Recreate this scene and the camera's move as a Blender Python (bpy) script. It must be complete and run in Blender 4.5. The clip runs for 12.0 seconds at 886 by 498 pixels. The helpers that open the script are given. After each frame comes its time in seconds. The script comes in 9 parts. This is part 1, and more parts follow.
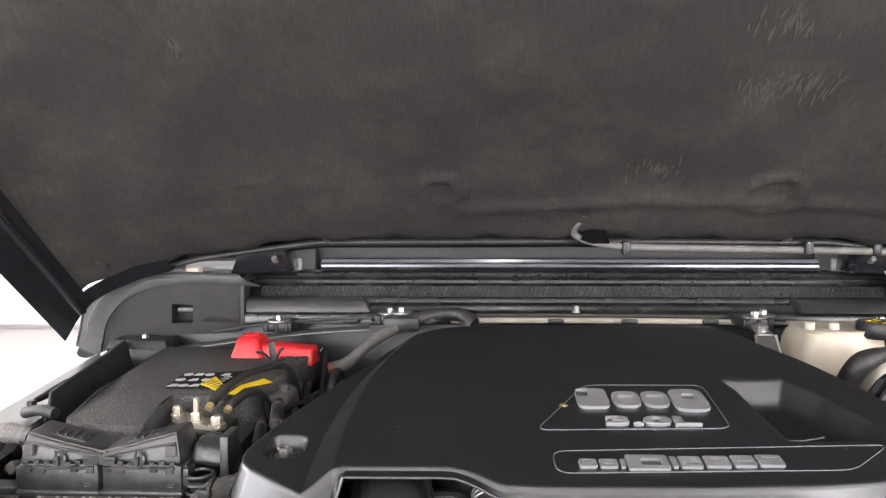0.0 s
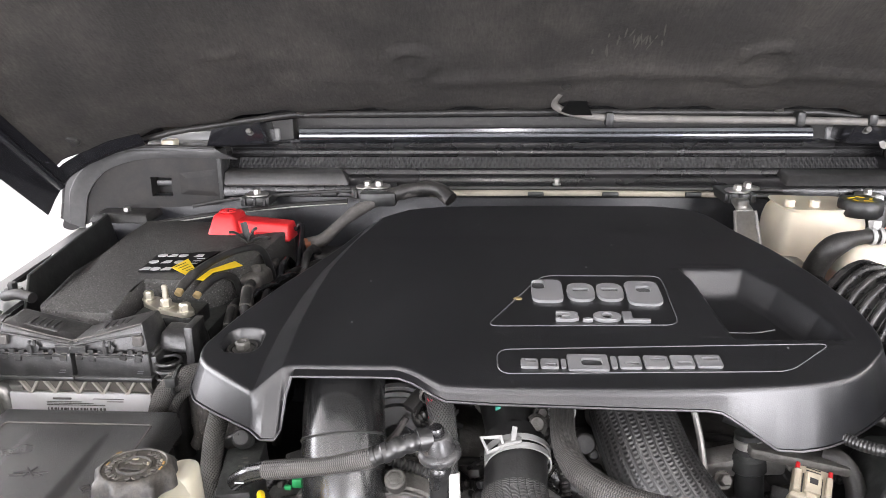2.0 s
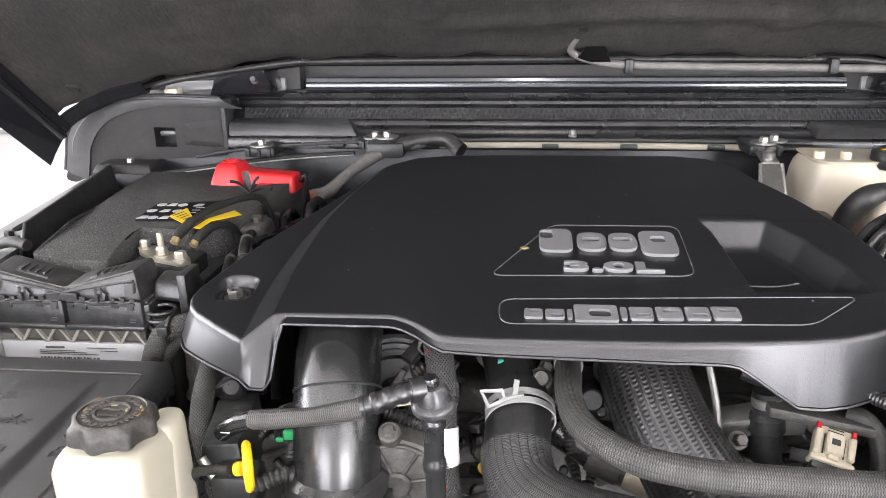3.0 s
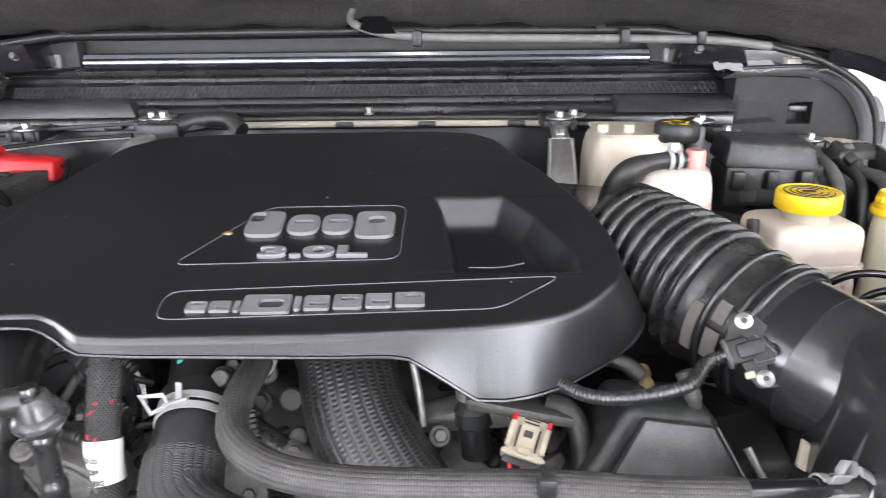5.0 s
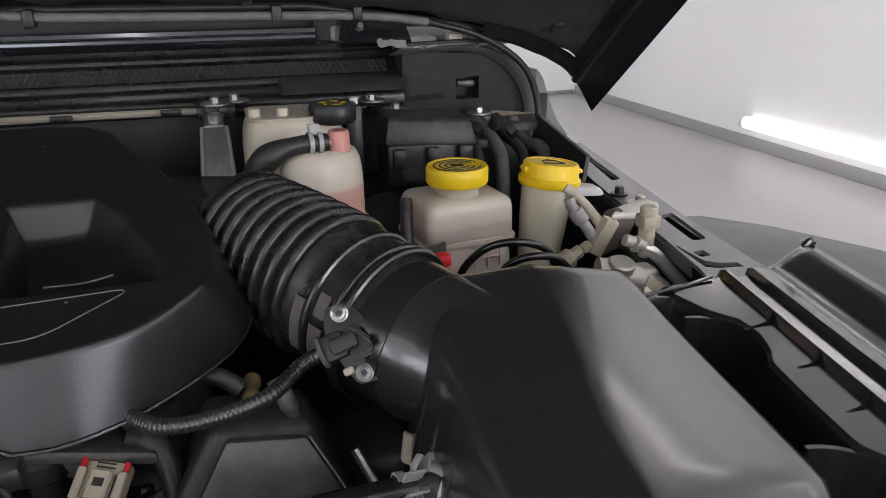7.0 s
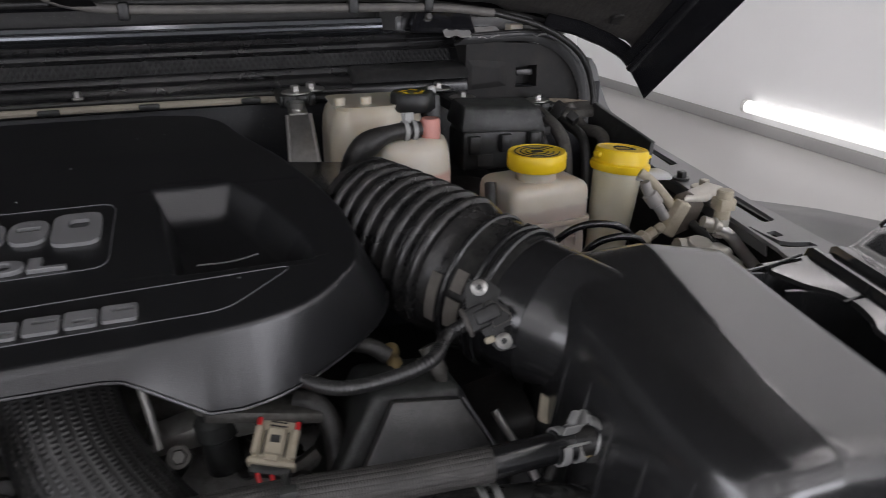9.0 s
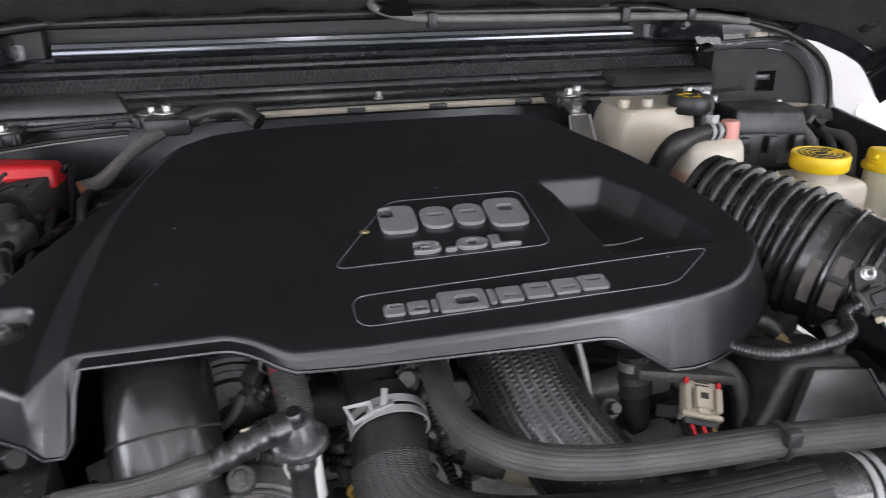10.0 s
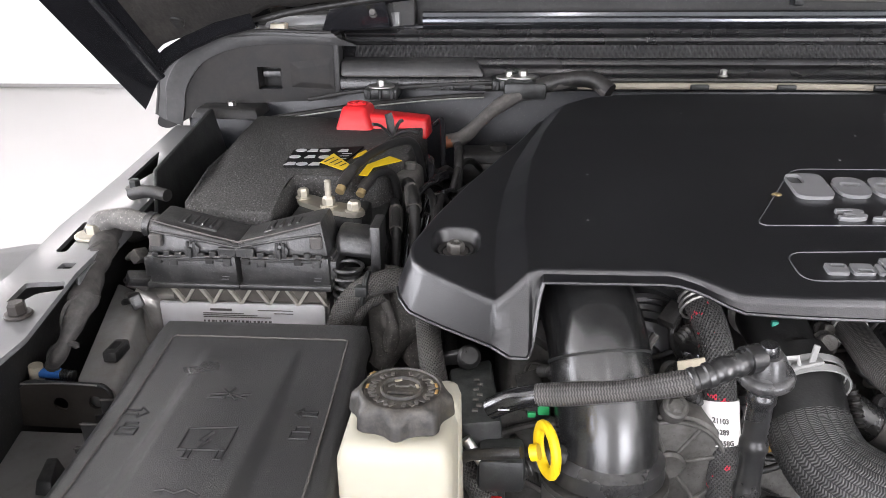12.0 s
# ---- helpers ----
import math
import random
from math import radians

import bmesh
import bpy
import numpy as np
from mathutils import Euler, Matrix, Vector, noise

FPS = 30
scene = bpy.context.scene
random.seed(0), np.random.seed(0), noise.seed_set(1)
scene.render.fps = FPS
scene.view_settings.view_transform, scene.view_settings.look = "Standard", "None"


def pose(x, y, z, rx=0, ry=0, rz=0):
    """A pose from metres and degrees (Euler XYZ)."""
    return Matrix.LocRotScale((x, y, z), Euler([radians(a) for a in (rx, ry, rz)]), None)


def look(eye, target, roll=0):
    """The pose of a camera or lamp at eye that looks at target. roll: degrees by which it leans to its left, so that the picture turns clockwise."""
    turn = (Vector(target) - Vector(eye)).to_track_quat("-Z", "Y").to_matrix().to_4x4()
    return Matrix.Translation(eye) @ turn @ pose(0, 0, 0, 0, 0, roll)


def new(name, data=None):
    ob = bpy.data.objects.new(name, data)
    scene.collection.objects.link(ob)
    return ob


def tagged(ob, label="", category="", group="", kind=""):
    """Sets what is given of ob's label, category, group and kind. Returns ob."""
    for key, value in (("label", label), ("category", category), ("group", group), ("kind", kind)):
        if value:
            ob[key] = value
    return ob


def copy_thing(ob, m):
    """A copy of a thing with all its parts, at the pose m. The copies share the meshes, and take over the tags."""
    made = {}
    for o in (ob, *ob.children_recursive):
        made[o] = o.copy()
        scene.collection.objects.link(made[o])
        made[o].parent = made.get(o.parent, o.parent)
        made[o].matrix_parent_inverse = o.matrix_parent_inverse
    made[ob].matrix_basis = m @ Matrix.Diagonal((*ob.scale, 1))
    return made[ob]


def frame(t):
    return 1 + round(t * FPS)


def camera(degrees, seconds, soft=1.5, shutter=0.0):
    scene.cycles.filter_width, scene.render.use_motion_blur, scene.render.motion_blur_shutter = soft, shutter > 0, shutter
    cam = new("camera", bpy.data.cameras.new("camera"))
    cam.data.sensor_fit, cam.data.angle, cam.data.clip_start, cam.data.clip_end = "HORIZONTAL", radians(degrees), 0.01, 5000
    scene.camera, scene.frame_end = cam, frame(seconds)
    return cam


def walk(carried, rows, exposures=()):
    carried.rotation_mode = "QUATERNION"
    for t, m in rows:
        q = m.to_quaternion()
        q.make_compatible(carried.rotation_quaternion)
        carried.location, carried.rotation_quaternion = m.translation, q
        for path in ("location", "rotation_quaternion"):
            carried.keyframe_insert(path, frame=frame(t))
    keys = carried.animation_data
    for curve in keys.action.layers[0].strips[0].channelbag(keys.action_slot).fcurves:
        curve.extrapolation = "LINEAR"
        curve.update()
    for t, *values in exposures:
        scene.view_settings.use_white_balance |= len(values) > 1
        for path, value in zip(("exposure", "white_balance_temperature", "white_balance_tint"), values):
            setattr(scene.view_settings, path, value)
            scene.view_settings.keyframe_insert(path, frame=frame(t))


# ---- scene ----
cam = camera(62.9, 12.0, soft=0.5, shutter=0.2)
PATH = [
    (0, (-0.154, -0.002, 1.409), (-0.22, 1.993, 1.285), -0.1),
    (0.5, (-0.164, 0.048, 1.403), (-0.235, 2.018, 1.065), -0.3),
    (1, (-0.165, 0.06, 1.415), (-0.237, 2.007, 0.964), -0.3),
    (1.5, (-0.144, 0.052, 1.441), (-0.219, 1.98, 0.913), -0.5),
    (2, (-0.095, 0.022, 1.46), (-0.21, 1.937, 0.895), -0.6),
    (2.5, (-0.093, 0.034, 1.438), (-0.267, 1.93, 0.825), -0.6),
    (4.5, (0.048, 0.1, 1.423), (-0.118, 1.972, 0.738), -0.6),
    (5, (0.11, 0.115, 1.407), (0.11, 1.994, 0.723), -0.6),
    (5.5, (0.168, 0.129, 1.402), (0.379, 1.992, 0.707), -0.9),
    (6, (0.225, 0.133, 1.392), (0.634, 1.962, 0.694), -0.6),
    (6.5, (0.244, 0.152, 1.39), (0.787, 1.945, 0.689), -0.1),
    (8.5, (0.264, 0.148, 1.396), (0.858, 1.902, 0.638), -0.5),
    (9, (0.148, 0.141, 1.404), (0.735, 1.896, 0.646), -0.3),
    (9.5, (0.006, 0.141, 1.418), (0.553, 1.91, 0.66), -0.2),
    (10, (-0.122, 0.137, 1.424), (0.29, 1.941, 0.664), -0.6),
    (10.5, (-0.209, 0.131, 1.418), (0.039, 1.966, 0.661), -0.5),
    (11, (-0.268, 0.118, 1.409), (-0.183, 1.97, 0.659), -0.5),
    (11.5, (-0.294, 0.109, 1.402), (-0.352, 1.96, 0.648), -0.5),
    (12, (-0.285, 0.11, 1.4), (-0.422, 1.954, 0.638), -0.5),
]
EXPOSURES = [(t, stops, kelvin, 14.0) for t, stops, kelvin in (
    (0.0, 0.38, 6700), (0.8, 0.50, 6650), (2.5, 0.52, 6600), (4.5, 0.40, 6350), (5.0, 0.56, 6300), (5.6, 0.76, 6350), (6.5, -0.75, 6400), (8.5, -1.42, 6450),
    (9.0, -1.42, 6450), (9.5, -1.28, 6350), (10.0, -0.42, 6300), (10.5, 0.22, 6350), (11.0, 0.52, 6450), (11.5, 0.46, 6500), (12.0, 0.12, 6500))]
walk(cam, [(t, look(eye, target, roll)) for t, eye, target, roll in PATH], EXPOSURES)

# ---- world and light: a closed white hall lit by added ceiling tubes, out of view ----
world = bpy.data.worlds.new("world")
scene.world = world
world.use_nodes = True
world.node_tree.nodes["Background"].inputs[0].default_value = (0.75, 0.85, 1.0, 1)
world.node_tree.nodes["Background"].inputs[1].default_value = 0.3
TUBE_STRENGTH = 17.0
# daylight through unseen wide windows behind the car's front and on the west side; the one at x 2.9 is added fill
for at, to, wide, power in (((-3.0, -4.25, 1.7), (-3.0, 0, 1.5), 4.7, 280.0), ((2.9, -4.25, 1.7), (2.9, 0, 1.5), 2.5, 260.0), ((-6.65, 1.2, 1.85), (0, 1.2, 1.5), 4.9, 350.0)):
    sky = bpy.data.lights.new("unseen_window_light", "AREA")
    sky.shape, sky.size, sky.size_y, sky.energy, sky.color = "RECTANGLE", wide, 2.1, power, (0.97, 0.985, 1.03)
    sky_ob = new("unseen_window_light", sky)
    sky_ob.matrix_world = look(at, to)

# ---- materials ----
def mat(name, col, rough=0.5, metal=0.0, var=0.15, vs=30.0, bump=0.1, bs=400.0, dust=0.0, dust_col=(0.22, 0.2, 0.17), sss=0.0, coat=0.0, rvar=0.12, spec=0.5, speck=0.0, top=0.0, speck_scale=1100):
    m = bpy.data.materials.new(name)
    m.use_nodes = True
    nt = m.node_tree
    b = nt.nodes["Principled BSDF"]
    N, L = nt.nodes.new, nt.links.new
    tc = N("ShaderNodeTexCoord")
    big = N("ShaderNodeTexNoise")
    big.inputs["Scale"].default_value, big.inputs["Detail"].default_value = vs, 5
    L(tc.outputs["Object"], big.inputs["Vector"])
    mix = N("ShaderNodeMix")
    mix.data_type = "RGBA"
    mix.inputs["A"].default_value = (*[c * (1 - var) for c in col], 1)
    mix.inputs["B"].default_value = (*[min(1, c * (1 + var)) for c in col], 1)
    L(big.outputs["Fac"], mix.inputs["Factor"])
    last = mix.outputs["Result"]
    if dust:
        dn = N("ShaderNodeTexNoise")
        dn.inputs["Scale"].default_value, dn.inputs["Detail"].default_value, dn.inputs["Roughness"].default_value = vs * 1.7, 8, 0.7
        L(tc.outputs["Object"], dn.inputs["Vector"])
        mr = N("ShaderNodeMapRange")
        mr.inputs["From Min"].default_value, mr.inputs["From Max"].default_value, mr.inputs["To Max"].default_value = 0.45, 0.75, dust
        L(dn.outputs["Fac"], mr.inputs["Value"])
        m2 = N("ShaderNodeMix")
        m2.data_type = "RGBA"
        L(mr.outputs["Result"], m2.inputs["Factor"])
        L(last, m2.inputs["A"])
        m2.inputs["B"].default_value = (*dust_col, 1)
        last = m2.outputs["Result"]
    if speck:
        sn = N("ShaderNodeTexNoise")
        sn.inputs["Scale"].default_value, sn.inputs["Detail"].default_value = speck_scale, 2
        L(tc.outputs["Object"], sn.inputs["Vector"])
        sm = N("ShaderNodeMapRange")
        sm.inputs["From Min"].default_value, sm.inputs["From Max"].default_value = 0.66 - 0.1 * speck, 0.74 - 0.1 * speck
        L(sn.outputs["Fac"], sm.inputs["Value"])
        m3 = N("ShaderNodeMix")
        m3.data_type = "RGBA"
        L(sm.outputs["Result"], m3.inputs["Factor"])
        L(last, m3.inputs["A"])
        m3.inputs["B"].default_value = (*[c * 1.3 + 0.015 for c in dust_col], 1)
        last = m3.outputs["Result"]
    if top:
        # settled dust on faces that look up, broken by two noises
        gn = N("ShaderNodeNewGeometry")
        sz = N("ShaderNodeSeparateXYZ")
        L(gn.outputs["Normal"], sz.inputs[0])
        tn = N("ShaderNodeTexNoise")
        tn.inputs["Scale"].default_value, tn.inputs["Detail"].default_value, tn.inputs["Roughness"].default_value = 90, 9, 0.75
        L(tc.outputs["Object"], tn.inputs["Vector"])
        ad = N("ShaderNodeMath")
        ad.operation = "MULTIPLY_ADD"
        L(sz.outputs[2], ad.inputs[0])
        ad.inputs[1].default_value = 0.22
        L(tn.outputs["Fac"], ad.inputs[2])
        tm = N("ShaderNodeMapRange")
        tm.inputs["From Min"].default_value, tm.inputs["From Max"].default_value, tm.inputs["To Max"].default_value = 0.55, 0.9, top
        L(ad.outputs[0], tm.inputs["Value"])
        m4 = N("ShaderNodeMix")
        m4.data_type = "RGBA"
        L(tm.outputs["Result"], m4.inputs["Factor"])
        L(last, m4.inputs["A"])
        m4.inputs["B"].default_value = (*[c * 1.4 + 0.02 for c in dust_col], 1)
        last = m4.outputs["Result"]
    L(last, b.inputs["Base Color"])
    rr = N("ShaderNodeMapRange")
    rr.inputs["To Min"].default_value, rr.inputs["To Max"].default_value = max(0.02, rough - rvar), min(1, rough + rvar)
    L(big.outputs["Fac"], rr.inputs["Value"])
    L(rr.outputs["Result"], b.inputs["Roughness"])
    b.inputs["Metallic"].default_value = metal
    b.inputs["Specular IOR Level"].default_value = spec
    if sss:
        b.inputs["Subsurface Weight"].default_value = sss
        b.inputs["Subsurface Radius"].default_value = (0.02, 0.015, 0.01)
        b.inputs["Subsurface Scale"].default_value = 0.6
    if coat:
        b.inputs["Coat Weight"].default_value, b.inputs["Coat Roughness"].default_value = coat, 0.08
    if bump:
        fine = N("ShaderNodeTexNoise")
        fine.inputs["Scale"].default_value, fine.inputs["Detail"].default_value = bs, 3
        L(tc.outputs["Object"], fine.inputs["Vector"])
        bp = N("ShaderNodeBump")
        bp.inputs["Strength"].default_value, bp.inputs["Distance"].default_value = bump, 0.001
        L(fine.outputs["Fac"], bp.inputs["Height"])
        L(bp.outputs["Normal"], b.inputs["Normal"])
    return m


def braid(name, col, pitch=0.0035, slant=1.0, dash=0.0, rough=0.55, depth=0.6, light=(0.16, 0.155, 0.15), fleck=0.0):
    """A woven sleeve on the metric UV of a tube: two crossing sets of threads."""
    m = bpy.data.materials.new(name)
    m.use_nodes = True
    nt = m.node_tree
    b = nt.nodes["Principled BSDF"]
    N, L = nt.nodes.new, nt.links.new
    uv = N("ShaderNodeUVMap")
    sep = N("ShaderNodeSeparateXYZ")
    L(uv.outputs["UV"], sep.inputs[0])

    def math_node(op, a, c):
        n = N("ShaderNodeMath")
        n.operation = op
        for i, v in enumerate((a, c)):
            if v is None:
                continue
            if isinstance(v, (int, float)):
                n.inputs[i].default_value = v
            else:
                L(v, n.inputs[i])
        return n.outputs[0]
    k = 2 * math.pi / pitch
    su = math_node("MULTIPLY", sep.outputs[0], k)
    sv = math_node("MULTIPLY", sep.outputs[1], k * slant)
    if dash:
        a = math_node("SINE", math_node("MULTIPLY", su, 0.45), None)
        c = math_node("SINE", math_node("ADD", math_node("MULTIPLY", sv, dash), math_node("MULTIPLY", a, 1.5)), None)
        h = math_node("ADD", math_node("MULTIPLY", a, 0.7), math_node("MULTIPLY", math_node("MULTIPLY", c, 0.5), math_node("GREATER_THAN", a, 0.1)))
    else:
        a = math_node("SINE", math_node("ADD", su, sv), None)
        c = math_node("SINE", math_node("SUBTRACT", su, sv), None)
        h = math_node("MAXIMUM", a, c)
    h01 = math_node("ADD", math_node("MULTIPLY", h, 0.5), 0.5)
    tc = N("ShaderNodeTexCoord")
    no = N("ShaderNodeTexNoise")
    no.inputs["Scale"].default_value, no.inputs["Detail"].default_value = 45, 5
    L(tc.outputs["Object"], no.inputs["Vector"])
    fac = math_node("MULTIPLY", h01, no.outputs["Fac"])
    mix = N("ShaderNodeMix")
    mix.data_type = "RGBA"
    mix.inputs["A"].default_value, mix.inputs["B"].default_value = (*[v * 0.35 for v in col], 1), (*light, 1)
    L(fac, mix.inputs["Factor"])
    last = mix.outputs["Result"]
    if fleck:
        fn = N("ShaderNodeTexNoise")
        fn.inputs["Scale"].default_value = 130
        L(tc.outputs["Object"], fn.inputs["Vector"])
        gate = math_node("MULTIPLY", math_node("GREATER_THAN", fn.outputs["Fac"], 1 - fleck), math_node("GREATER_THAN", h, 0.1))
        m2 = N("ShaderNodeMix")
        m2.data_type = "RGBA"
        L(gate, m2.inputs["Factor"])
        L(last, m2.inputs["A"])
        m2.inputs["B"].default_value = (0.62, 0.03, 0.06, 1)
        last = m2.outputs["Result"]
    L(last, b.inputs["Base Color"])
    b.inputs["Roughness"].default_value = rough
    bp = N("ShaderNodeBump")
    bp.inputs["Strength"].default_value, bp.inputs["Distance"].default_value = depth, 0.0015
    L(h, bp.inputs["Height"])
    L(bp.outputs["Normal"], b.inputs["Normal"])
    return m


def knit(name, col, light, rib, tick, zig=0.5, duty=0.9, rough=0.5, depth=0.5, spec=0.5):
    """A knitted sleeve on the metric UV of a tube: ribs along it, each a row of short slanting stitches."""
    m = bpy.data.materials.new(name)
    m.use_nodes = True
    nt = m.node_tree
    b = nt.nodes["Principled BSDF"]
    N, L = nt.nodes.new, nt.links.new
    sep = N("ShaderNodeSeparateXYZ")
    L(N("ShaderNodeUVMap").outputs["UV"], sep.inputs[0])

    def op(kind, a, c=0.0):
        n = N("ShaderNodeMath")
        n.operation = kind
        for i, v in enumerate((a, c)):
            if isinstance(v, (int, float)):
                n.inputs[i].default_value = v
            else:
                L(v, n.inputs[i])
        return n.outputs[0]
    tc = N("ShaderNodeTexCoord")
    no = N("ShaderNodeTexNoise")
    no.inputs["Scale"].default_value, no.inputs["Detail"].default_value = 55, 6
    L(tc.outputs["Object"], no.inputs["Vector"])
    off = op("ABSOLUTE", op("SUBTRACT", op("MULTIPLY", op("FRACT", op("MULTIPLY", sep.outputs[0], 1 / rib)), 2.0), 1.0))
    ph = op("ADD", op("ADD", op("MULTIPLY", sep.outputs[1], 2 * math.pi / tick), op("MULTIPLY", off, zig * 2 * math.pi)), op("MULTIPLY", no.outputs["Fac"], 1.5))
    st = op("ADD", op("MULTIPLY", op("SINE", ph), 0.5), 0.5)
    row = op("LESS_THAN", off, duty)
    stitch = op("MULTIPLY", st, row)
    crown = op("SUBTRACT", 1.0, op("MULTIPLY", off, off))
    h = op("ADD", op("MULTIPLY", crown, 0.45), op("MULTIPLY", stitch, 0.55))
    mr = N("ShaderNodeMapRange")
    mr.inputs["From Min"].default_value, mr.inputs["From Max"].default_value = 0.3, 0.7
    mr.inputs["To Min"].default_value, mr.inputs["To Max"].default_value = 0.45, 1.0
    L(no.outputs["Fac"], mr.inputs["Value"])
    mix = N("ShaderNodeMix")
    mix.data_type = "RGBA"
    mix.inputs["A"].default_value, mix.inputs["B"].default_value = (*col, 1), (*light, 1)
    L(op("MULTIPLY", stitch, mr.outputs["Result"]), mix.inputs["Factor"])
    L(mix.outputs["Result"], b.inputs["Base Color"])
    b.inputs["Roughness"].default_value, b.inputs["Specular IOR Level"].default_value = rough, spec
    bp = N("ShaderNodeBump")
    bp.inputs["Strength"].default_value, bp.inputs["Distance"].default_value = depth, 0.0015
    L(h, bp.inputs["Height"])
    L(bp.outputs["Normal"], b.inputs["Normal"])
    return m


def glow(name, col, strength):
    m = bpy.data.materials.new(name)
    m.use_nodes = True
    b = m.node_tree.nodes["Principled BSDF"]
    b.inputs["Base Color"].default_value = (*col, 1)
    b.inputs["Emission Color"].default_value = (*col, 1)
    b.inputs["Emission Strength"].default_value = strength
    return m


M_WALL = mat("wall_paint", (0.82, 0.82, 0.81), 0.6, var=0.03, vs=1.5, bump=0.05, bs=120)
M_FLOOR = mat("floor_epoxy", (0.41, 0.403, 0.392), 0.32, var=0.10, vs=1.6, bump=0.01, bs=30, rvar=0.06)
M_SKIRT = mat("skirting_grey", (0.33, 0.325, 0.315), 0.5, var=0.05, bump=0.02)
M_TUBE = glow("tube_glow", (1.0, 0.965, 0.965), TUBE_STRENGTH)
M_WALLTUBE = glow("wall_tube_glow", (1.0, 0.99, 0.97), 2.6)
M_COVER = mat("cover_plastic", (0.0108, 0.0110, 0.0122), 0.30, var=0.2, vs=9, bump=0.12, bs=1150, rvar=0.04, dust=0.06, dust_col=(0.08, 0.08, 0.085), spec=0.75)
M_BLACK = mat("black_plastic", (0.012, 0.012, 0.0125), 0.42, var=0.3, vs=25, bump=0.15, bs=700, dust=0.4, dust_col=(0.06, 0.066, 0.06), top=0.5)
M_GLOSS = mat("gloss_black_plastic", (0.012, 0.012, 0.013), 0.2, var=0.2, vs=14, bump=0.05, bs=500, spec=0.9, dust=0.15, dust_col=(0.06, 0.058, 0.055), rvar=0.08)
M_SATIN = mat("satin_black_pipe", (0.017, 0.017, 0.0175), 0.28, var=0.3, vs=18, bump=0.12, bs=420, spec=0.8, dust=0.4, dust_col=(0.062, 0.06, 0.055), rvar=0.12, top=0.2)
M_PIPE = mat("gloss_black_pipe", (0.015, 0.015, 0.0155), 0.25, var=0.3, vs=16, bump=0.06, bs=420, spec=0.9, dust=0.3, dust_col=(0.06, 0.058, 0.053), rvar=0.1)
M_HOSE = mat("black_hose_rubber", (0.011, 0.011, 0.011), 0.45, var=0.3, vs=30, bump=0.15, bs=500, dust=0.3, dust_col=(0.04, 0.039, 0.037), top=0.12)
M_PAINTBLK = mat("black_paint", (0.012, 0.012, 0.014), 0.22, var=0.2, vs=8, bump=0.03, bs=300, coat=0.4, rvar=0.06)
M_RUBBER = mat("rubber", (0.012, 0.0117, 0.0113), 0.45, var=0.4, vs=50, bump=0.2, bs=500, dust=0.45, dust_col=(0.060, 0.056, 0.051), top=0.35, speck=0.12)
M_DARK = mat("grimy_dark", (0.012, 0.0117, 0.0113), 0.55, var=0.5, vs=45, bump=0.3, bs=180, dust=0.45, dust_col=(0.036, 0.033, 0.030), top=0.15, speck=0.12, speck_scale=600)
M_FELT = mat("felt", (0.066, 0.065, 0.063), 0.95, var=0.95, vs=420, bump=1.0, bs=480, dust=0.6, dust_col=(0.155, 0.151, 0.145), spec=0.1, speck=0.5, speck_scale=600)
M_LINER = mat("hood_liner", (0.0240, 0.0222, 0.0208), 0.8, var=0.4, vs=5, bump=1.0, bs=230, dust=0.6, dust_col=(0.066, 0.06, 0.053), spec=0.35)
M_PAINT = mat("grey_paint", (0.155, 0.157, 0.16), 0.4, var=0.05, vs=8, bump=0.03, bs=300, coat=0.3, dust=0.15, dust_col=(0.28, 0.26, 0.24))
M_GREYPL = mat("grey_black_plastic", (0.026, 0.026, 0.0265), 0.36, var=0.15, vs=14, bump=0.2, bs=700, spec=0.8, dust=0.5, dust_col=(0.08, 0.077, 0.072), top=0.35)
# pale grey in the valve's colour stands in for its silvery reflection
M_VALVE = mat("sheen_grey_valve", (0.030, 0.030, 0.031), 0.27, var=0.3, vs=60, bump=0.1, bs=500, dust=0.5, dust_col=(0.14, 0.135, 0.13), top=0.3)
M_LID = mat("lid_plastic", (0.046, 0.046, 0.0465), 0.29, var=0.2, vs=14, bump=0.38, bs=1400, spec=0.9, dust=0.35, dust_col=(0.105, 0.102, 0.097), speck=0.12, speck_scale=700, rvar=0.05)
M_AIRBOX = mat("air_box_plastic", (0.019, 0.019, 0.020), 0.25, var=0.2, vs=7, bump=0.05, bs=1150, rvar=0.03, dust=0.3, dust_col=(0.05, 0.05, 0.052), spec=0.9, coat=0.35)
M_TRAY = mat("tray_plastic", (0.015, 0.015, 0.0158), 0.17, var=0.25, vs=12, bump=0.05, bs=700, spec=0.9, dust=0.2, dust_col=(0.045, 0.045, 0.046), rvar=0.07, coat=0.4)
M_STEEL = mat("zinc_steel", (0.55, 0.54, 0.52), 0.38, 1.0, var=0.2, vs=120, bump=0.1, bs=600, dust=0.3, dust_col=(0.25, 0.23, 0.2))
M_ALU = mat("cast_aluminium", (0.42, 0.41, 0.39), 0.5, 0.85, var=0.25, vs=40, bump=0.4, bs=350, dust=0.5, dust_col=(0.16, 0.14, 0.12))
M_GRIMEALU = mat("grimy_casting", (0.12, 0.116, 0.108), 0.55, 0.5, var=0.6, vs=60, bump=0.5, bs=250, dust=0.75, dust_col=(0.042, 0.037, 0.031), top=0.25, speck=0.2, speck_scale=600)
M_CREAM = mat("cream_plastic", (0.70, 0.655, 0.51), 0.4, var=0.1, vs=20, bump=0.08, bs=200, sss=0.2, dust=0.15, dust_col=(0.4, 0.35, 0.24))
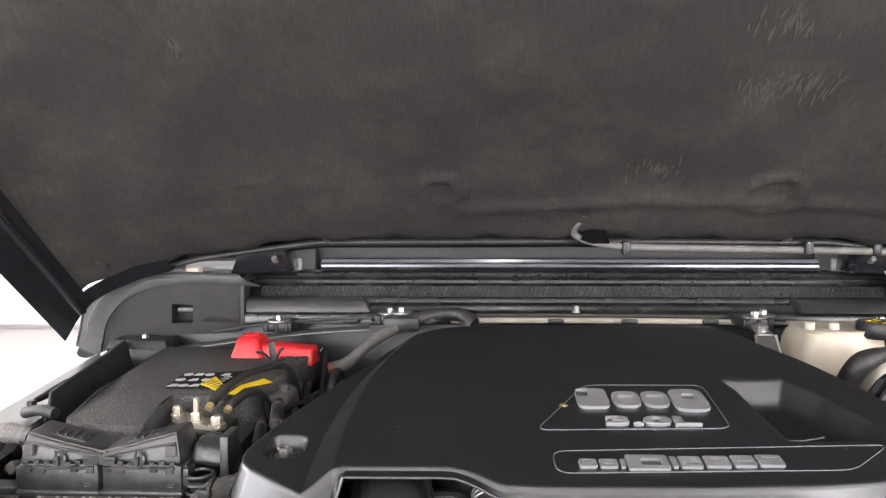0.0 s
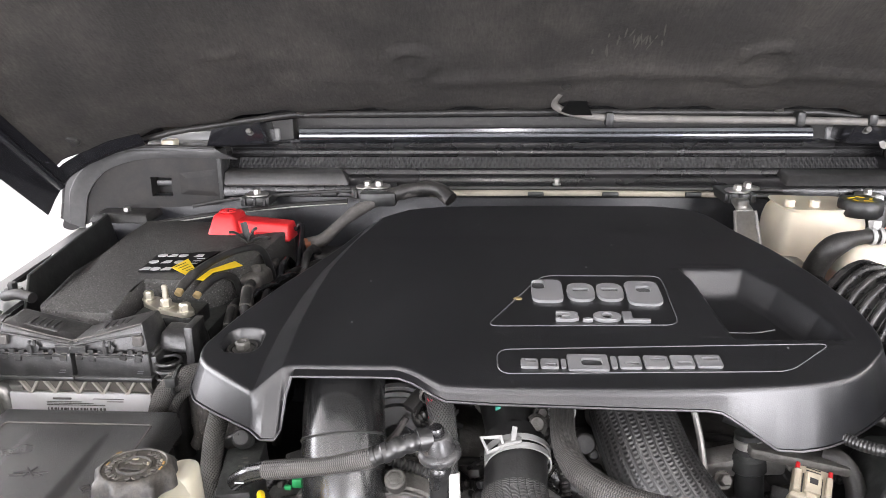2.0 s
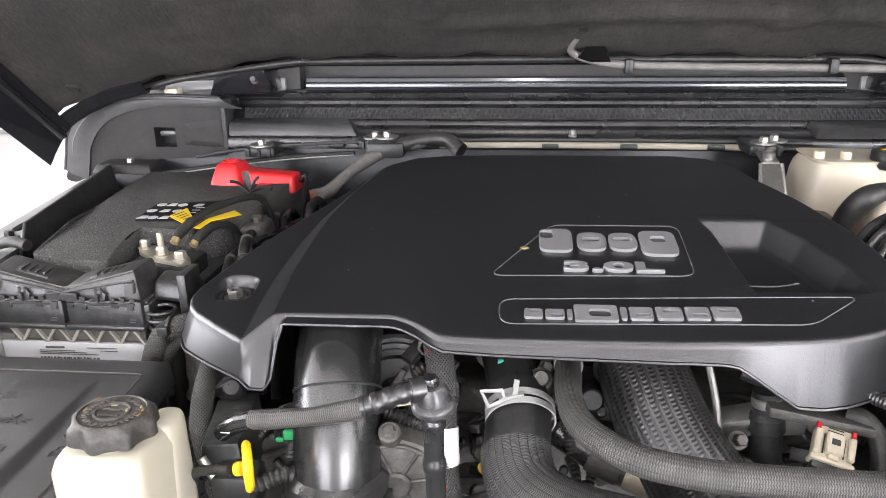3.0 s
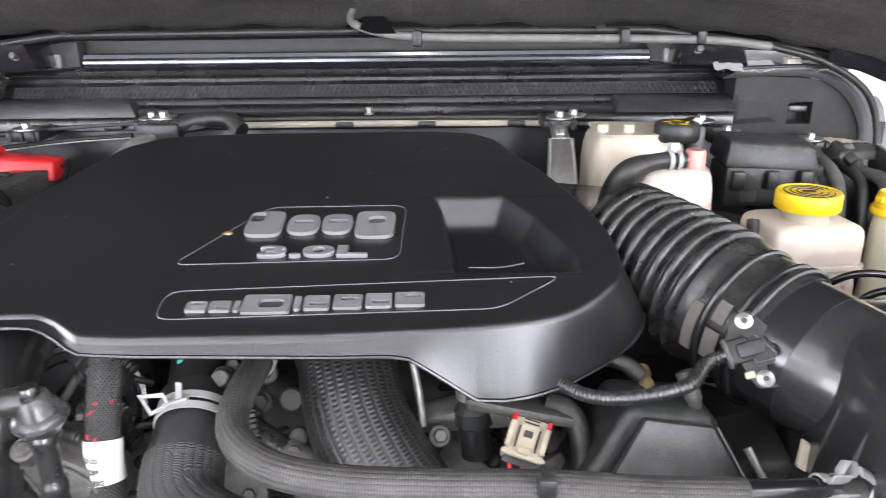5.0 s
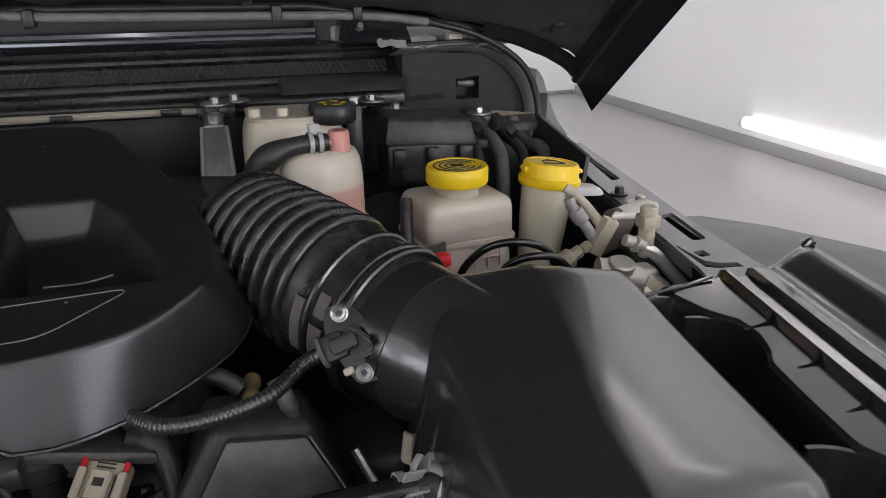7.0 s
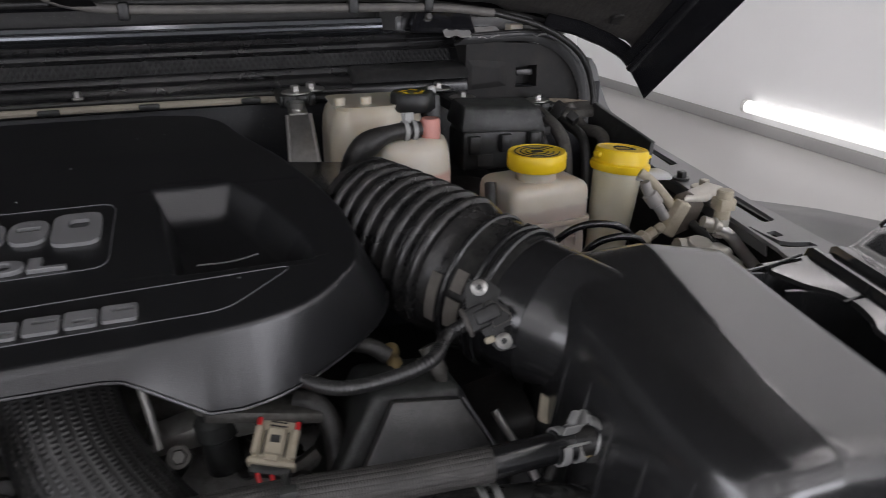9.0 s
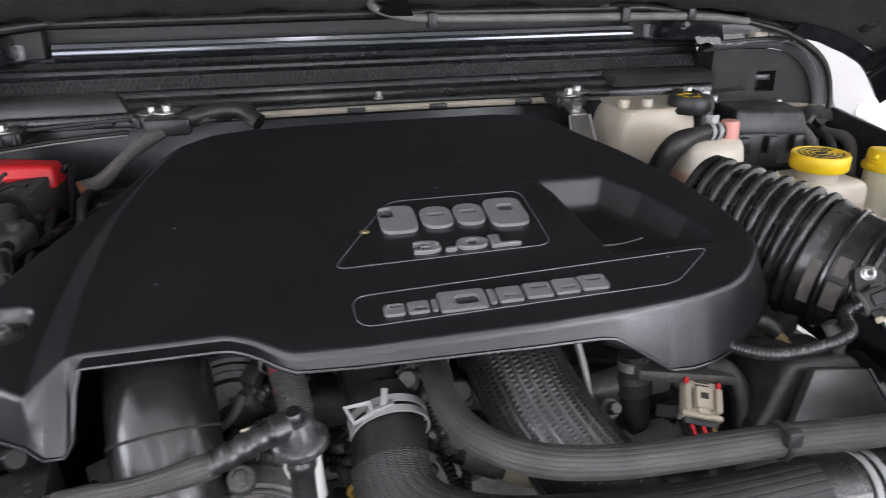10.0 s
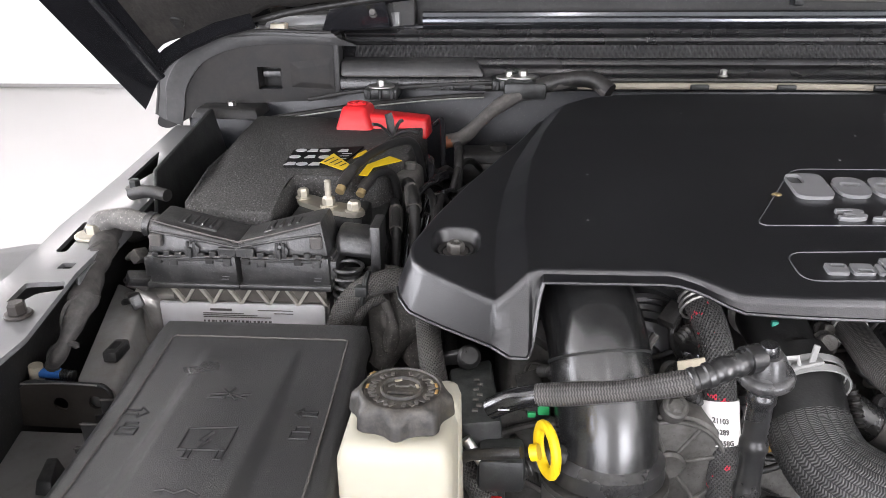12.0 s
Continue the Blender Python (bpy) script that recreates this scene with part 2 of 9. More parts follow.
M_MILK = mat("milky_plastic", (0.56, 0.51, 0.41), 0.36, var=0.14, vs=22, bump=0.1, bs=150, sss=0.4, dust=0.3, dust_col=(0.45, 0.36, 0.27))
M_PINK = mat("pink_plastic", (0.60, 0.27, 0.23), 0.4, var=0.08, vs=30, bump=0.05, sss=0.2)
M_ZINC = mat("yellowed_zinc", (0.48, 0.45, 0.38), 0.42, 0.75, var=0.2, vs=70, bump=0.2, bs=350, dust=0.35, dust_col=(0.42, 0.36, 0.26))
M_BEIGE = mat("beige_plastic", (0.46, 0.41, 0.31), 0.5, var=0.2, vs=60, bump=0.1, dust=0.4, dust_col=(0.16, 0.14, 0.11))
M_YELLOW = mat("yellow_plastic", (0.85, 0.58, 0.012), 0.38, var=0.06, vs=30, bump=0.08, bs=300, sss=0.05)
M_RED = mat("red_plastic", (0.62, 0.018, 0.022), 0.38, var=0.1, vs=30, bump=0.06, bs=300, dust=0.08, dust_col=(0.2, 0.1, 0.08))
M_BELLOW = mat("bellows_rubber", (0.0145, 0.0143, 0.0145), 0.25, var=0.2, vs=30, bump=0.06, bs=500, dust=0.35, dust_col=(0.075, 0.070, 0.064), rvar=0.08, top=0.15)
M_CHROME = mat("polished_black", (0.10, 0.105, 0.115), 0.14, 0.9, var=0.1, vs=8, bump=0.02, bs=200, rvar=0.04)
M_GREEN = mat("green_plastic", (0.02, 0.32, 0.1), 0.4, var=0.1, bump=0)
M_TEAL = mat("teal_tape", (0.02, 0.30, 0.22), 0.5, var=0.1, bump=0)
M_ORANGE = mat("rust_orange", (0.26, 0.085, 0.035), 0.7, var=0.3, vs=80, bump=0.2)
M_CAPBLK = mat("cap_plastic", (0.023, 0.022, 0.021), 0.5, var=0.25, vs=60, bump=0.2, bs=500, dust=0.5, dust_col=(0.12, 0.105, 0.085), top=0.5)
M_SILVER = mat("silver_letter", (0.30, 0.30, 0.305), 0.45, 0.5, var=0.05, vs=60, bump=0.04, bs=800)
M_LINE = mat("edge_line", (0.16, 0.16, 0.165), 0.35, 0.2, var=0.1, bump=0)
M_OUTLINE = mat("outline_grey", (0.085, 0.085, 0.09), 0.4, 0.1, var=0.1, bump=0)
M_WHITE = mat("white_paper", (0.72, 0.71, 0.68), 0.6, var=0.05, bump=0.02, dust=0.15)
M_INK = mat("print_ink", (0.03, 0.03, 0.03), 0.6, var=0.1, bump=0)
M_CHECK = mat("label_grey", (0.5, 0.5, 0.5), 0.5, var=0.2, bump=0)
M_TAPE = mat("cloth_tape", (0.075, 0.07, 0.066), 0.75, var=0.35, vs=60, bump=0.5, bs=300, dust=0.4, dust_col=(0.14, 0.13, 0.115), top=0.5)
M_CLAMP = mat("clamp_grey", (0.33, 0.33, 0.32), 0.42, 0.1, var=0.25, vs=60, bump=0.05)
M_CREAMSEAL = mat("foam_seal", (0.36, 0.32, 0.26), 0.7, var=0.35, vs=25, bump=0.2, dust=0.4)
M_HARN = mat("harness_sleeve", (0.135, 0.128, 0.12), 0.6, var=0.5, vs=45, bump=0.3, bs=400, dust=0.4)
M_BRASS = mat("brass", (0.42, 0.32, 0.16), 0.45, 0.6, var=0.2, vs=60, bump=0.1)
M_ACALU = mat("ac_aluminium", (0.52, 0.50, 0.45), 0.42, 0.5, var=0.15, vs=50, bump=0.15, bs=300, dust=0.3, dust_col=(0.3, 0.25, 0.18))
M_BRAID = braid("braided_sleeve", (0.032, 0.03, 0.028), 0.0027, 0.9, depth=0.5, light=(0.14, 0.132, 0.12))
M_BRAIDRED = braid("braided_sleeve_red", (0.022, 0.021, 0.02), 0.0028, 0.9, fleck=0.325, light=(0.12, 0.117, 0.113))
M_BRAIDBIG = knit("coarse_sleeve", (0.011, 0.011, 0.011), (0.105, 0.103, 0.10), 0.0062, 0.0014, 0.6, 0.9, 0.5, 0.55)
M_CHARGE = knit("ribbed_sleeve", (0.030, 0.0295, 0.029), (0.002, 0.002, 0.002), 0.0076, 0.0030, 0.2, 0.5, 0.28, 0.5, 0.6)
M_KNIT = knit("fine_sleeve", (0.018, 0.0172, 0.0165), (0.13, 0.123, 0.115), 0.0034, 0.0017, 0.4, 0.95, 0.55, 0.45)
M_STRIP = braid("knurled_strip", (0.018, 0.018, 0.019), 0.0075, 0.6, rough=0.4, depth=0.4, light=(0.036, 0.036, 0.037))
M_COWL = mat("cowl_plastic", (0.0095, 0.0095, 0.0102), 0.27, var=0.25, vs=14, bump=0.06, bs=500, spec=0.6, dust=0.2, dust_col=(0.045, 0.043, 0.041), rvar=0.08, speck=0.05, speck_scale=500)


def level_mat(name, base, fluid, level, soft, col):
    """Cloudy plastic with the fluid inside showing up to a level."""
    m = base.copy()
    m.name = name
    nt = m.node_tree
    N, L = nt.nodes.new, nt.links.new
    b = nt.nodes["Principled BSDF"]
    old = b.inputs["Base Color"].links[0].from_socket
    gm = N("ShaderNodeNewGeometry")
    sp = N("ShaderNodeSeparateXYZ")
    L(gm.outputs["Position"], sp.inputs[0])
    ns = N("ShaderNodeTexNoise")
    ns.inputs["Scale"].default_value, ns.inputs["Detail"].default_value = 35, 5
    L(gm.outputs["Position"], ns.inputs["Vector"])
    ad = N("ShaderNodeMath")
    ad.operation = "MULTIPLY_ADD"
    L(ns.outputs["Fac"], ad.inputs[0])
    ad.inputs[1].default_value = soft
    L(sp.outputs[2], ad.inputs[2])
    mr = N("ShaderNodeMapRange")
    mr.inputs["From Min"].default_value, mr.inputs["From Max"].default_value = level + soft * 0.5 - 0.002, level + soft * 0.5 + 0.002
    mr.inputs["To Min"].default_value, mr.inputs["To Max"].default_value = fluid, 0
    L(ad.outputs[0], mr.inputs["Value"])
    mx = N("ShaderNodeMix")
    mx.data_type = "RGBA"
    L(mr.outputs["Result"], mx.inputs["Factor"])
    L(old, mx.inputs["A"])
    mx.inputs["B"].default_value = (*col, 1)
    L(mx.outputs["Result"], b.inputs["Base Color"])
    return m


M_TANK = mat("cloudy_plastic", (0.64, 0.59, 0.50), 0.34, var=0.12, vs=22, bump=0.1, bs=150, sss=0.4, dust=0.25, dust_col=(0.45, 0.37, 0.29))
M_BRAKETANK = level_mat("brake_tank_plastic", M_TANK, 0.6, 1.147, 0.012, (0.50, 0.40, 0.36))
M_CLUTCHTANK = level_mat("clutch_tank_plastic", M_TANK, 0.75, 1.193, 0.004, (0.56, 0.29, 0.24))
# dark brown that stands in for shade on the block's side
M_BLOCKSHADE = mat("shaded_block_brown", (0.10, 0.085, 0.07), 0.5, var=0.25, vs=40, bump=0.15, dust=0.3, dust_col=(0.2, 0.17, 0.13))
M_ALUPIPE = mat("bare_aluminium", (0.70, 0.69, 0.67), 0.34, 0.75, var=0.08, vs=40, bump=0.08, bs=300)
M_BOTTLE = mat("bottle_plastic", (0.41, 0.392, 0.315), 0.4, var=0.1, vs=20, bump=0.08, bs=200, sss=0.2, dust=0.15, dust_col=(0.4, 0.35, 0.24))
M_PLATE = mat("pale_grey_plate", (0.50, 0.50, 0.505), 0.45, var=0.08, vs=20, bump=0.04, dust=0.3, dust_col=(0.36, 0.34, 0.30))
M_FLARE = mat("flare_plastic", (0.085, 0.085, 0.087), 0.42, var=0.15, vs=9, bump=0.12, bs=900, dust=0.4, dust_col=(0.12, 0.117, 0.11), spec=0.5)
M_FIREWALL = mat("firewall_paint", (0.011, 0.012, 0.015), 0.34, var=0.3, vs=22, bump=0.06, bs=200, dust=0.3, dust_col=(0.034, 0.033, 0.034), speck=0.12, speck_scale=500, spec=0.4)
M_PLUG = mat("plug_plastic", (0.014, 0.014, 0.0145), 0.38, var=0.35, vs=40, bump=0.25, bs=600, dust=0.55, dust_col=(0.075, 0.073, 0.069), top=0.45, spec=0.8, speck=0.2)
M_BROWNBLK = mat("brown_black_steel", (0.022, 0.0185, 0.016), 0.45, var=0.35, vs=40, bump=0.15, bs=300, dust=0.4, dust_col=(0.06, 0.05, 0.042))
M_DUSTY = mat("dry_dust", (0.11, 0.10, 0.088), 0.8, var=0.35, vs=90, bump=0.3, bs=300, dust=0.5, dust_col=(0.06, 0.055, 0.05))
M_OCHRE = mat("ochre_dirt", (0.34, 0.21, 0.07), 0.7, var=0.3, vs=200, bump=0.2)
M_SCUFF = mat("scuffed_fibre", (0.058, 0.052, 0.047), 0.85, var=0.4, vs=200, bump=0.3, bs=400)
M_LOOM = mat("dusty_loom", (0.085, 0.082, 0.078), 0.6, var=0.4, vs=60, bump=0.5, bs=200, dust=0.6, dust_col=(0.2, 0.19, 0.175), top=0.4, speck=0.4, speck_scale=500)
M_NEARBLACK = mat("near_black", (0.004, 0.004, 0.004), 0.7, var=0.1, bump=0, spec=0.2)
M_FLANGE = mat("seal_flange_rubber", (0.035, 0.035, 0.0355), 0.42, var=0.2, vs=25, bump=0.1, bs=400, dust=0.4, dust_col=(0.08, 0.077, 0.072), top=0.2)
M_INSUL = mat("torn_insulation", (0.085, 0.080, 0.074), 0.85, var=0.7, vs=70, bump=0.9, bs=260, dust=0.6, dust_col=(0.17, 0.158, 0.142), speck=0.3, speck_scale=500)
M_SHEET = mat("dusty_sheet", (0.36, 0.353, 0.342), 0.42, 0.2, var=0.3, vs=30, bump=0.15, bs=250, dust=0.5, dust_col=(0.24, 0.2, 0.15))
M_CORNER = mat("matt_corner_plastic", (0.0165, 0.0165, 0.017), 0.42, var=0.12, vs=10, bump=0.05, bs=900, spec=0.7, dust=0.4, dust_col=(0.06, 0.058, 0.054), top=0.3)
M_BLOCK = mat("grimy_block_plastic", (0.014, 0.0135, 0.0132), 0.6, var=0.35, vs=16, bump=0.12, bs=300, spec=0.35, dust=0.6, dust_col=(0.038, 0.032, 0.028), top=0.3)
M_DEBRIS = mat("dusty_debris", (0.26, 0.22, 0.17), 0.9, var=0.7, vs=120, bump=0.9, bs=320, dust=0.7, dust_col=(0.11, 0.09, 0.07))

# felt fibres that run up the slope of the liner
nt_ = M_LINER.node_tree
bs_ = nt_.nodes["Principled BSDF"]
tc_ = nt_.nodes.new("ShaderNodeTexCoord")
mp_ = nt_.nodes.new("ShaderNodeMapping")
mp_.inputs["Scale"].default_value = (420, 70, 70)
fb_ = nt_.nodes.new("ShaderNodeTexNoise")
fb_.inputs["Scale"].default_value, fb_.inputs["Detail"].default_value = 1.0, 4
fm_ = nt_.nodes.new("ShaderNodeMix")
fm_.data_type, fm_.blend_type = "RGBA", "MULTIPLY"
fm_.inputs["Factor"].default_value = 1.0
fr_ = nt_.nodes.new("ShaderNodeMapRange")
fr_.inputs["From Min"].default_value, fr_.inputs["From Max"].default_value = 0.3, 0.7
fr_.inputs["To Min"].default_value, fr_.inputs["To Max"].default_value = 0.80, 1.25
nt_.links.new(tc_.outputs["Object"], mp_.inputs["Vector"])
nt_.links.new(mp_.outputs["Vector"], fb_.inputs["Vector"])
nt_.links.new(fb_.outputs["Fac"], fr_.inputs["Value"])
nt_.links.new(bs_.inputs["Base Color"].links[0].from_socket, fm_.inputs["A"])
nt_.links.new(fr_.outputs["Result"], fm_.inputs["B"])
nt_.links.new(fm_.outputs["Result"], bs_.inputs["Base Color"])
M_WRAP = mat("dark_cloth_tape", (0.042, 0.040, 0.038), 0.65, var=0.45, vs=70, bump=0.8, bs=120, dust=0.5, dust_col=(0.12, 0.11, 0.1), top=0.3)

# ---- building tools ----
BASE = {}


def thing(name, base, label, category, group="", kind=""):
    ob = new(name)
    ob.empty_display_size = 0.02
    ob.location = base
    BASE[ob] = Vector(base)
    return tagged(ob, label, category, group, kind)


def part(name, bm, material, parent=None, label="", angle=38):
    me = bpy.data.meshes.new(name)
    bmesh.ops.recalc_face_normals(bm, faces=bm.faces)
    bm.to_mesh(me)
    bm.free()
    me.polygons.foreach_set("use_smooth", [True] * len(me.polygons))
    me.set_sharp_from_angle(angle=radians(angle))
    me.materials.append(material)
    ob = new(name, me)
    if parent is not None:
        ob.parent = parent
        ob.matrix_parent_inverse = Matrix.Translation(-BASE.get(parent, Vector((0, 0, 0))))
    if label:
        ob["label"] = label
    return ob


def join(*bms):
    """All the given bmeshes in the first one."""
    first = bms[0]
    for other in bms[1:]:
        me = bpy.data.meshes.new("tmp")
        other.to_mesh(me)
        other.free()
        first.from_mesh(me)
        bpy.data.meshes.remove(me)
    return first


def moved(bm, m):
    bmesh.ops.transform(bm, matrix=m, verts=bm.verts)
    return bm


def rbox(x0, x1, y0, y1, z0, z1, r=0.003, seg=2, m=None):
    bm = bmesh.new()
    bmesh.ops.create_cube(bm, size=1)
    for v in bm.verts:
        v.co = Vector(((x0 + x1) / 2 + v.co.x * (x1 - x0), (y0 + y1) / 2 + v.co.y * (y1 - y0), (z0 + z1) / 2 + v.co.z * (z1 - z0)))
    if r:
        bmesh.ops.bevel(bm, geom=bm.edges[:], offset=r, segments=seg, profile=0.5, affect="EDGES", clamp_overlap=True)
    return moved(bm, m) if m else bm


def hexa(lower, upper, r=0.003, seg=2):
    """A block between two outlines with the same number of points."""
    bm = bmesh.new()
    a = [bm.verts.new(p) for p in lower]
    c = [bm.verts.new(p) for p in upper]
    n = len(a)
    bm.faces.new(a[::-1])
    bm.faces.new(c)
    for i in range(n):
        bm.faces.new((a[i], a[(i + 1) % n], c[(i + 1) % n], c[i]))
    if r:
        bmesh.ops.bevel(bm, geom=bm.edges[:], offset=r, segments=seg, profile=0.5, affect="EDGES", clamp_overlap=True)
    return bm


def prism(outline, z0, z1, r=0.002, seg=2, m=None):
    bm = hexa([(x, y, z0) for x, y in outline], [(x, y, z1) for x, y in outline], r, seg)
    return moved(bm, m) if m else bm


def rounded(outline, r, n=4):
    """The outline with its corners rounded."""
    out = []
    k = len(outline)
    for i in range(k):
        p, a, c = Vector(outline[i]), Vector(outline[i - 1]), Vector(outline[(i + 1) % k])
        da, dc = (a - p), (c - p)
        q = min(r, da.length * 0.49, dc.length * 0.49)
        s, e = p + da.normalized() * q, p + dc.normalized() * q
        for j in range(n + 1):
            t = j / n
            out.append(tuple(s * (1 - t) ** 2 + p * 2 * t * (1 - t) + e * t ** 2))
    return out


def spline(pts, n=8, closed=False):
    P = [Vector(p) for p in pts]
    out = []
    k = len(P)
    for i in range(k if closed else k - 1):
        if closed:
            a, b, c, d = P[i - 1], P[i], P[(i + 1) % k], P[(i + 2) % k]
        else:
            b, c = P[i], P[i + 1]
            a = P[i - 1] if i else b * 2 - c
            d = P[i + 2] if i + 2 < k else c * 2 - b
        for j in range(n):
            t = j / n
            out.append(0.5 * (2 * b + (c - a) * t + (2 * a - 5 * b + 4 * c - d) * t * t + (3 * b - a - 3 * c + d) * t ** 3))
    if not closed:
        out.append(P[-1])
    return out


def tube(pts, r, seg=14, n=8, smooth=True, caps=True, squash=None, closed=False):
    """A round bar or hose along pts; r a number, or a function of the way along it (metres, share). UV in metres."""
    path = spline(pts, n, closed) if smooth else [Vector(p) for p in pts]
    bm = bmesh.new()
    uvl = bm.loops.layers.uv.new("UVMap")
    k = len(path)
    cum = [0.0]
    for i in range(1, k):
        cum.append(cum[-1] + (path[i] - path[i - 1]).length)
    total = max(cum[-1], 1e-6)
    tan = [((path[(i + 1) % k] - path[i - 1]) if closed else (path[min(i + 1, k - 1)] - path[max(i - 1, 0)])).normalized() for i in range(k)]
    up = Vector((0, 0, 1)) if abs(tan[0].z) < 0.9 else Vector((0, 1, 0))
    side = tan[0].cross(up).normalized()
    rings, radii = [], []
    for i in range(k):
        side = (side - tan[i] * side.dot(tan[i])).normalized()
        other = tan[i].cross(side)
        rad = r(cum[i], cum[i] / total) if callable(r) else r
        radii.append(rad)
        q = squash if squash else (1, 1)
        rings.append([bm.verts.new(path[i] + (side * math.cos(2 * math.pi * j / seg) * q[0] + other * math.sin(2 * math.pi * j / seg) * q[1]) * rad) for j in range(seg)])
    mean = sum(radii) / k
    for i in range(k if closed else k - 1):
        i2 = (i + 1) % k
        for j in range(seg):
            f = bm.faces.new((rings[i][j], rings[i][(j + 1) % seg], rings[i2][(j + 1) % seg], rings[i2][j]))
            w = 2 * math.pi * mean / seg
            c2 = cum[i2] if i2 else total
            for lp, u in zip(f.loops, ((j * w, cum[i]), ((j + 1) * w, cum[i]), ((j + 1) * w, c2), (j * w, c2))):
                lp[uvl].uv = u
    if caps and not closed:
        bm.faces.new(rings[0][::-1])
        bm.faces.new(rings[-1])
    return bm


def lathe(profile, m=None, seg=28, wobble=None):
    """Turned shape from (radius, height) pairs; wobble: a radius factor by angle and height."""
    bm = bmesh.new()
    rings = []
    for r, z in profile:
        if r < 1e-6:
            rings.append([bm.verts.new((0, 0, z))])
        else:
            rings.append([bm.verts.new((r * (wobble(a, z) if wobble else 1) * math.cos(a), r * (wobble(a, z) if wobble else 1) * math.sin(a), z)) for a in (2 * math.pi * j / seg for j in range(seg))])
    for a, c in zip(rings, rings[1:]):
        for j in range(seg):
            j2 = (j + 1) % seg
            if len(a) == 1 and len(c) == 1:
                continue
            if len(a) == 1:
                bm.faces.new((a[0], c[j], c[j2]))
            elif len(c) == 1:
                bm.faces.new((a[j], a[j2], c[0]))
            else:
                bm.faces.new((a[j], a[j2], c[j2], c[j]))
    for ring, flip in ((rings[0], True), (rings[-1], False)):
        if len(ring) > 2:
            bm.faces.new(ring[::-1] if flip else ring)
    return moved(bm, m) if m else bm


def frame_to(p, axis):
    """A pose at p whose z axis points along axis."""
    return Matrix.Translation(p) @ Vector(axis).to_track_quat("Z", "Y").to_matrix().to_4x4()


def cyl(p, axis, r, h, seg=20, bev=0.0015):
    return lathe([(0, 0), (r - bev, 0), (r, bev), (r, h - bev), (r - bev, h), (0, h)], frame_to(p, axis), seg)


def ribbon(rows):
    """A sheet through rows of points, all of the same length."""
    bm = bmesh.new()
    vs = [[bm.verts.new(p) for p in row] for row in rows]
    for a, c in zip(vs, vs[1:]):
        for i in range(len(a) - 1):
            bm.faces.new((a[i], a[i + 1], c[i + 1], c[i]))
    return bm


def thick(bm, d):
    """Gives an open sheet the thickness d."""
    bmesh.ops.recalc_face_normals(bm, faces=bm.faces)
    bmesh.ops.solidify(bm, geom=bm.faces[:], thickness=d)
    return bm


def extrude_x(outline, x0, x1, r=0.002, seg=2):
    """A bar along x from an outline of (y, z)."""
    return hexa([(x0, y, z) for y, z in outline], [(x1, y, z) for y, z in outline], r, seg)


def hex_bolt(name, p, r, parent, axis=(0, 0, 1), washer=1.7, h=0.008, material=None, label=""):
    """A bolt: washer, flange and hexagon head."""
    w = cyl(p, axis, r * washer, 0.003, 20, 0.0008)
    q = Vector(p) + Vector(axis).normalized() * 0.003
    head = lathe([(0, 0), (r, 0), (r, h * 0.8), (r * 0.8, h), (0, h)], frame_to(q, axis), 6)
    ob = part(name, join(w, head), material or M_STEEL, parent, label, angle=25)
    return ob


def writing(text, size, depth, m, wide=1.0, bold=0.02):
    """Raised letters in the built-in font as a bmesh."""
    cu = bpy.data.curves.new("letters", "FONT")
    cu.body, cu.size, cu.extrude, cu.bevel_depth = text, size, depth / 2, depth * 0.12
    cu.offset = size * bold
    tmp = bpy.data.objects.new("letters", cu)
    scene.collection.objects.link(tmp)
    dg = bpy.context.evaluated_depsgraph_get()
    me = bpy.data.meshes.new_from_object(tmp.evaluated_get(dg))
    bm = bmesh.new()
    bm.from_mesh(me)
    bpy.data.meshes.remove(me)
    bpy.data.objects.remove(tmp)
    bpy.data.curves.remove(cu)
    bmesh.ops.transform(bm, matrix=m @ Matrix.Diagonal((wide, 1, 1, 1)), verts=bm.verts)
    return bm

# ---- the hall ----
def plate(outline, holes, d, m, r=0):
    """A flat plate with holes, thickness d, in the pose m."""
    bm = bmesh.new()
    edges = []
    for loop in (outline, *holes):
        vs = [bm.verts.new((x, y, 0)) for x, y in loop]
        edges += [bm.edges.new((vs[i], vs[(i + 1) % len(vs)])) for i in range(len(vs))]
    bmesh.ops.triangle_fill(bm, use_beauty=True, use_dissolve=False, edges=edges)
    res = bmesh.ops.extrude_face_region(bm, geom=bm.faces[:])
    bmesh.ops.translate(bm, verts=[g for g in res["geom"] if isinstance(g, bmesh.types.BMVert)], vec=(0, 0, d))
    return moved(bm, m)


X0, X1, Y0, Y1, H = -6.6, 4.49, -4.2, 8.06, 3.4
tagged(part("floor", rbox(X0 - 0.2, X1 + 0.2, Y0 - 0.2, Y1 + 0.2, -0.2, 0, 0), M_FLOOR), "glossy pale grey epoxy floor of the hall", "floor", kind="structure")
tagged(part("ceiling", rbox(X0 - 0.2, X1 + 0.2, Y0 - 0.2, Y1 + 0.2, H, H + 0.2, 0), M_WALL), "plain white ceiling of the hall", "ceiling", kind="structure")
for nm, box in (("wall_north", (X0, X1, Y1, Y1 + 0.2)), ("wall_east", (X1, X1 + 0.2, Y0, Y1))):
    tagged(part(nm, rbox(*box, 0, H, 0), M_WALL), "plain white painted wall of the hall", "wall", kind="structure")
WZ0, WZ1 = 0.6, 2.85
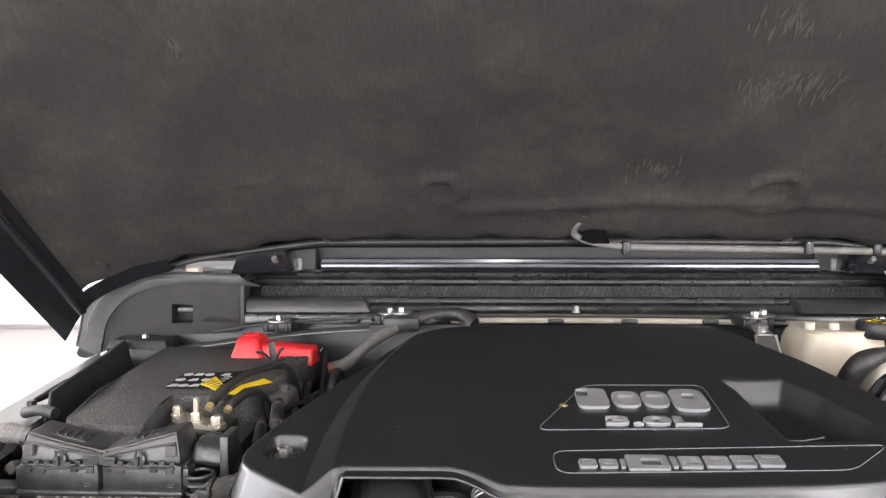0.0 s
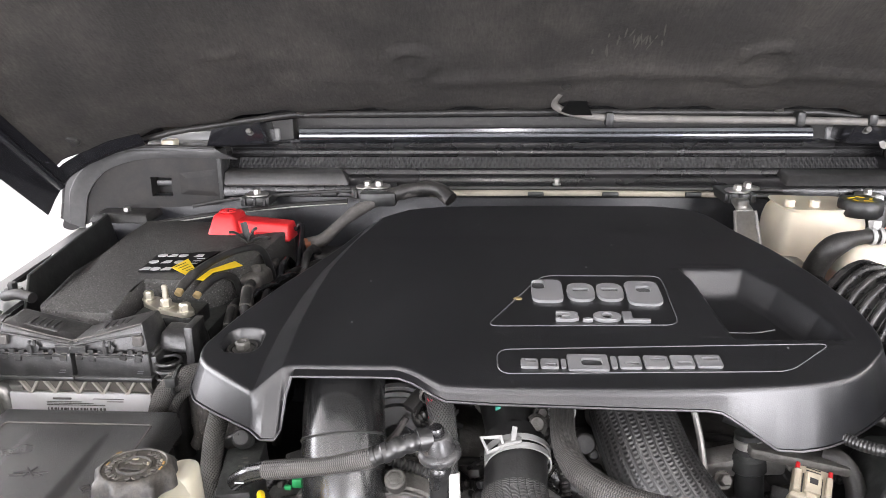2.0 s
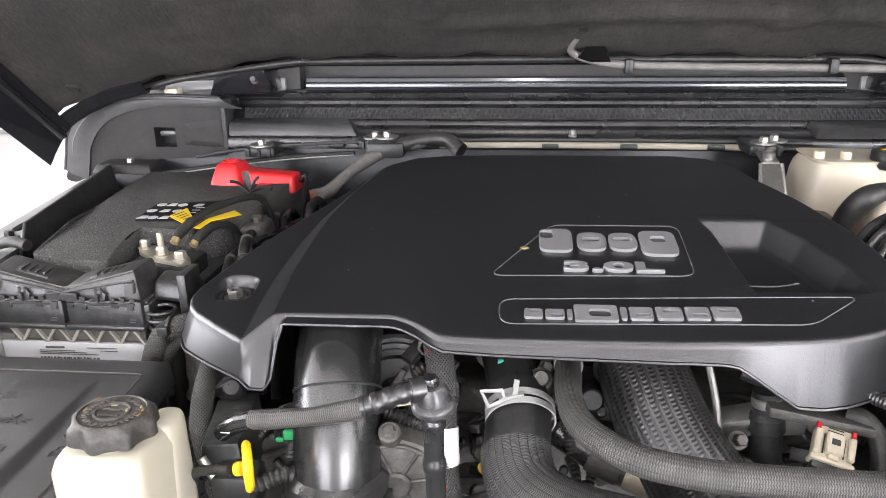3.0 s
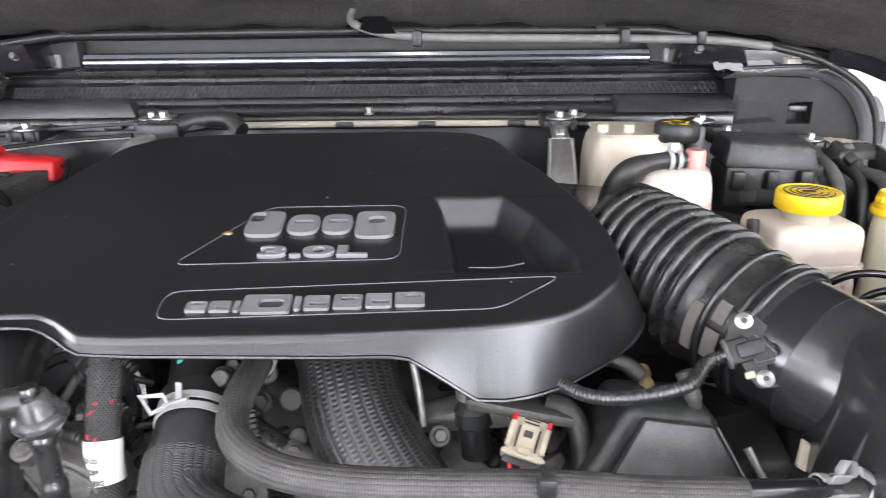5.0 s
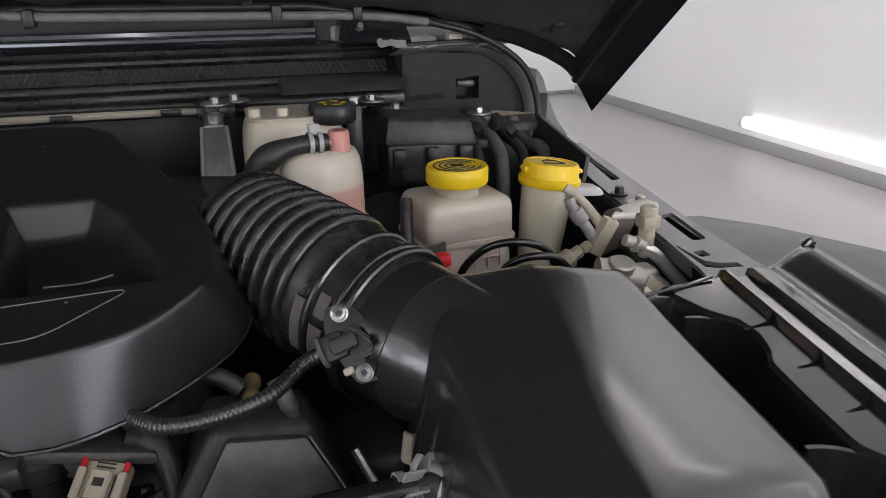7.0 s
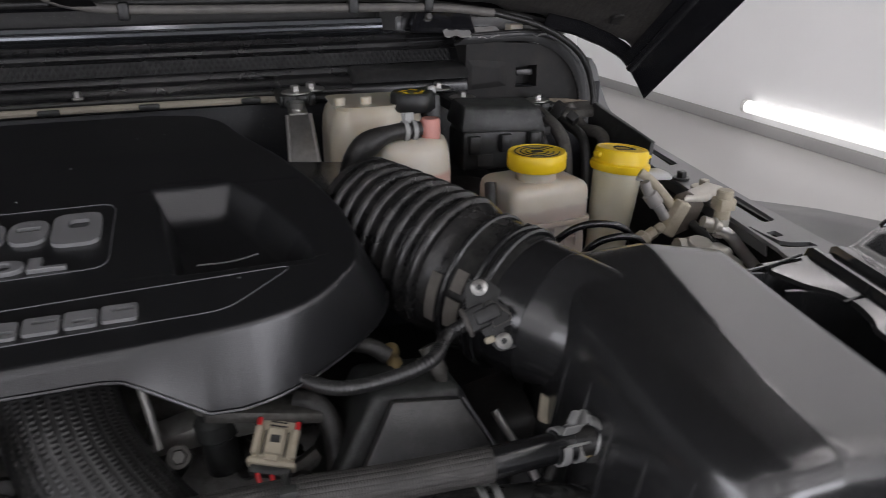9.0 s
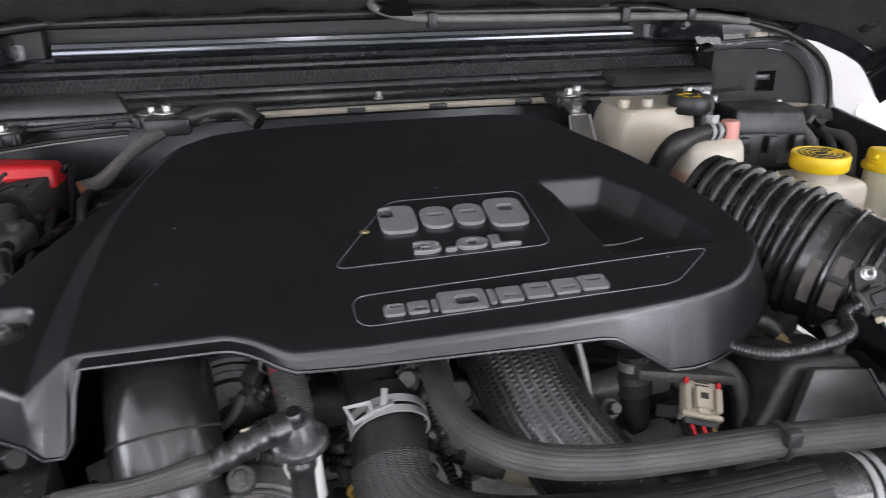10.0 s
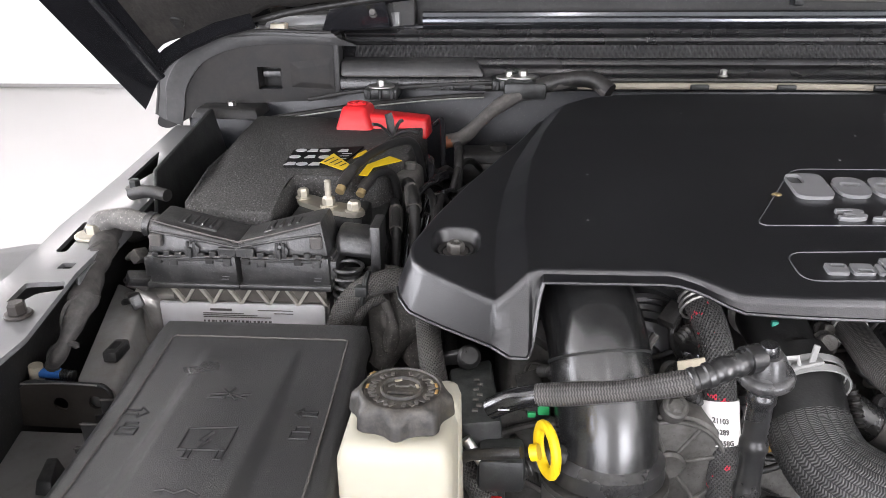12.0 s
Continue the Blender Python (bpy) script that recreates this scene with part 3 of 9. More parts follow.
# the second opening holds the added fill window
tagged(part("wall_south", plate([(X0, 0), (X1, 0), (X1, H), (X0, H)], [[(-5.4, WZ0), (-0.6, WZ0), (-0.6, WZ1), (-5.4, WZ1)], [(1.6, WZ0), (4.2, WZ0), (4.2, WZ1), (1.6, WZ1)]], 0.2, Matrix(((1, 0, 0, 0), (0, 0, 1, Y0 - 0.2), (0, 1, 0, 0), (0, 0, 0, 1)))), M_WALL), "plain white wall with a wide window opening", "wall", kind="structure")
tagged(part("wall_west", plate([(Y0, 0), (Y1, 0), (Y1, H), (Y0, H)], [[(-1.3, WZ0), (3.7, WZ0), (3.7, WZ1), (-1.3, WZ1)]], 0.2, Matrix(((0, 0, 1, X0 - 0.2), (1, 0, 0, 0), (0, 1, 0, 0), (0, 0, 0, 1)))), M_WALL), "plain white wall with a wide window opening", "wall", kind="structure")
# all out of view; the third is added to brighten the right side
for nm, base in (("window_1", (-3.0, Y0, WZ0)), ("window_2", (X0, 1.2, WZ0)), ("fill_window", (2.9, Y0, WZ0))):
    win = tagged(new(nm), "wide unseen window letting daylight into the hall", "window", kind="structure")
    win.location = base
    BASE[win] = Vector(base)
    for k in range(5):
        u = (-2.4 + 4.8 * k / 4) * (0.54 if nm == "fill_window" else 1)
        if nm != "window_2":
            part("window_frame", rbox(base[0] + u - 0.03, base[0] + u + 0.03, Y0 - 0.16, Y0 - 0.10, WZ0, WZ1, 0.004), M_SKIRT, win)
        else:
            part("window_frame", rbox(X0 - 0.16, X0 - 0.10, base[1] + u - 0.03, base[1] + u + 0.03, WZ0, WZ1, 0.004), M_SKIRT, win)
tagged(part("baseboard", rbox(X1 - 0.012, X1 - 0.001, Y0, Y1 - 0.02, 0.001, 0.1, 0.003), M_SKIRT), "flat grey skirting along the white wall", "baseboard", kind="structure")
tagged(part("baseboard", rbox(X0 + 0.02, X1 - 0.02, Y1 - 0.012, Y1 - 0.001, 0.001, 0.045, 0.003), M_SKIRT), "flat grey skirting along the white wall", "baseboard", kind="structure")


def tube_light(p, length, axis, label, group, radius=0.03, material=None):
    material = material or M_TUBE
    t = thing("tube_light", p, label, "lamp", group)
    a = Vector(axis)
    p = Vector(p)
    part("tube", tube([p, p + a * length], radius, 14, 1), material, t, "glowing white tube")
    for q in (p - a * 0.04, p + a * length):
        part("end_cap", cyl(q, axis, radius * 1.1, 0.04, 16), M_WHITE, t)
    return t


wl = tube_light((X1 - 0.055, 1.0, 0.215), 4.0, (0, 1, 0), "white glowing tube lamp low along the white wall", "wall tubes", 0.05, M_WALLTUBE)
# ceiling tubes out of view, added as the hall's general light
lamp = tube_light((-4.2, -3.6, H - 0.04), 2.4, (0, 1, 0), "long white tube lamp added under the unseen ceiling", "ceiling tubes")
for i, x in enumerate((-4.2, -2.1, 0.0, 2.1, 4.0)):
    for j, y in enumerate((-3.6, -0.4, 2.8, 5.6)):
        if i or j:
            copy_thing(lamp, Matrix.Translation((x, y, H - 0.04)))

# ---- the car: body round the engine bay ----
car = thing("car", (0, 0.6, 0.4), "grey car with its bonnet open, seen over the engine bay", "car")
for s in (-1, 1):
    side = "left" if s < 0 else "right"
    # top rail with its slots
    low = 0.024 if s > 0 else 0.0
    out = [(0.742, 1.11), (0.7005, 0.856), (0.6785, 0.70), (0.6575, 0.598), (0.645, 0.45), (0.635, 0.3), (0.58, 0.3), (0.585, 0.50), (0.607, 0.60), (0.63, 0.78), (0.67, 1.0), (0.70, 1.11)]
    holes = [rounded([(0.662, 0.714), (0.653, 0.710), (0.6386, 0.642), (0.648, 0.6415)], 0.004),
             rounded([(0.6284, 0.620), (0.617, 0.6205), (0.6157, 0.6085), (0.627, 0.608)], 0.002),
             rounded([(0.6297, 0.5485), (0.6356, 0.5813), (0.6072, 0.5859), (0.6002, 0.5714), (0.616, 0.5639), (0.6204, 0.5472)], 0.003),
             rounded([(0.703, 0.966), (0.684, 0.8415), (0.671, 0.842), (0.668, 0.88)], 0.004)]
    if s > 0:
        out = [(0.780, 1.11), (0.7481, 0.9332), (0.7170, 0.7603), (0.7015, 0.6472), (0.6871, 0.4831), (0.6760, 0.3167), (0.6150, 0.3167), (0.6205, 0.5385), (0.6372, 0.6183), (0.6427, 0.6361), (0.6494, 0.6716), (0.6582, 0.7159), (0.6660, 0.7603), (0.6749, 0.8102), (0.6871, 0.8767), (0.7170, 1.0375), (0.732, 1.11)]
        holes = [rounded([(0.7115, 0.7780), (0.6926, 0.7714), (0.6793, 0.6960), (0.6959, 0.6971)], 0.006),
                 rounded([(0.6727, 0.6727), (0.6610, 0.6716), (0.6610, 0.6583), (0.6721, 0.6594)], 0.0015),
                 [(0.6577, 0.6904), (0.6566, 0.6660), (0.6582, 0.6494), (0.6660, 0.6422), (0.6826, 0.6372), (0.6821, 0.6272), (0.6594, 0.6316), (0.6494, 0.6372), (0.6510, 0.6516), (0.6555, 0.6904)],
                 rounded([(0.7514, 1.0275), (0.7414, 1.0253), (0.7159, 0.9088), (0.7303, 0.9133)], 0.004)]
    part("rail", plate([(s * x, y) for x, y in out], [[(s * x, y) for x, y in h] for h in holes], 0.004, pose(0, 0, 1.167 - low)), M_PAINT, car, "grey painted top rail with slots")
    part("rail_lip", thick(ribbon([[(s * x, y, 1.1665 - low), (s * (x + 0.002), y, 1.155 - low)] for x, y in (((0.6465, 0.652), (0.6588, 0.716), (0.6754, 0.810), (0.6876, 0.877), (0.7295, 1.10)) if s > 0 else ((0.6075, 0.602), (0.6305, 0.78), (0.6705, 1.0), (0.70, 1.10)))]), 0.0015), M_PAINT, car)
    # outer side and flare
    rows = []
    for y in (1.10, 1.0, 0.86, 0.7, 0.6, 0.45, 0.3, 0.1, -0.1):
        xo = float(np.interp(y, [0.3, 0.45, 0.598, 0.7, 0.856, 1.11], [0.635, 0.645, 0.6575, 0.6785, 0.7005, 0.742] if s < 0 else [0.675, 0.684, 0.697, 0.710, 0.734, 0.779]))
        zf = float(np.interp(y, [-0.1, 0.3, 0.72, 0.86, 1.0, 1.10], [1.10, 1.115, 1.105, 1.080, 1.05, 0.99])) if s > 0 else float(np.interp(y, [-0.1, 0.3, 0.72, 0.96, 1.10], [1.09, 1.105, 1.095, 1.05, 0.97]))
        rows.append([(s * (xo - 0.004), y, 1.1665 - low), (s * (xo + 0.006), y, 1.163 - low), (s * (xo + 0.012), y, 1.15 - low), (s * (xo + 0.025), y, zf + 0.015),
                     (s * (xo + 0.045), y, zf), (s * 0.86, y, zf + 0.004), (s * 0.925, y, zf), (s * 0.94, y, zf - 0.012), (s * 0.943, y, zf - 0.06), (s * 0.92, y, zf - 0.09)])
    part("front_fender", thick(ribbon([r_[:5] for r_ in rows]), 0.003), M_PAINT, car, "grey painted front fender", angle=50)
    part("wheel_flare", thick(ribbon([r_[4:] for r_ in rows]), 0.003), M_FLARE, car, "dark satin plastic wheel flare", angle=50)
    # black inner side of the bay
    part("inner_fender", ribbon([[(s * (0.735 + low * 1.4), 1.12, 1.164 - low), (s * (0.715 + low * 1.4), 1.0, 1.164 - low), (s * (0.678 + low * 1.4), 0.78, 1.164 - low), (s * (0.652 + low * 1.4), 0.6, 1.164 - low), (s * (0.638 + low * 1.4), 0.5, 1.164 - low), (s * (0.62 + low * 1.4), 0.2, 1.164 - low)],
                                 [(s * (0.735 + low * 1.4), 1.12, 1.14 - low), (s * (0.715 + low * 1.4), 1.0, 1.14 - low), (s * (0.678 + low * 1.4), 0.78, 1.14 - low), (s * (0.652 + low * 1.4), 0.6, 1.14 - low), (s * (0.638 + low * 1.4), 0.5, 1.14 - low), (s * (0.62 + low * 1.4), 0.2, 1.14 - low)],
                                 [(s * 0.70, 1.12, 1.08), (s * 0.685, 1.0, 1.07), (s * 0.68, 0.78, 1.06), (s * 0.665, 0.6, 1.05), (s * 0.645, 0.5, 1.04), (s * 0.62, 0.2, 1.03)],
                                 [(s * 0.64, 1.12, 0.9), (s * 0.64, 1.0, 0.88), (s * 0.63, 0.78, 0.88), (s * 0.62, 0.6, 0.88), (s * 0.61, 0.5, 0.88), (s * 0.6, 0.2, 0.88)]]), M_DARK, car)
for s in (-1, 1):
    wh = part("wheel", lathe([(0.20, -0.12), (0.36, -0.125), (0.395, -0.10), (0.405, -0.06), (0.405, 0.06), (0.395, 0.10), (0.36, 0.125), (0.20, 0.12)], pose(s * 0.80, 0.45, 0.405, 0, 90), 48), M_RUBBER, car, "black rubber tyre")
    part("rim", lathe([(0, -0.05), (0.06, -0.06), (0.10, -0.03), (0.19, -0.04), (0.205, -0.10), (0.205, 0.10), (0.19, 0.04), (0.10, 0.03), (0.06, 0.06), (0, 0.05)], pose(s * 0.80, 0.45, 0.405, 0, 90), 32), M_GREYPL, wh, "dark rim")
    part("chassis_rail", rbox(s * 0.45 - 0.05, s * 0.45 + 0.05, 0.0, 1.3, 0.55, 0.70, 0.01), M_DARK, car)
    part("strut", tube([(s * 0.6, 0.45, 0.405), (s * 0.5, 0.5, 0.6), (s * 0.55, 0.5, 0.87)], 0.05, 16, 5), M_DARK, car)
part("axle", tube([(-0.72, 0.45, 0.405), (0.72, 0.45, 0.405)], 0.045, 16, 1), M_DARK, car)
part("firewall", rbox(-0.72, 0.72, 1.105, 1.12, 0.86, 1.226, 0.002), M_FIREWALL, car, "blue-black painted firewall")
part("bay_floor", rbox(-0.64, 0.64, 0.12, 1.104, 0.86, 0.872, 0.001), M_DARK, car)
part("front_panel", rbox(-0.64, 0.64, 0.09, 0.119, 0.70, 1.02, 0.004), M_DARK, car)
hex_bolt("rail_bolt", (-0.6076, 0.529, 1.171), 0.0062, car, washer=1.5, label="dark bolt with a washer", material=M_BROWNBLK)
hex_bolt("rail_bolt", (-0.660, 0.812, 1.171), 0.006, car, material=M_BLACK)
hex_bolt("rail_bolt", (-0.633, 0.678, 1.171), 0.0068, car, washer=2.4, material=M_ZINC, label="zinc bolt with a broad pale washer")
hex_bolt("rail_bolt", (0.6915, 0.852, 1.147), 0.006, car, material=M_BLACK)
hex_bolt("rail_bolt", (0.694, 0.812, 1.147), 0.0062, car, washer=2.4, material=M_ZINC)

# ---- bonnet ----
SLOPE = math.atan(0.8)
CS, SN = math.cos(SLOPE), math.sin(SLOPE)


def hood_point(x, s, drop=0.0, lift=0.0):
    x = x * (1 - 0.010 * min(1.0, max(0.0, (-0.45 - x) / 0.2)))
    return hood_at(x, s, drop, lift)


def hood_at(x, s, drop, lift):
    """x across, s up the slope from the rear edge, drop straight down at the sides, lift along the upper normal."""
    return Vector((x, 1.068 - s * CS - 0.02 * drop + lift * SN, 1.35 + s * SN - drop + lift * CS))


def hood_drop(x):
    return float(np.interp(abs(x), [0, 0.38, 0.475, 0.56, 0.61, 0.65, 0.69, 0.722, 0.74, 0.755, 0.766], [-0.006, -0.004, 0.008, 0.020, 0.032, 0.042, 0.059, 0.080, 0.102, 0.126, 0.145]))


hood = thing("car_hood", (0, 1.1, 1.33), "open grey car hood with a black felt liner underneath", "car hood")
xs = [0.765 * k / 40 for k in range(-40, 41)]
part("outer_panel", thick(ribbon([[hood_point(x * (1 - 0.02 * s), s - 0.035 * (1 - (x / 0.765) ** 4) + 0.055 * min(1.0, max(0.0, (abs(x) - 0.62) / 0.10)) * max(0, 1 - (s + 0.02) / 0.3), hood_drop(x), 0.03) for x in xs] for s in np.linspace(-0.02, 1.2, 14)]), 0.004), M_PAINTBLK, hood, "black painted hood panel", angle=60)


def liner_height(x, s):
    n = noise.noise(Vector((x * 5, s * 5, 3))) * 0.004 + noise.noise(Vector((x * 16, s * 16, 7))) * 0.0015
    for cx, cs, r in ((-0.190, 0.118, 0.026), (0.251, 0.108, 0.036)):
        d = math.hypot(x - cx, (s - cs) * 1.0)
        n -= 0.0070 * math.exp(-((d - r) / 0.005) ** 2) * (1.0 if s > cs - 0.01 else 0.6)
    n -= 0.004 * math.exp(-((s - 0.085 - 0.008 * math.sin(x * 9)) / 0.012) ** 2) * (1 if -0.16 < x < 0.45 else 0.3)
    n -= 0.004 * math.exp(-((s - 0.15) / 0.004) ** 2) * (1 if -0.46 < x < -0.40 else 0)
    for c in (-0.1, 0.33):
        n -= 0.004 * math.exp(-((x - c) / 0.018) ** 2) * min(1, max(0, (s - 0.2) * 10))
    n += 0.010 * max(0.0, 1 - s / 0.02) ** 2
    return n


lx = np.linspace(-0.738, 0.738, 158)
rows = []
for s in [0, 0.004, 0.01, 0.018] + list(np.linspace(0.026, 0.5, 75)) + list(np.linspace(0.53, 1.15, 16)):
    row = []
    for x in lx:
        edge = 0.0045 * math.sin(x * 41) + 0.003 * math.sin(x * 97 + 1)
        notch = 0.028 * math.exp(-((x - 0.022) / 0.02) ** 4) * max(0, 1 - s / 0.03)
        notch += 0.030 * min(1.0, max(0.0, (abs(x) - 0.67) / 0.06)) * max(0, 1 - s / 0.1)
        row.append(hood_point(float(x), s + (edge + notch) * max(0, 1 - s / 0.05) + 0.004, hood_drop(x) - 0.002, liner_height(float(x), s) - 0.004 + 0.006 * max(0, (abs(x) - 0.70) / 0.04) ** 2))
    rows.append(row)
part("liner", thick(ribbon(rows), 0.004), M_LINER, hood, "worn black felt hood liner", angle=80)
rnd = random.Random(44)
bits = []
for cx, cs, w_, n_ in ((0.215, 0.300, 0.024, 46), (0.180, 0.385, 0.020, 24), (0.085, 0.160, 0.022, 20), (-0.458, 0.378, 0.008, 8), (0.175, 0.298, 0.014, 20)):
    for k in range(n_):
        x, s_ = cx + rnd.gauss(0, w_), cs + rnd.gauss(0, w_ * 0.5)
        dx, ds = rnd.uniform(-0.003, 0.003), rnd.uniform(0.004, 0.012)
        bits.append(tube([hood_point(x + dx * q, s_ + ds * q, hood_drop(x) - 0.002, liner_height(x, s_) - 0.0083) for q in (-1, 0, 1)], lambda d, f: 0.0002 + 0.0006 * math.sin(math.pi * f), 5, 3, squash=(1.6, 0.5)))
scuff = part("scuff", join(*bits), M_SCUFF, hood, "pale scuffed fibres")
tagged(scuff, "pale scuffed fibres", kind="stuff")
for s in (-1, 1):
    part("corner_lip", thick(ribbon([[hood_point(s * x, float(np.interp(x, [0.60, 0.68, 0.72, 0.764], [-0.006, -0.004, 0.002, 0.010])) + w_, hood_drop(x), h_) for w_, h_ in ((-0.003, 0.002), (0.0, -0.007), (0.004, -0.0095), (0.010, -0.0085), (0.028, -0.006))] for x in np.linspace(0.60, 0.764, 22)]), 0.002), M_PAINTBLK, hood, "smooth rolled black corner", angle=70)
    part("edge_bead", tube([hood_point(s * 0.738, u, 0.103, -0.006) for u in (0.012, 0.25, 0.6, 1.15)], 0.0065, 12, 6, squash=(1.5, 1)), M_PAINTBLK, hood, "rolled black edge of the hood")
    part("side_flange", thick(ribbon([[hood_point(s * x, u, d, -0.006) for x, d in ((0.724, 0.084), (0.738, 0.104), (0.748, 0.120), (0.758, 0.137), (0.764, 0.146))] for u in np.linspace(0.012, 1.15, 8)]), 0.003), M_PAINTBLK, hood, "glossy black inner flange")
    part("plug", cyl(hood_point(s * 0.69, 0.055, hood_drop(0.69), 0.004), (0, -SN, -CS), 0.012, 0.012, 20), M_RUBBER, hood, "round black rubber plug")
part("rear_edge", tube([hood_point(x, -0.012, hood_drop(x), 0.006) for x in np.linspace(-0.66, 0.66, 57)], 0.0034, 10, 1, squash=(1, 1.4)), M_RUBBER, hood)
for x in (-0.243, 0.266):
    part("push_clip", lathe([(0, 0.0), (0.012, 0.0), (0.012, 0.003), (0.008, 0.005), (0, 0.005)], frame_to(hood_point(x, 0.025, -0.003, 0.002), (0, -SN, -CS)), 18), M_RUBBER, hood, "round black push clip")
for x, s in ((-0.448, 0.008), (-0.36, 0.0), (0.31, 0.0), (0.012, 0.06)):
    part("push_clip", lathe([(0, 0.0), (0.006, 0.0), (0.006, 0.003), (0, 0.004)], frame_to(hood_point(x, s + 0.008, -0.003, 0.0), (0, -SN, -CS)), 12), M_STEEL, hood, "small steel fastener")
# the notch's inner shade is laid on as a near-black sheet
part("notch_shade", thick(ribbon([[hood_point(0.030 + (x - 0.030) * w_, s_, -0.006, -0.0088) for x in (0.006, 0.022, 0.038, 0.054)] for s_, w_ in ((0.004, 1.0), (0.014, 0.85), (0.028, 0.62), (0.038, 0.5))]), 0.001), M_NEARBLACK, hood, "near-black sheet standing in for the shaded notch in the liner")
wire = [(0.006, 1.03, 1.385), (0.0, 1.042, 1.374), (0.004, 1.052, 1.363), (0.03, 1.064, 1.353), (0.08, 1.072, 1.346), (0.2, 1.074, 1.343), (0.343, 1.073, 1.341), (0.46, 1.07, 1.338), (0.53, 1.068, 1.330), (0.60, 1.064, 1.31), (0.66, 1.064, 1.272), (0.685, 1.066, 1.22), (0.683, 1.06, 1.17), (0.675, 1.04, 1.10)]
har = thing("hood_cable", (0.3, 1.07, 1.34), "grey taped cable clipped along the hood's rear edge", "cable")
part("cable", tube(wire[:9], 0.0055, 10, 8), M_HARN, har)
part("cable_sleeve", tube(wire[8:], 0.0045, 10, 8), M_RUBBER, har, "black rubber sleeve")
for x in (0.08, 0.343, 0.44):
    part("clip", rbox(x - 0.006, x + 0.006, 1.062, 1.083, 1.334, 1.354, 0.003), M_BLACK, har, "black clip")
hinge_label = "black steel hood hinge with bolts"
for s in (-1, 1):
    hg = part("hinge_arm", hexa([(s * 0.425, 1.10, 1.305), (s * 0.52, 1.10, 1.30), (s * 0.52, 1.16, 1.30), (s * 0.425, 1.16, 1.305)], [(s * 0.43, 1.085, 1.345), (s * 0.50, 1.085, 1.342), (s * 0.50, 1.15, 1.342), (s * 0.43, 1.15, 1.345)], 0.004), M_PAINTBLK, hood, hinge_label)
    hex_bolt("bolt", (s * 0.447, 1.096, 1.325), 0.005, hg, (0, -1, 0.2), washer=1.3, material=M_GRIMEALU)

# ---- cowl ----
cowl = thing("cowl_panel", (0, 1.13, 1.23), "long black plastic cowl panel with ridges and bolts", "cowl")
prof = [(1.094, 1.236), (1.097, 1.243), (1.112, 1.252), (1.124, 1.2545), (1.126, 1.262), (1.128, 1.263), (1.139, 1.279), (1.150, 1.282), (1.152, 1.288), (1.143, 1.2935), (1.147, 1.299), (1.165, 1.300), (1.165, 1.225), (1.094, 1.225)]
part("panel", extrude_x(prof, -0.497, 0.505, 0.0015, 1), M_COWL, cowl, angle=25)
strip = ribbon([[(x, 1.1275 - 0.002, 1.2635 + 0.001), (x, 1.1385 - 0.002, 1.2785 + 0.001)] for x in np.linspace(-0.48, 0.49, 2)])
uvl = strip.loops.layers.uv.new("UVMap")
for f in strip.faces:
    for lp in f.loops:
        lp[uvl].uv = (lp.vert.co.x, lp.vert.co.z)
part("knurled_strip", thick(strip, 0.0015), M_STRIP, cowl, "finely knurled black strip")
part("shiny_bar", tube([(-0.388, 1.163, 1.309), (0.40, 1.163, 1.309)], 0.011, 20, 1, squash=(1, 1.2)), M_CHROME, cowl, "glossy black rounded bar")
# added panel: keeps the gap under the hood black against the bright wall
part("gap_panel", hexa([(-0.53, 1.182, 1.22), (0.53, 1.182, 1.22), (0.53, 1.19, 1.22), (-0.53, 1.19, 1.22)], [(-0.53, 1.20, 1.46), (0.53, 1.20, 1.46), (0.53, 1.21, 1.46), (-0.53, 1.21, 1.46)], 0.002), M_DARK, cowl, "black panel added to fill the dark gap behind the cowl")
part("upper_lip", rbox(-0.5, 0.5, 1.166, 1.18, 1.27, 1.304, 0.003), M_PAINTBLK, cowl)
part("end_wedge", hexa([(-0.495, 1.092, 1.243), (-0.30, 1.092, 1.243), (-0.30, 1.125, 1.25), (-0.495, 1.125, 1.25)], [(-0.495, 1.10, 1.262), (-0.31, 1.10, 1.262), (-0.32, 1.126, 1.266), (-0.495, 1.126, 1.266)], 0.003), M_CORNER, cowl, "matt black raised wedge")
part("wedge_edge", tube([(-0.49, 1.0918, 1.2445), (-0.40, 1.0915, 1.2445), (-0.315, 1.092, 1.2445)], 0.001, 6, 2), M_TAPE, cowl, "thin pale lower edge")
part("end_wedge", hexa([(0.34, 1.082, 1.245), (0.503, 1.082, 1.245), (0.503, 1.125, 1.248), (0.34, 1.125, 1.248)], [(0.35, 1.095, 1.259), (0.503, 1.095, 1.259), (0.503, 1.126, 1.264), (0.345, 1.126, 1.264)], 0.003), M_CORNER, cowl, "matt black raised wedge")
part("foam_seal", tube([(x, 1.089 - 0.02 * (abs(x) / 0.6) ** 3, 1.233 - 0.006 * (abs(x) / 0.5) ** 2) for x in np.linspace(-0.18, 0.28, 8)], 0.0045, 8, 3), M_CREAMSEAL, cowl, "dirty pale foam seal strip")
part("seal_base", tube([(x, 1.091 - 0.02 * (abs(x) / 0.6) ** 3, 1.2315 - 0.006 * (abs(x) / 0.5) ** 2) for x in np.linspace(-0.30, 0.34, 12)], 0.0042, 8, 3), M_RUBBER, cowl)
part("seal_lip", tube([(x, 1.096 - 0.02 * (abs(x) / 0.6) ** 3, 1.239 - 0.006 * (abs(x) / 0.5) ** 2) for x in np.linspace(-0.30, 0.34, 12)], 0.0035, 8, 3), M_RUBBER, cowl)
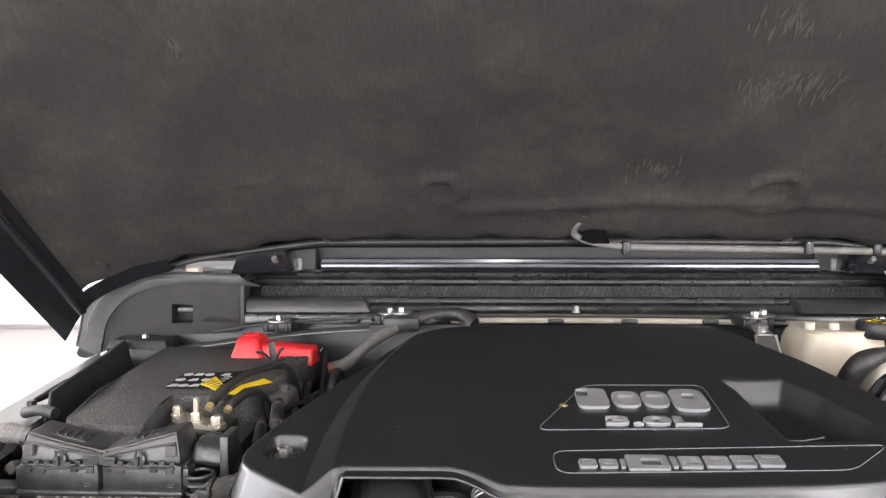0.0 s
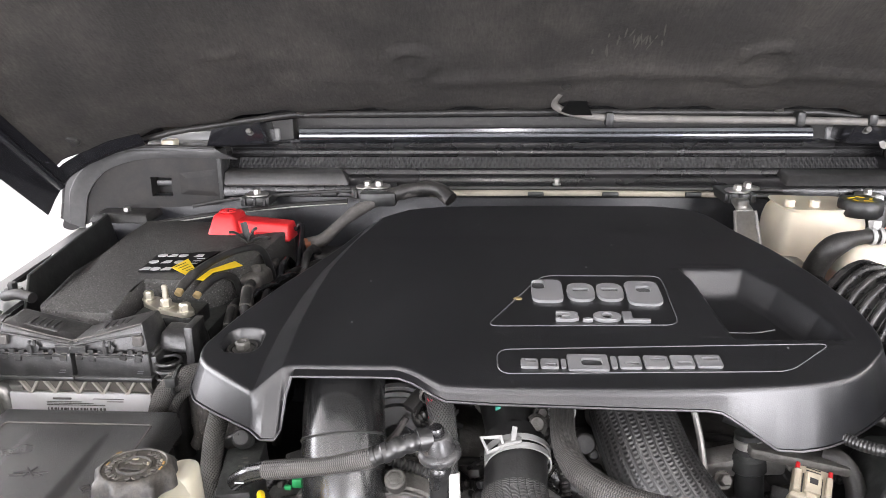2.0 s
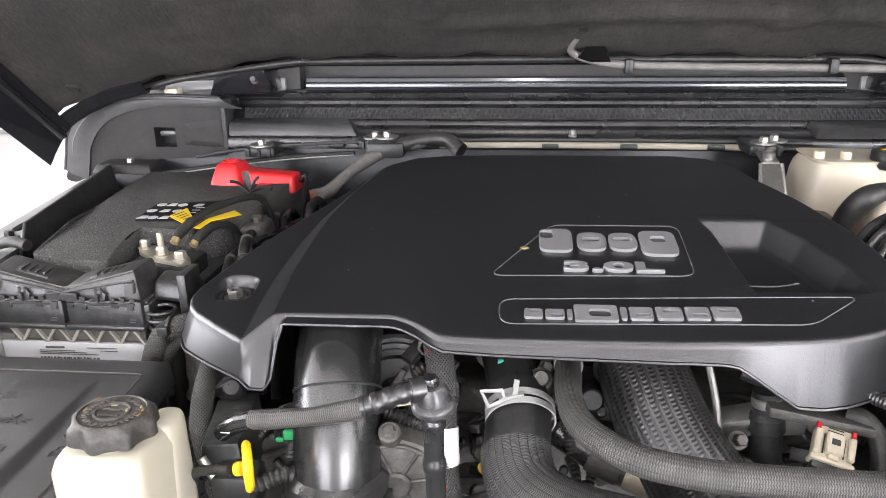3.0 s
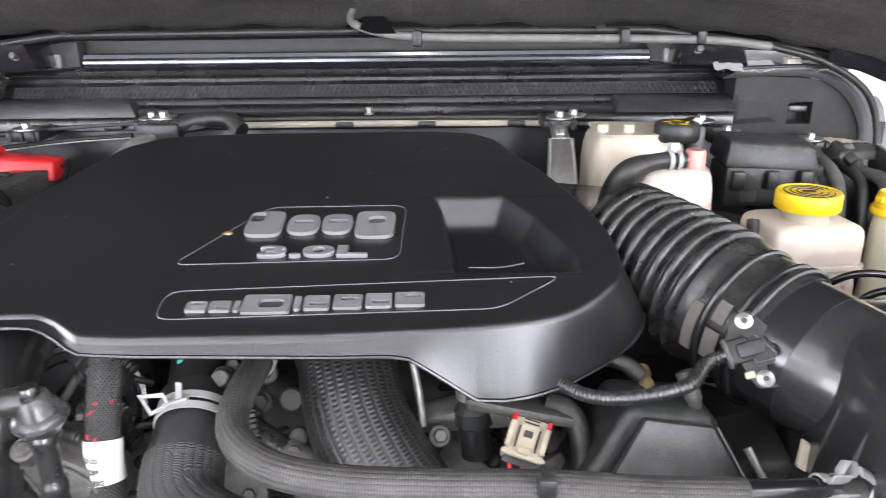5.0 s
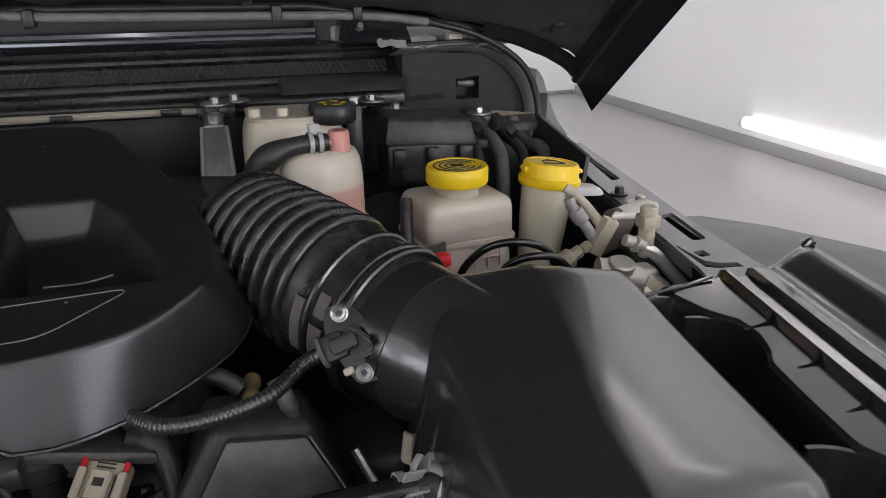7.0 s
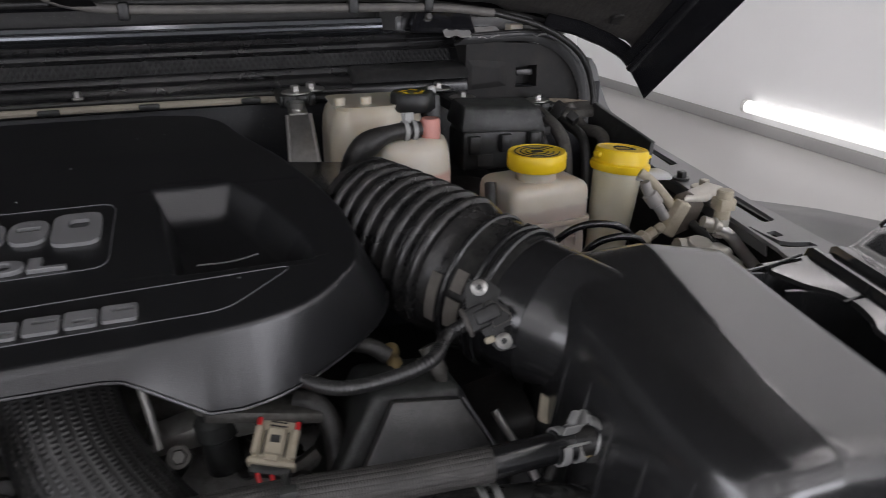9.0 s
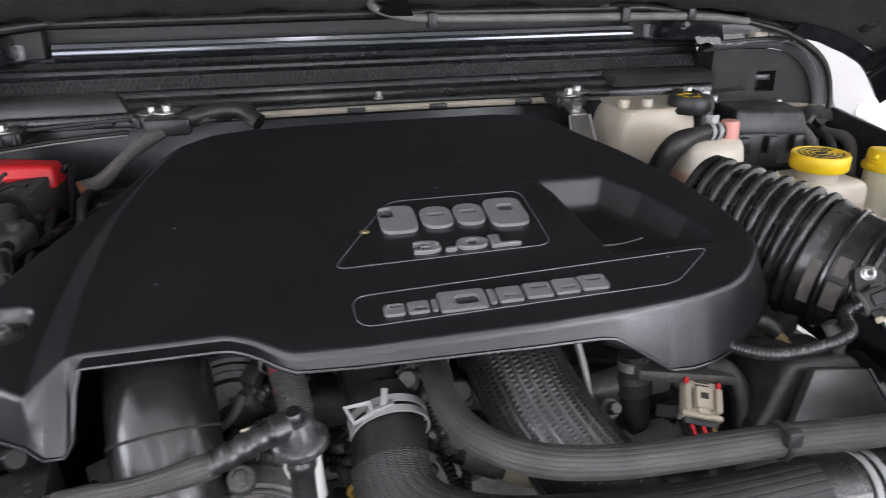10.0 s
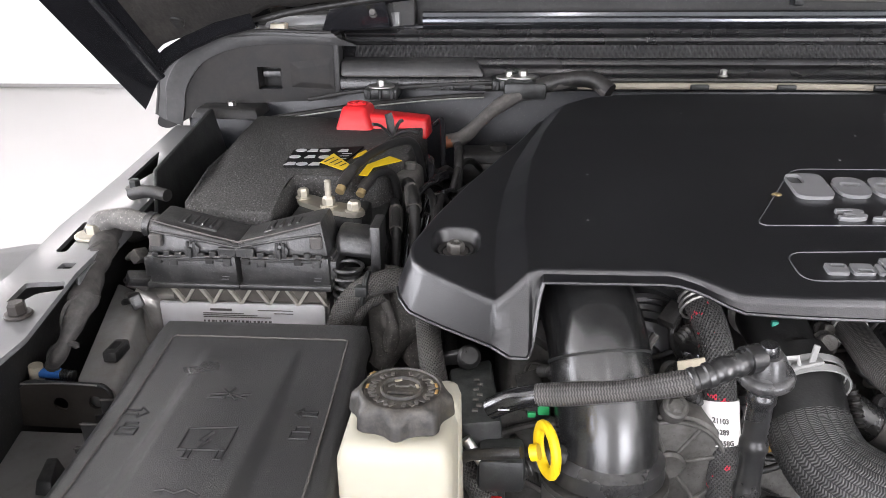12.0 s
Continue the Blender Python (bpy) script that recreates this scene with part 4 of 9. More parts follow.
for x in (-0.33, -0.19, -0.02, 0.09, 0.21):
    part("seal_clip", rbox(x - 0.012, x + 0.012, 1.081, 1.09, 1.2285, 1.236, 0.002), M_BLACK, cowl)
for s in (-1, 1):
    out = rounded([(0.503, 1.292), (0.503, 1.212), (0.60, 1.207), (0.69, 1.197), (0.748, 1.168), (0.766, 1.174), (0.738, 1.225), (0.722, 1.252), (0.69, 1.276), (0.63, 1.291)], 0.010)
    if s > 0:
        out = rounded([(0.503, 1.292), (0.503, 1.212), (0.60, 1.207), (0.69, 1.197), (0.690, 1.17), (0.700, 1.19), (0.697, 1.225), (0.680, 1.25), (0.655, 1.268), (0.615, 1.284)], 0.010)
    hole = [(0.578, 1.255), (0.578, 1.225), (0.611, 1.225), (0.611, 1.255)]
    m = Matrix(((s, 0, 0, 0), (0, 0, 1, 1.098), (0, 1, 0, 0), (0, 0, 0, 1)))
    blk = part("corner_block", plate(out, [hole], 0.045, m), M_BLOCK, cowl, "grey-black plastic corner block with a square hole", angle=30)
    part("hole_back", rbox(s * 0.594 - 0.02, s * 0.594 + 0.02, 1.125, 1.13, 1.222, 1.258, 0.001), M_DARK, blk)
    part("hole_tab", rbox(s * 0.594 - 0.012, s * 0.594 + 0.014, 1.105, 1.124, 1.24, 1.249, 0.002), M_GREYPL, blk)
    part("relief", hexa([(s * 0.505, 1.0975, 1.225), (s * 0.565, 1.0975, 1.228), (s * 0.565, 1.0975, 1.262), (s * 0.505, 1.0975, 1.268)], [(s * 0.511, 1.0955, 1.233), (s * 0.552, 1.0955, 1.236), (s * 0.552, 1.0955, 1.253), (s * 0.511, 1.0955, 1.259)], 0.0008), M_BLOCK, blk)
    curve = ((0.505, 1.300), (0.60, 1.303), (0.665, 1.298), (0.715, 1.28), (0.745, 1.247), (0.754, 1.215), (0.760, 1.19)) if s < 0 else ((0.505, 1.300), (0.60, 1.302), (0.645, 1.291), (0.676, 1.268), (0.694, 1.24), (0.701, 1.21), (0.703, 1.175))
    part("seal_flange", thick(ribbon([[(s * x, 1.0965, z), (s * (x - 0.012), 1.0945, z - 0.007), (s * (x - (0.034 if s < 0 else 0.020)), 1.0975, z - (0.016 if s < 0 else 0.011))] for x, z in (tuple(p)[:2] for p in spline([Vector((x, z, 0)) for x, z in curve], 5))]), 0.003), M_FLANGE, cowl, "soft grey seal flange", angle=60)
    part("fender_bead", tube([(s * x, 1.095, z) for x, z in curve], 0.0028, 10, 6), M_RUBBER, cowl)
    part("seal_bead", tube([(s * (x - 0.014 * k / 6), 1.094, z - 0.006 - 0.002 * (k in (3, 4))) for k, (x, z) in enumerate(curve)], 0.0026, 8, 6), M_GREYPL, cowl, "grey inner seal line")
    # added dark block where only a shaded gap lies above the strip
    part("gap_block", hexa([(s * 0.40, 1.168, 1.285), (s * 0.655, 1.15, 1.285), (s * 0.655, 1.19, 1.285), (s * 0.40, 1.2, 1.285)], [(s * 0.40, 1.168, 1.338), (s * 0.625, 1.152, 1.326), (s * 0.625, 1.19, 1.326), (s * 0.40, 1.2, 1.338)], 0.004), M_DARK, cowl, "dark block added for the black gap by the hinge")
    part("hinge_strip", hexa([(s * 0.42, 1.152, 1.303), (s * 0.61, 1.138, 1.301), (s * 0.61, 1.148, 1.301), (s * 0.42, 1.162, 1.303)], [(s * 0.42, 1.154, 1.322), (s * 0.60, 1.140, 1.317), (s * 0.60, 1.148, 1.317), (s * 0.42, 1.162, 1.322)], 0.003), M_PAINT, cowl, "grey painted strip")
    part("seal_clip", rbox(s * 0.578 - 0.010, s * 0.578 + 0.010, 1.098, 1.12, 1.293, 1.312, 0.003), M_MILK, cowl, "pale plastic clip")
    part("top_foil", hexa([(s * 0.52, 1.13, 1.294), (s * 0.66, 1.12, 1.288), (s * 0.66, 1.17, 1.288), (s * 0.52, 1.18, 1.294)], [(s * 0.52, 1.13, 1.306), (s * 0.655, 1.122, 1.302), (s * 0.655, 1.17, 1.304), (s * 0.52, 1.18, 1.308)], 0.003), M_GREYPL, cowl, "dark grey plastic strip")
shreds = []
for k in range(7):
    u = k / 6
    shreds.append(thick(ribbon([[(0.634 + 0.060 * u + 0.016 * (q - 0.5) + 0.003 * noise.noise(Vector((k, q * 3, 2))), 1.0935 - 0.004 * w_ + 0.004 * noise.noise(Vector((k * 2.1, q * 4, w_ * 3))), 1.207 - 0.007 * u - 0.016 * w_ * (0.6 + 0.6 * abs(noise.noise(Vector((k * 1.7, q * 2.3, 4)))))) for q in (0, 0.25, 0.5, 0.75, 1)] for w_ in (0, 0.35, 0.7, 1)]), 0.0012))
part("torn_strip", join(*shreds), M_DEBRIS, cowl, "dusty tan shreds of a torn strip", angle=70)
for x0, x1, z0 in ((0.470, 0.508, 1.299), (0.516, 0.552, 1.2965), (0.600, 0.648, 1.297), (-0.667, -0.632, 1.303)):
    part("foil", thick(ribbon([[(x0 + (x1 - x0) * u, 1.0915 + 0.012 * w_ + 0.003 * noise.noise(Vector((x0 * 30 + u * 5, w_ * 3, 1))), z0 + 0.012 * w_ + 0.004 * noise.noise(Vector((u * 4, w_ * 4, x0 * 20)))) for u in np.linspace(0, 1, 9)] for w_ in (0, 0.33, 0.66, 1)]), 0.001), M_SHEET, cowl, "crumpled pale foil", angle=40)
for x, y, z in ((-0.435, 1.066, 1.238), (-0.25, 1.058, 1.252), (0.012, 1.098, 1.2475), (0.262, 1.052, 1.248), (0.285, 1.08, 1.246), (0.455, 1.078, 1.237), (0.48, 1.05, 1.228), (0.60, 1.07, 1.213), (-0.268, 1.066, 1.25), (-0.645, 1.08, 1.206)):
    small = x == 0.012
    hex_bolt("bolt", (x, y, z - 0.004), 0.0045 if small else 0.006, cowl, label="zinc bolt with a broad washer", washer=1.4 if small else 2.9, h=0.007)
    if not small and y < 1.075:
        part("bracket", rbox(x - 0.022, x + 0.022, y - 0.016, 1.10, z - 0.018, z - 0.004, 0.003), M_BLACK, cowl, "black moulded bracket")
        for q in (-0.015, 0.0, 0.015):
            part("bracket_rib", rbox(x + q - 0.0025, x + q + 0.0025, y - 0.019, y - 0.014, z - 0.017, z - 0.0045, 0.001, 1), M_BLACK, cowl)
part("side_bracket", hexa([(-0.70, 1.06, 1.192), (-0.60, 1.05, 1.192), (-0.60, 1.11, 1.195), (-0.69, 1.11, 1.195)], [(-0.69, 1.065, 1.206), (-0.605, 1.055, 1.206), (-0.605, 1.11, 1.206), (-0.69, 1.11, 1.206)], 0.003), M_DARK, cowl)
part("link_rod", tube([(-0.535, 1.066, 1.217), (-0.47, 1.073, 1.227), (-0.36, 1.080, 1.235), (-0.26, 1.084, 1.238)], 0.0016, 8, 4, squash=(1, 1.6)), M_DARK, cowl, "thin dark link rod")
part("link_bar", tube([(-0.58, 1.046, 1.1965), (-0.47, 1.058, 1.211), (-0.38, 1.066, 1.2195), (-0.30, 1.070, 1.224)], 0.0045, 8, 4, squash=(1, 0.7)), M_DARK, cowl, "dark link bar")
part("link_edge", tube([(-0.58, 1.0425, 1.194), (-0.53, 1.048, 1.201), (-0.47, 1.0545, 1.2085), (-0.38, 1.0625, 1.217), (-0.30, 1.0665, 1.2215)], 0.0011, 6, 4), M_ALU, cowl, "pale worn edge")
# ink-dark strip in place of the shaded gap between panel and block
part("gap_strip", rbox(-0.5035, -0.4965, 1.0945, 1.125, 1.218, 1.297, 0.002), M_INK, cowl, "black strip standing in for the dark gap beside the corner block")
part("cowl_side", plate(rounded([(0.700, 1.262), (0.712, 1.246), (0.722, 1.216), (0.736, 1.186), (0.757, 1.160), (0.700, 1.150)], 0.006), [], 0.05, Matrix(((1, 0, 0, 0), (0, 0, 1, 1.106), (0, 1, 0, 0), (0, 0, 0, 1)))), M_PAINT, cowl, "pale grey painted body side behind the seal")
part("side_bracket", hexa([(0.62, 1.03, 1.188), (0.70, 1.04, 1.188), (0.70, 1.10, 1.19), (0.62, 1.10, 1.19)], [(0.625, 1.035, 1.2), (0.695, 1.045, 1.2), (0.695, 1.10, 1.2), (0.625, 1.10, 1.2)], 0.003), M_GRIMEALU, cowl)

# ---- engine cover ----
COVER = thing("engine_cover", (-0.04, 0.7, 1.15), "large satin black plastic engine cover with silver lettering", "engine cover")


def top_z(x, y):
    return 1.202 + 0.18 * (y - 0.565) - 0.10 * max(0.0, y - 0.80) ** 1.4


def smooth_step(a, b, v):
    t = min(1, max(0, (v - a) / (b - a)))
    return t * t * (3 - 2 * t)


XL, XR = -0.3435, 0.2411
# rear and front edge of the top, seen from above
BACK = ([-0.3435, -0.3425, -0.3395, -0.328, -0.3051, -0.2725, -0.242, -0.2106, -0.1864, -0.15, -0.0919, 0.0, 0.1078, 0.145, 0.166, 0.1798, 0.2087, 0.2286, 0.2393, 0.2406, 0.2411], [0.604, 0.613, 0.622, 0.657, 0.709, 0.772, 0.834, 0.861, 0.883, 0.892, 0.896, 0.897, 0.897, 0.888, 0.866, 0.826, 0.771, 0.718, 0.672, 0.652, 0.634])
FRONT = ([-0.3435, -0.3425, -0.3395, -0.331, -0.31, -0.2824, -0.272, -0.2605, -0.252, -0.165, -0.150, -0.1277, -0.09, 0.036, 0.10, 0.1484, 0.1772, 0.1998, 0.2207, 0.2322, 0.2366, 0.2401, 0.2411], [0.604, 0.597, 0.589, 0.580, 0.565, 0.5462, 0.552, 0.559, 0.5625, 0.5635, 0.556, 0.5385, 0.5365, 0.5385, 0.542, 0.5465, 0.552, 0.561, 0.578, 0.591, 0.602, 0.618, 0.634])


def back_y(x):
    return float(np.mean([np.interp(x + d, *BACK) for d in (-0.004, 0, 0.004)])) if -0.335 < x < 0.236 else float(np.interp(x, *BACK))


def front_y(x):
    w = 0.0015 if x < -0.23 else (0.004 if x < 0.11 else min(0.016, 0.9 * (0.2370 - x)))
    return float(np.mean([np.interp(x + d, *FRONT) for d in np.linspace(-w, w, 9)])) if -0.335 < x < 0.236 else float(np.interp(x, *FRONT))


def fold(y):
    """Both sides of the fold that climbs from the low shoulder to the top."""
    low = float(np.interp(y, [0.54, 0.583, 0.629, 0.691, 0.745, 0.80, 0.877], [-0.2824, -0.2838, -0.2828, -0.277, -0.2675, -0.251, -0.222]))
    high = float(np.interp(y, [0.56, 0.62, 0.685, 0.7276, 0.7878, 0.846, 0.90], [-0.2605, -0.2615, -0.2575, -0.2525, -0.2385, -0.219, -0.195]))
    return low, high


SCOOP_RIM = [Vector(p) for p in ((0.158, 0.740), (0.166, 0.731), (0.189, 0.696), (0.2078, 0.648), (0.2118, 0.627), (0.213, 0.600))]


def rim_way(x, y):
    """Distance inwards from the slanted right rim of the scoop."""
    p, best, side = Vector((x, y)), 1.0, 1.0
    for a, c in zip(SCOOP_RIM, SCOOP_RIM[1:]):
        d = c - a
        t = min(1.0, max(0.0, (p - a).dot(d) / d.length_squared))
        q = (p - a - d * t)
        if q.length < best:
            best, side = q.length, 1.0 if q.x * d.y - q.y * d.x > 0 else -1.0
    return best * side


def scoop_drop(x, y):
    if not (0.09 < x < 0.22 and 0.60 < y < 0.74):
        return 0.0
    back = float(np.interp(0.7335 - y, [0, 0.002, 0.0135, 0.018, 0.064, 0.07], [0, 0.0008, 0.0215, 0.0255, 0.0335, 0.034]))
    right = float(np.interp(rim_way(x, y), [0, 0.002, 0.0140, 0.018, 0.045, 0.050], [0, 0.0008, 0.0215, 0.0255, 0.0335, 0.034]))
    left = float(np.interp(x - float(np.interp(y, [0.604, 0.658, 0.7077, 0.733], [0.117, 0.1117, 0.1073, 0.100])), [0, 0.002, 0.011, 0.014], [0, 0.0012, 0.0315, 0.034]))
    near = float(np.interp(y - 0.6065, [0, 0.002, 0.008], [0, 0.003, 0.034]))
    k = 0.0016
    return max(0.0, -k * math.log(sum(math.exp(-v / k) for v in (back, right, left, near, 0.034))) + k * 0.25)


def cover_z(x, y):
    z = top_z(x, y)
    low, high = fold(y)
    t = min(1.0, max(0.0, (x - low) / (high - low)))
    t = t + 0.10 * (smooth_step(0, 1, t) - t)
    z -= 0.0135 * (1 - t) * smooth_step(0.905, 0.80, y)
    # rounded recess of the bolt
    d = ((abs(x + 0.3125) / 0.0175) ** 3 + (abs(y - 0.6165) / 0.0195) ** 3) ** (1 / 3)
    z -= 0.010 * (1 - smooth_step(0.80, 1.06, d))
    return z - scoop_drop(x, y)


cols = list(XL + 0.006 * (1 - np.cos(np.linspace(0, math.pi / 2, 9)))) + list(np.linspace(-0.3365, -0.2875, 46)) + list(np.linspace(-0.2865, -0.205, 92)) + list(np.linspace(-0.202, 0.092, 62)) + list(np.linspace(0.0935, 0.218, 112)) + list(np.linspace(0.220, 0.234, 10)) + list(XR - 0.006 * (1 - np.cos(np.linspace(math.pi / 2, 0, 9))))
cols = sorted(set(round(float(c), 5) for c in cols))


def skirt_bottom(x):
    """Lower edge of the front skirt."""
    return float(np.interp(x, [-0.3435, -0.331, -0.29, -0.272, -0.2605, -0.2575, -0.2545, -0.251, -0.165, -0.150, -0.1277, 0.075, 0.088, 0.10, 0.131, 0.15, 0.19, 0.225, 0.2411], [1.165, 1.1595, 1.1545, 1.1525, 1.153, 1.158, 1.182, 1.1955, 1.1955, 1.193, 1.186, 1.182, 1.180, 1.172, 1.150, 1.148, 1.151, 1.158, 1.168]))


def skirt_knots(x):
    """How far the lower edge stands out from the top's edge, across and forward."""
    sx = -0.0135 * smooth_step(-0.262, -0.335, x) + 0.025 * smooth_step(0.178, 0.234, x)
    fwd = float(np.interp(x, [-0.3435, -0.340, -0.331, -0.31, -0.2824, -0.272, -0.2605, -0.2565, -0.252, -0.165, -0.150, -0.1277, 0.08, 0.131, 0.1772, 0.1998, 0.2207, 0.2366, 0.2411], [-0.007, 0.002, 0.008, 0.0095, 0.0105, 0.0285, 0.0365, 0.0265, 0.0135, 0.0135, 0.0115, 0.0085, 0.0105, 0.016, 0.017, 0.0075, -0.004, -0.012, -0.006]))
    return sx, fwd


def skirt_way(x):
    w = min(0.014, 0.9 * (0.2405 - x)) if 0.14 < x < 0.24 else 0.0
    way = [skirt_knots(x + d) for d in np.linspace(-w, w, 9)]
    return sum(q[0] for q in way) / 9, sum(q[1] for q in way) / 9


rows = []
for x in cols:
    fy, by = front_y(x), back_y(x)
    span = max(by - fy, 0.0004)
    rows.append([(x, fy + span * k / 190, cover_z(x, fy + span * k / 190)) for k in range(191)])


def skirt_rows(top, low):
    """From the top's edge over a small round to the lower edge and its inner lip."""
    a, c = Vector(top), Vector(low)
    out = Vector((c.x - a.x, c.y - a.y, 0))
    h = out.length
    out = out / h if h > 1e-6 else Vector((0, -1, 0))
    b = min(0.0042, h * 0.5)
    d = max(0.001, a.z - c.z)
    e = min(0.0050, d * 0.6)
    p1, p2, p3 = a + out * b * 0.42 - Vector((0, 0, e * 0.09)), a + out * b * 0.8 - Vector((0, 0, e * 0.36)), a + out * b - Vector((0, 0, e))
    return [a, p1, p2, p3] + [p3.lerp(c, k / 6) for k in range(1, 7)] + [c - out * 0.004 + Vector((0, 0, 0.0012))]


loop = []
for x, row in zip(cols, rows):
    sx, fwd = skirt_way(x)
    loop.append(skirt_rows(row[0], (row[0][0] + sx, row[0][1] - fwd, min(skirt_bottom(x), row[0][2] - 0.004))))
for x, row in reversed(list(zip(cols, rows))):
    sx, _ = skirt_way(x)
    out = smooth_step(XL, XL + 0.03, x) * smooth_step(XR, XR - 0.03, x)
    end = skirt_bottom(x) if out < 0.02 else 0
    low = row[-1][2] - 0.045 if not end else end
    loop.append(skirt_rows(row[-1], (row[-1][0] + (sx if out < 0.6 else -0.012 if x < 0 else 0.010), row[-1][1] + 0.010 * out + 0.006, low)))
bm = ribbon(rows)
skirt = ribbon(loop + loop[:1])
bm = join(bm, skirt)
bmesh.ops.remove_doubles(bm, verts=bm.verts, dist=0.00004)
part("skirt_bead", tube([r_[9] + Vector((0, -0.0007, 0.0006)) for r_ in loop[3:len(cols) - 3:2]], 0.0013, 6, 1, smooth=False), M_COVER, COVER, "thin moulded lower edge")
part("shell", bm, M_COVER, COVER, "satin black moulded shell", angle=50)
BX, BY, BZ = -0.3128, 0.6145, 1.1875
bolt = part("bolt_cup", lathe([(0.0148, 0.0), (0.0148, 0.003), (0.0135, 0.0042), (0.011, 0.003), (0.0105, -0.002), (0, -0.002)], pose(BX, BY, BZ, 6), 24), M_RUBBER, COVER, "black rubber grommet")
part("bolt_head", lathe([(0, 0), (0.0068, 0), (0.0068, 0.007), (0.0055, 0.0085), (0.0035, 0.0082), (0.003, 0.006), (0, 0.006)], pose(BX, BY, BZ + 0.002, 6), 6), M_GRIMEALU, bolt, "dull steel bolt head", angle=25)
part("bolt_washer", lathe([(0, 0), (0.0098, 0), (0.0098, 0.0018), (0, 0.0022)], pose(BX, BY, BZ + 0.001, 6), 20), M_GRIMEALU, bolt, "dull washer")
TOP = lambda x, y, up=0.0: Vector((x, y, cover_z(x, y) + up))


def outline_bead(name, pts, r=0.0006):
    loop = []
    pts = rounded(pts, 0.012, 5)
    for i in range(len(pts)):
        a, c = Vector(pts[i]), Vector(pts[(i + 1) % len(pts)])
        k = max(1, int((c - a).length / 0.012))
        for j in range(k):
            q = a.lerp(c, j / k)
            loop.append(Vector((q.x, q.y, top_z(q.x, q.y) + 0.0002)))
    part(name, tube(loop, r, 6, 1, smooth=False, closed=True), M_OUTLINE, COVER, "thin raised outline")


outline_bead("badge_outline", [(-0.038, 0.7135), (0.079, 0.7145), (0.077, 0.6265), (-0.0935, 0.621)])
outline_bead("name_outline", [(-0.0845, 0.5855), (0.196, 0.6005), (0.148, 0.561), (-0.0835, 0.552)])
TILT_TOP = math.degrees(math.atan(0.18))


def on_top(x, y, up=0.0):
    return Matrix.Translation((x, y, top_z(x, y) + up)) @ pose(0, 0, 0, TILT_TOP)


# the maker's mark: four plain silver shapes; the model name: nine plain silver bars
def bar(x0, x1, y0, y1, hole=None, h=0.003, r=0.004):
    cx, cy = (x0 + x1) / 2, (y0 + y1) / 2
    out = rounded([(x0 - cx, y0 - cy), (x1 - cx, y0 - cy), (x1 - cx, y1 - cy), (x0 - cx, y1 - cy)], r, 4)
    hs = []
    if hole:
        hx, hy, ox, oy = hole
        hs = [rounded([(ox - hx, oy - hy), (ox + hx, oy - hy), (ox + hx, oy + hy), (ox - hx, oy + hy)], min(hx, hy) * 0.7, 3)]
    return plate(out, hs, h, on_top(cx, cy))


for x0, x1, y0, y1, hole, r in ((-0.050, -0.0205, 0.661, 0.7010, (0.006, 0.008, -0.008, 0.010), 0.009), (-0.0165, 0.0095, 0.6635, 0.695, (0.0080, 0.0030, 0, 0.003), 0.012), (0.0115, 0.0365, 0.664, 0.6955, (0.0080, 0.0030, 0, 0.003), 0.012), (0.039, 0.071, 0.657, 0.7000, (0.0070, 0.0060, 0.001, 0.006), 0.010)):
    part("mark_shape", bar(x0, x1, y0, y1, hole, 0.003, r), M_SILVER, COVER, "plain silver raised shape")
part("lettering", writing("3.0L", 0.0192, 0.003, on_top(-0.0325, 0.6295, 0.0015), 2.55, 0.015), M_SILVER, COVER, "silver raised characters 3.0L")
for k, (x0, x1) in enumerate(((-0.065, -0.051), (-0.049, -0.0345), (-0.0325, -0.0285), (-0.027, 0.0058), (0.008, 0.0128), (0.0146, 0.0322), (0.0347, 0.0543), (0.0566, 0.0746), (0.0767, 0.0970))):
    y0, y1 = (0.5592, 0.5705) if k < 3 else ((0.5565, 0.5775) if k == 3 else (0.5600 + 0.05 * (x0 - 0.008), 0.5755 + 0.05 * (x0 - 0.008)))
    w = x1 - x0
    hole = None if k in (2, 4) else ((0.0085, 0.0052, 0.003, 0) if k == 3 else (w * 0.33, 0.0016, w * 0.08, 0.0026 * (-1) ** k))
    part("name_bar", bar(x0, x1, y0, y1, hole, 0.0025, 0.0025), M_SILVER, COVER, "plain silver raised bar")
part("stain", lathe([(0, 0.0012), (0.002, 0.001), (0.003, 0)], on_top(-0.0635, 0.669) @ Matrix.Diagonal((1.5, 1, 1, 1)), 8), M_BRASS, COVER, "small rusty yellow stain")
rnd = random.Random(5)
for i in range(12):
    x, y = rnd.uniform(-0.22, 0.2), rnd.uniform(0.56, 0.86)
    if not (0.09 < x and 0.6 < y < 0.76):
        part("speck", lathe([(0, 0.0006), (0.0008, 0.0004), (0.0012, 0)], on_top(x, y), 6), M_LINE, COVER)
part("scoop_line", tube([TOP(x, 0.6678 - 0.0018 * (x - 0.131) / 0.045, 0.0006) for x in np.linspace(0.131, 0.176, 9)], 0.0008, 6, 1, smooth=False), M_LINE, COVER)

# ---- battery side ----
rnd = random.Random(11)
batt = thing("car_battery", (-0.48, 0.84, 1.0), "car battery under a dusty black felt blanket", "battery")
part("case", rbox(-0.575, -0.39, 0.70, 1.03, 1.0, 1.16, 0.006), M_BLACK, batt, "black plastic case")
felt_out = rounded([(-0.565, 0.712), (-0.482, 0.706), (-0.480, 0.780), (-0.425, 0.778), (-0.40, 0.80), (-0.378, 0.86), (-0.372, 1.035), (-0.597, 1.045)], 0.006, 3)
bm = prism(felt_out, 1.115, 1.199, 0.007, 3)
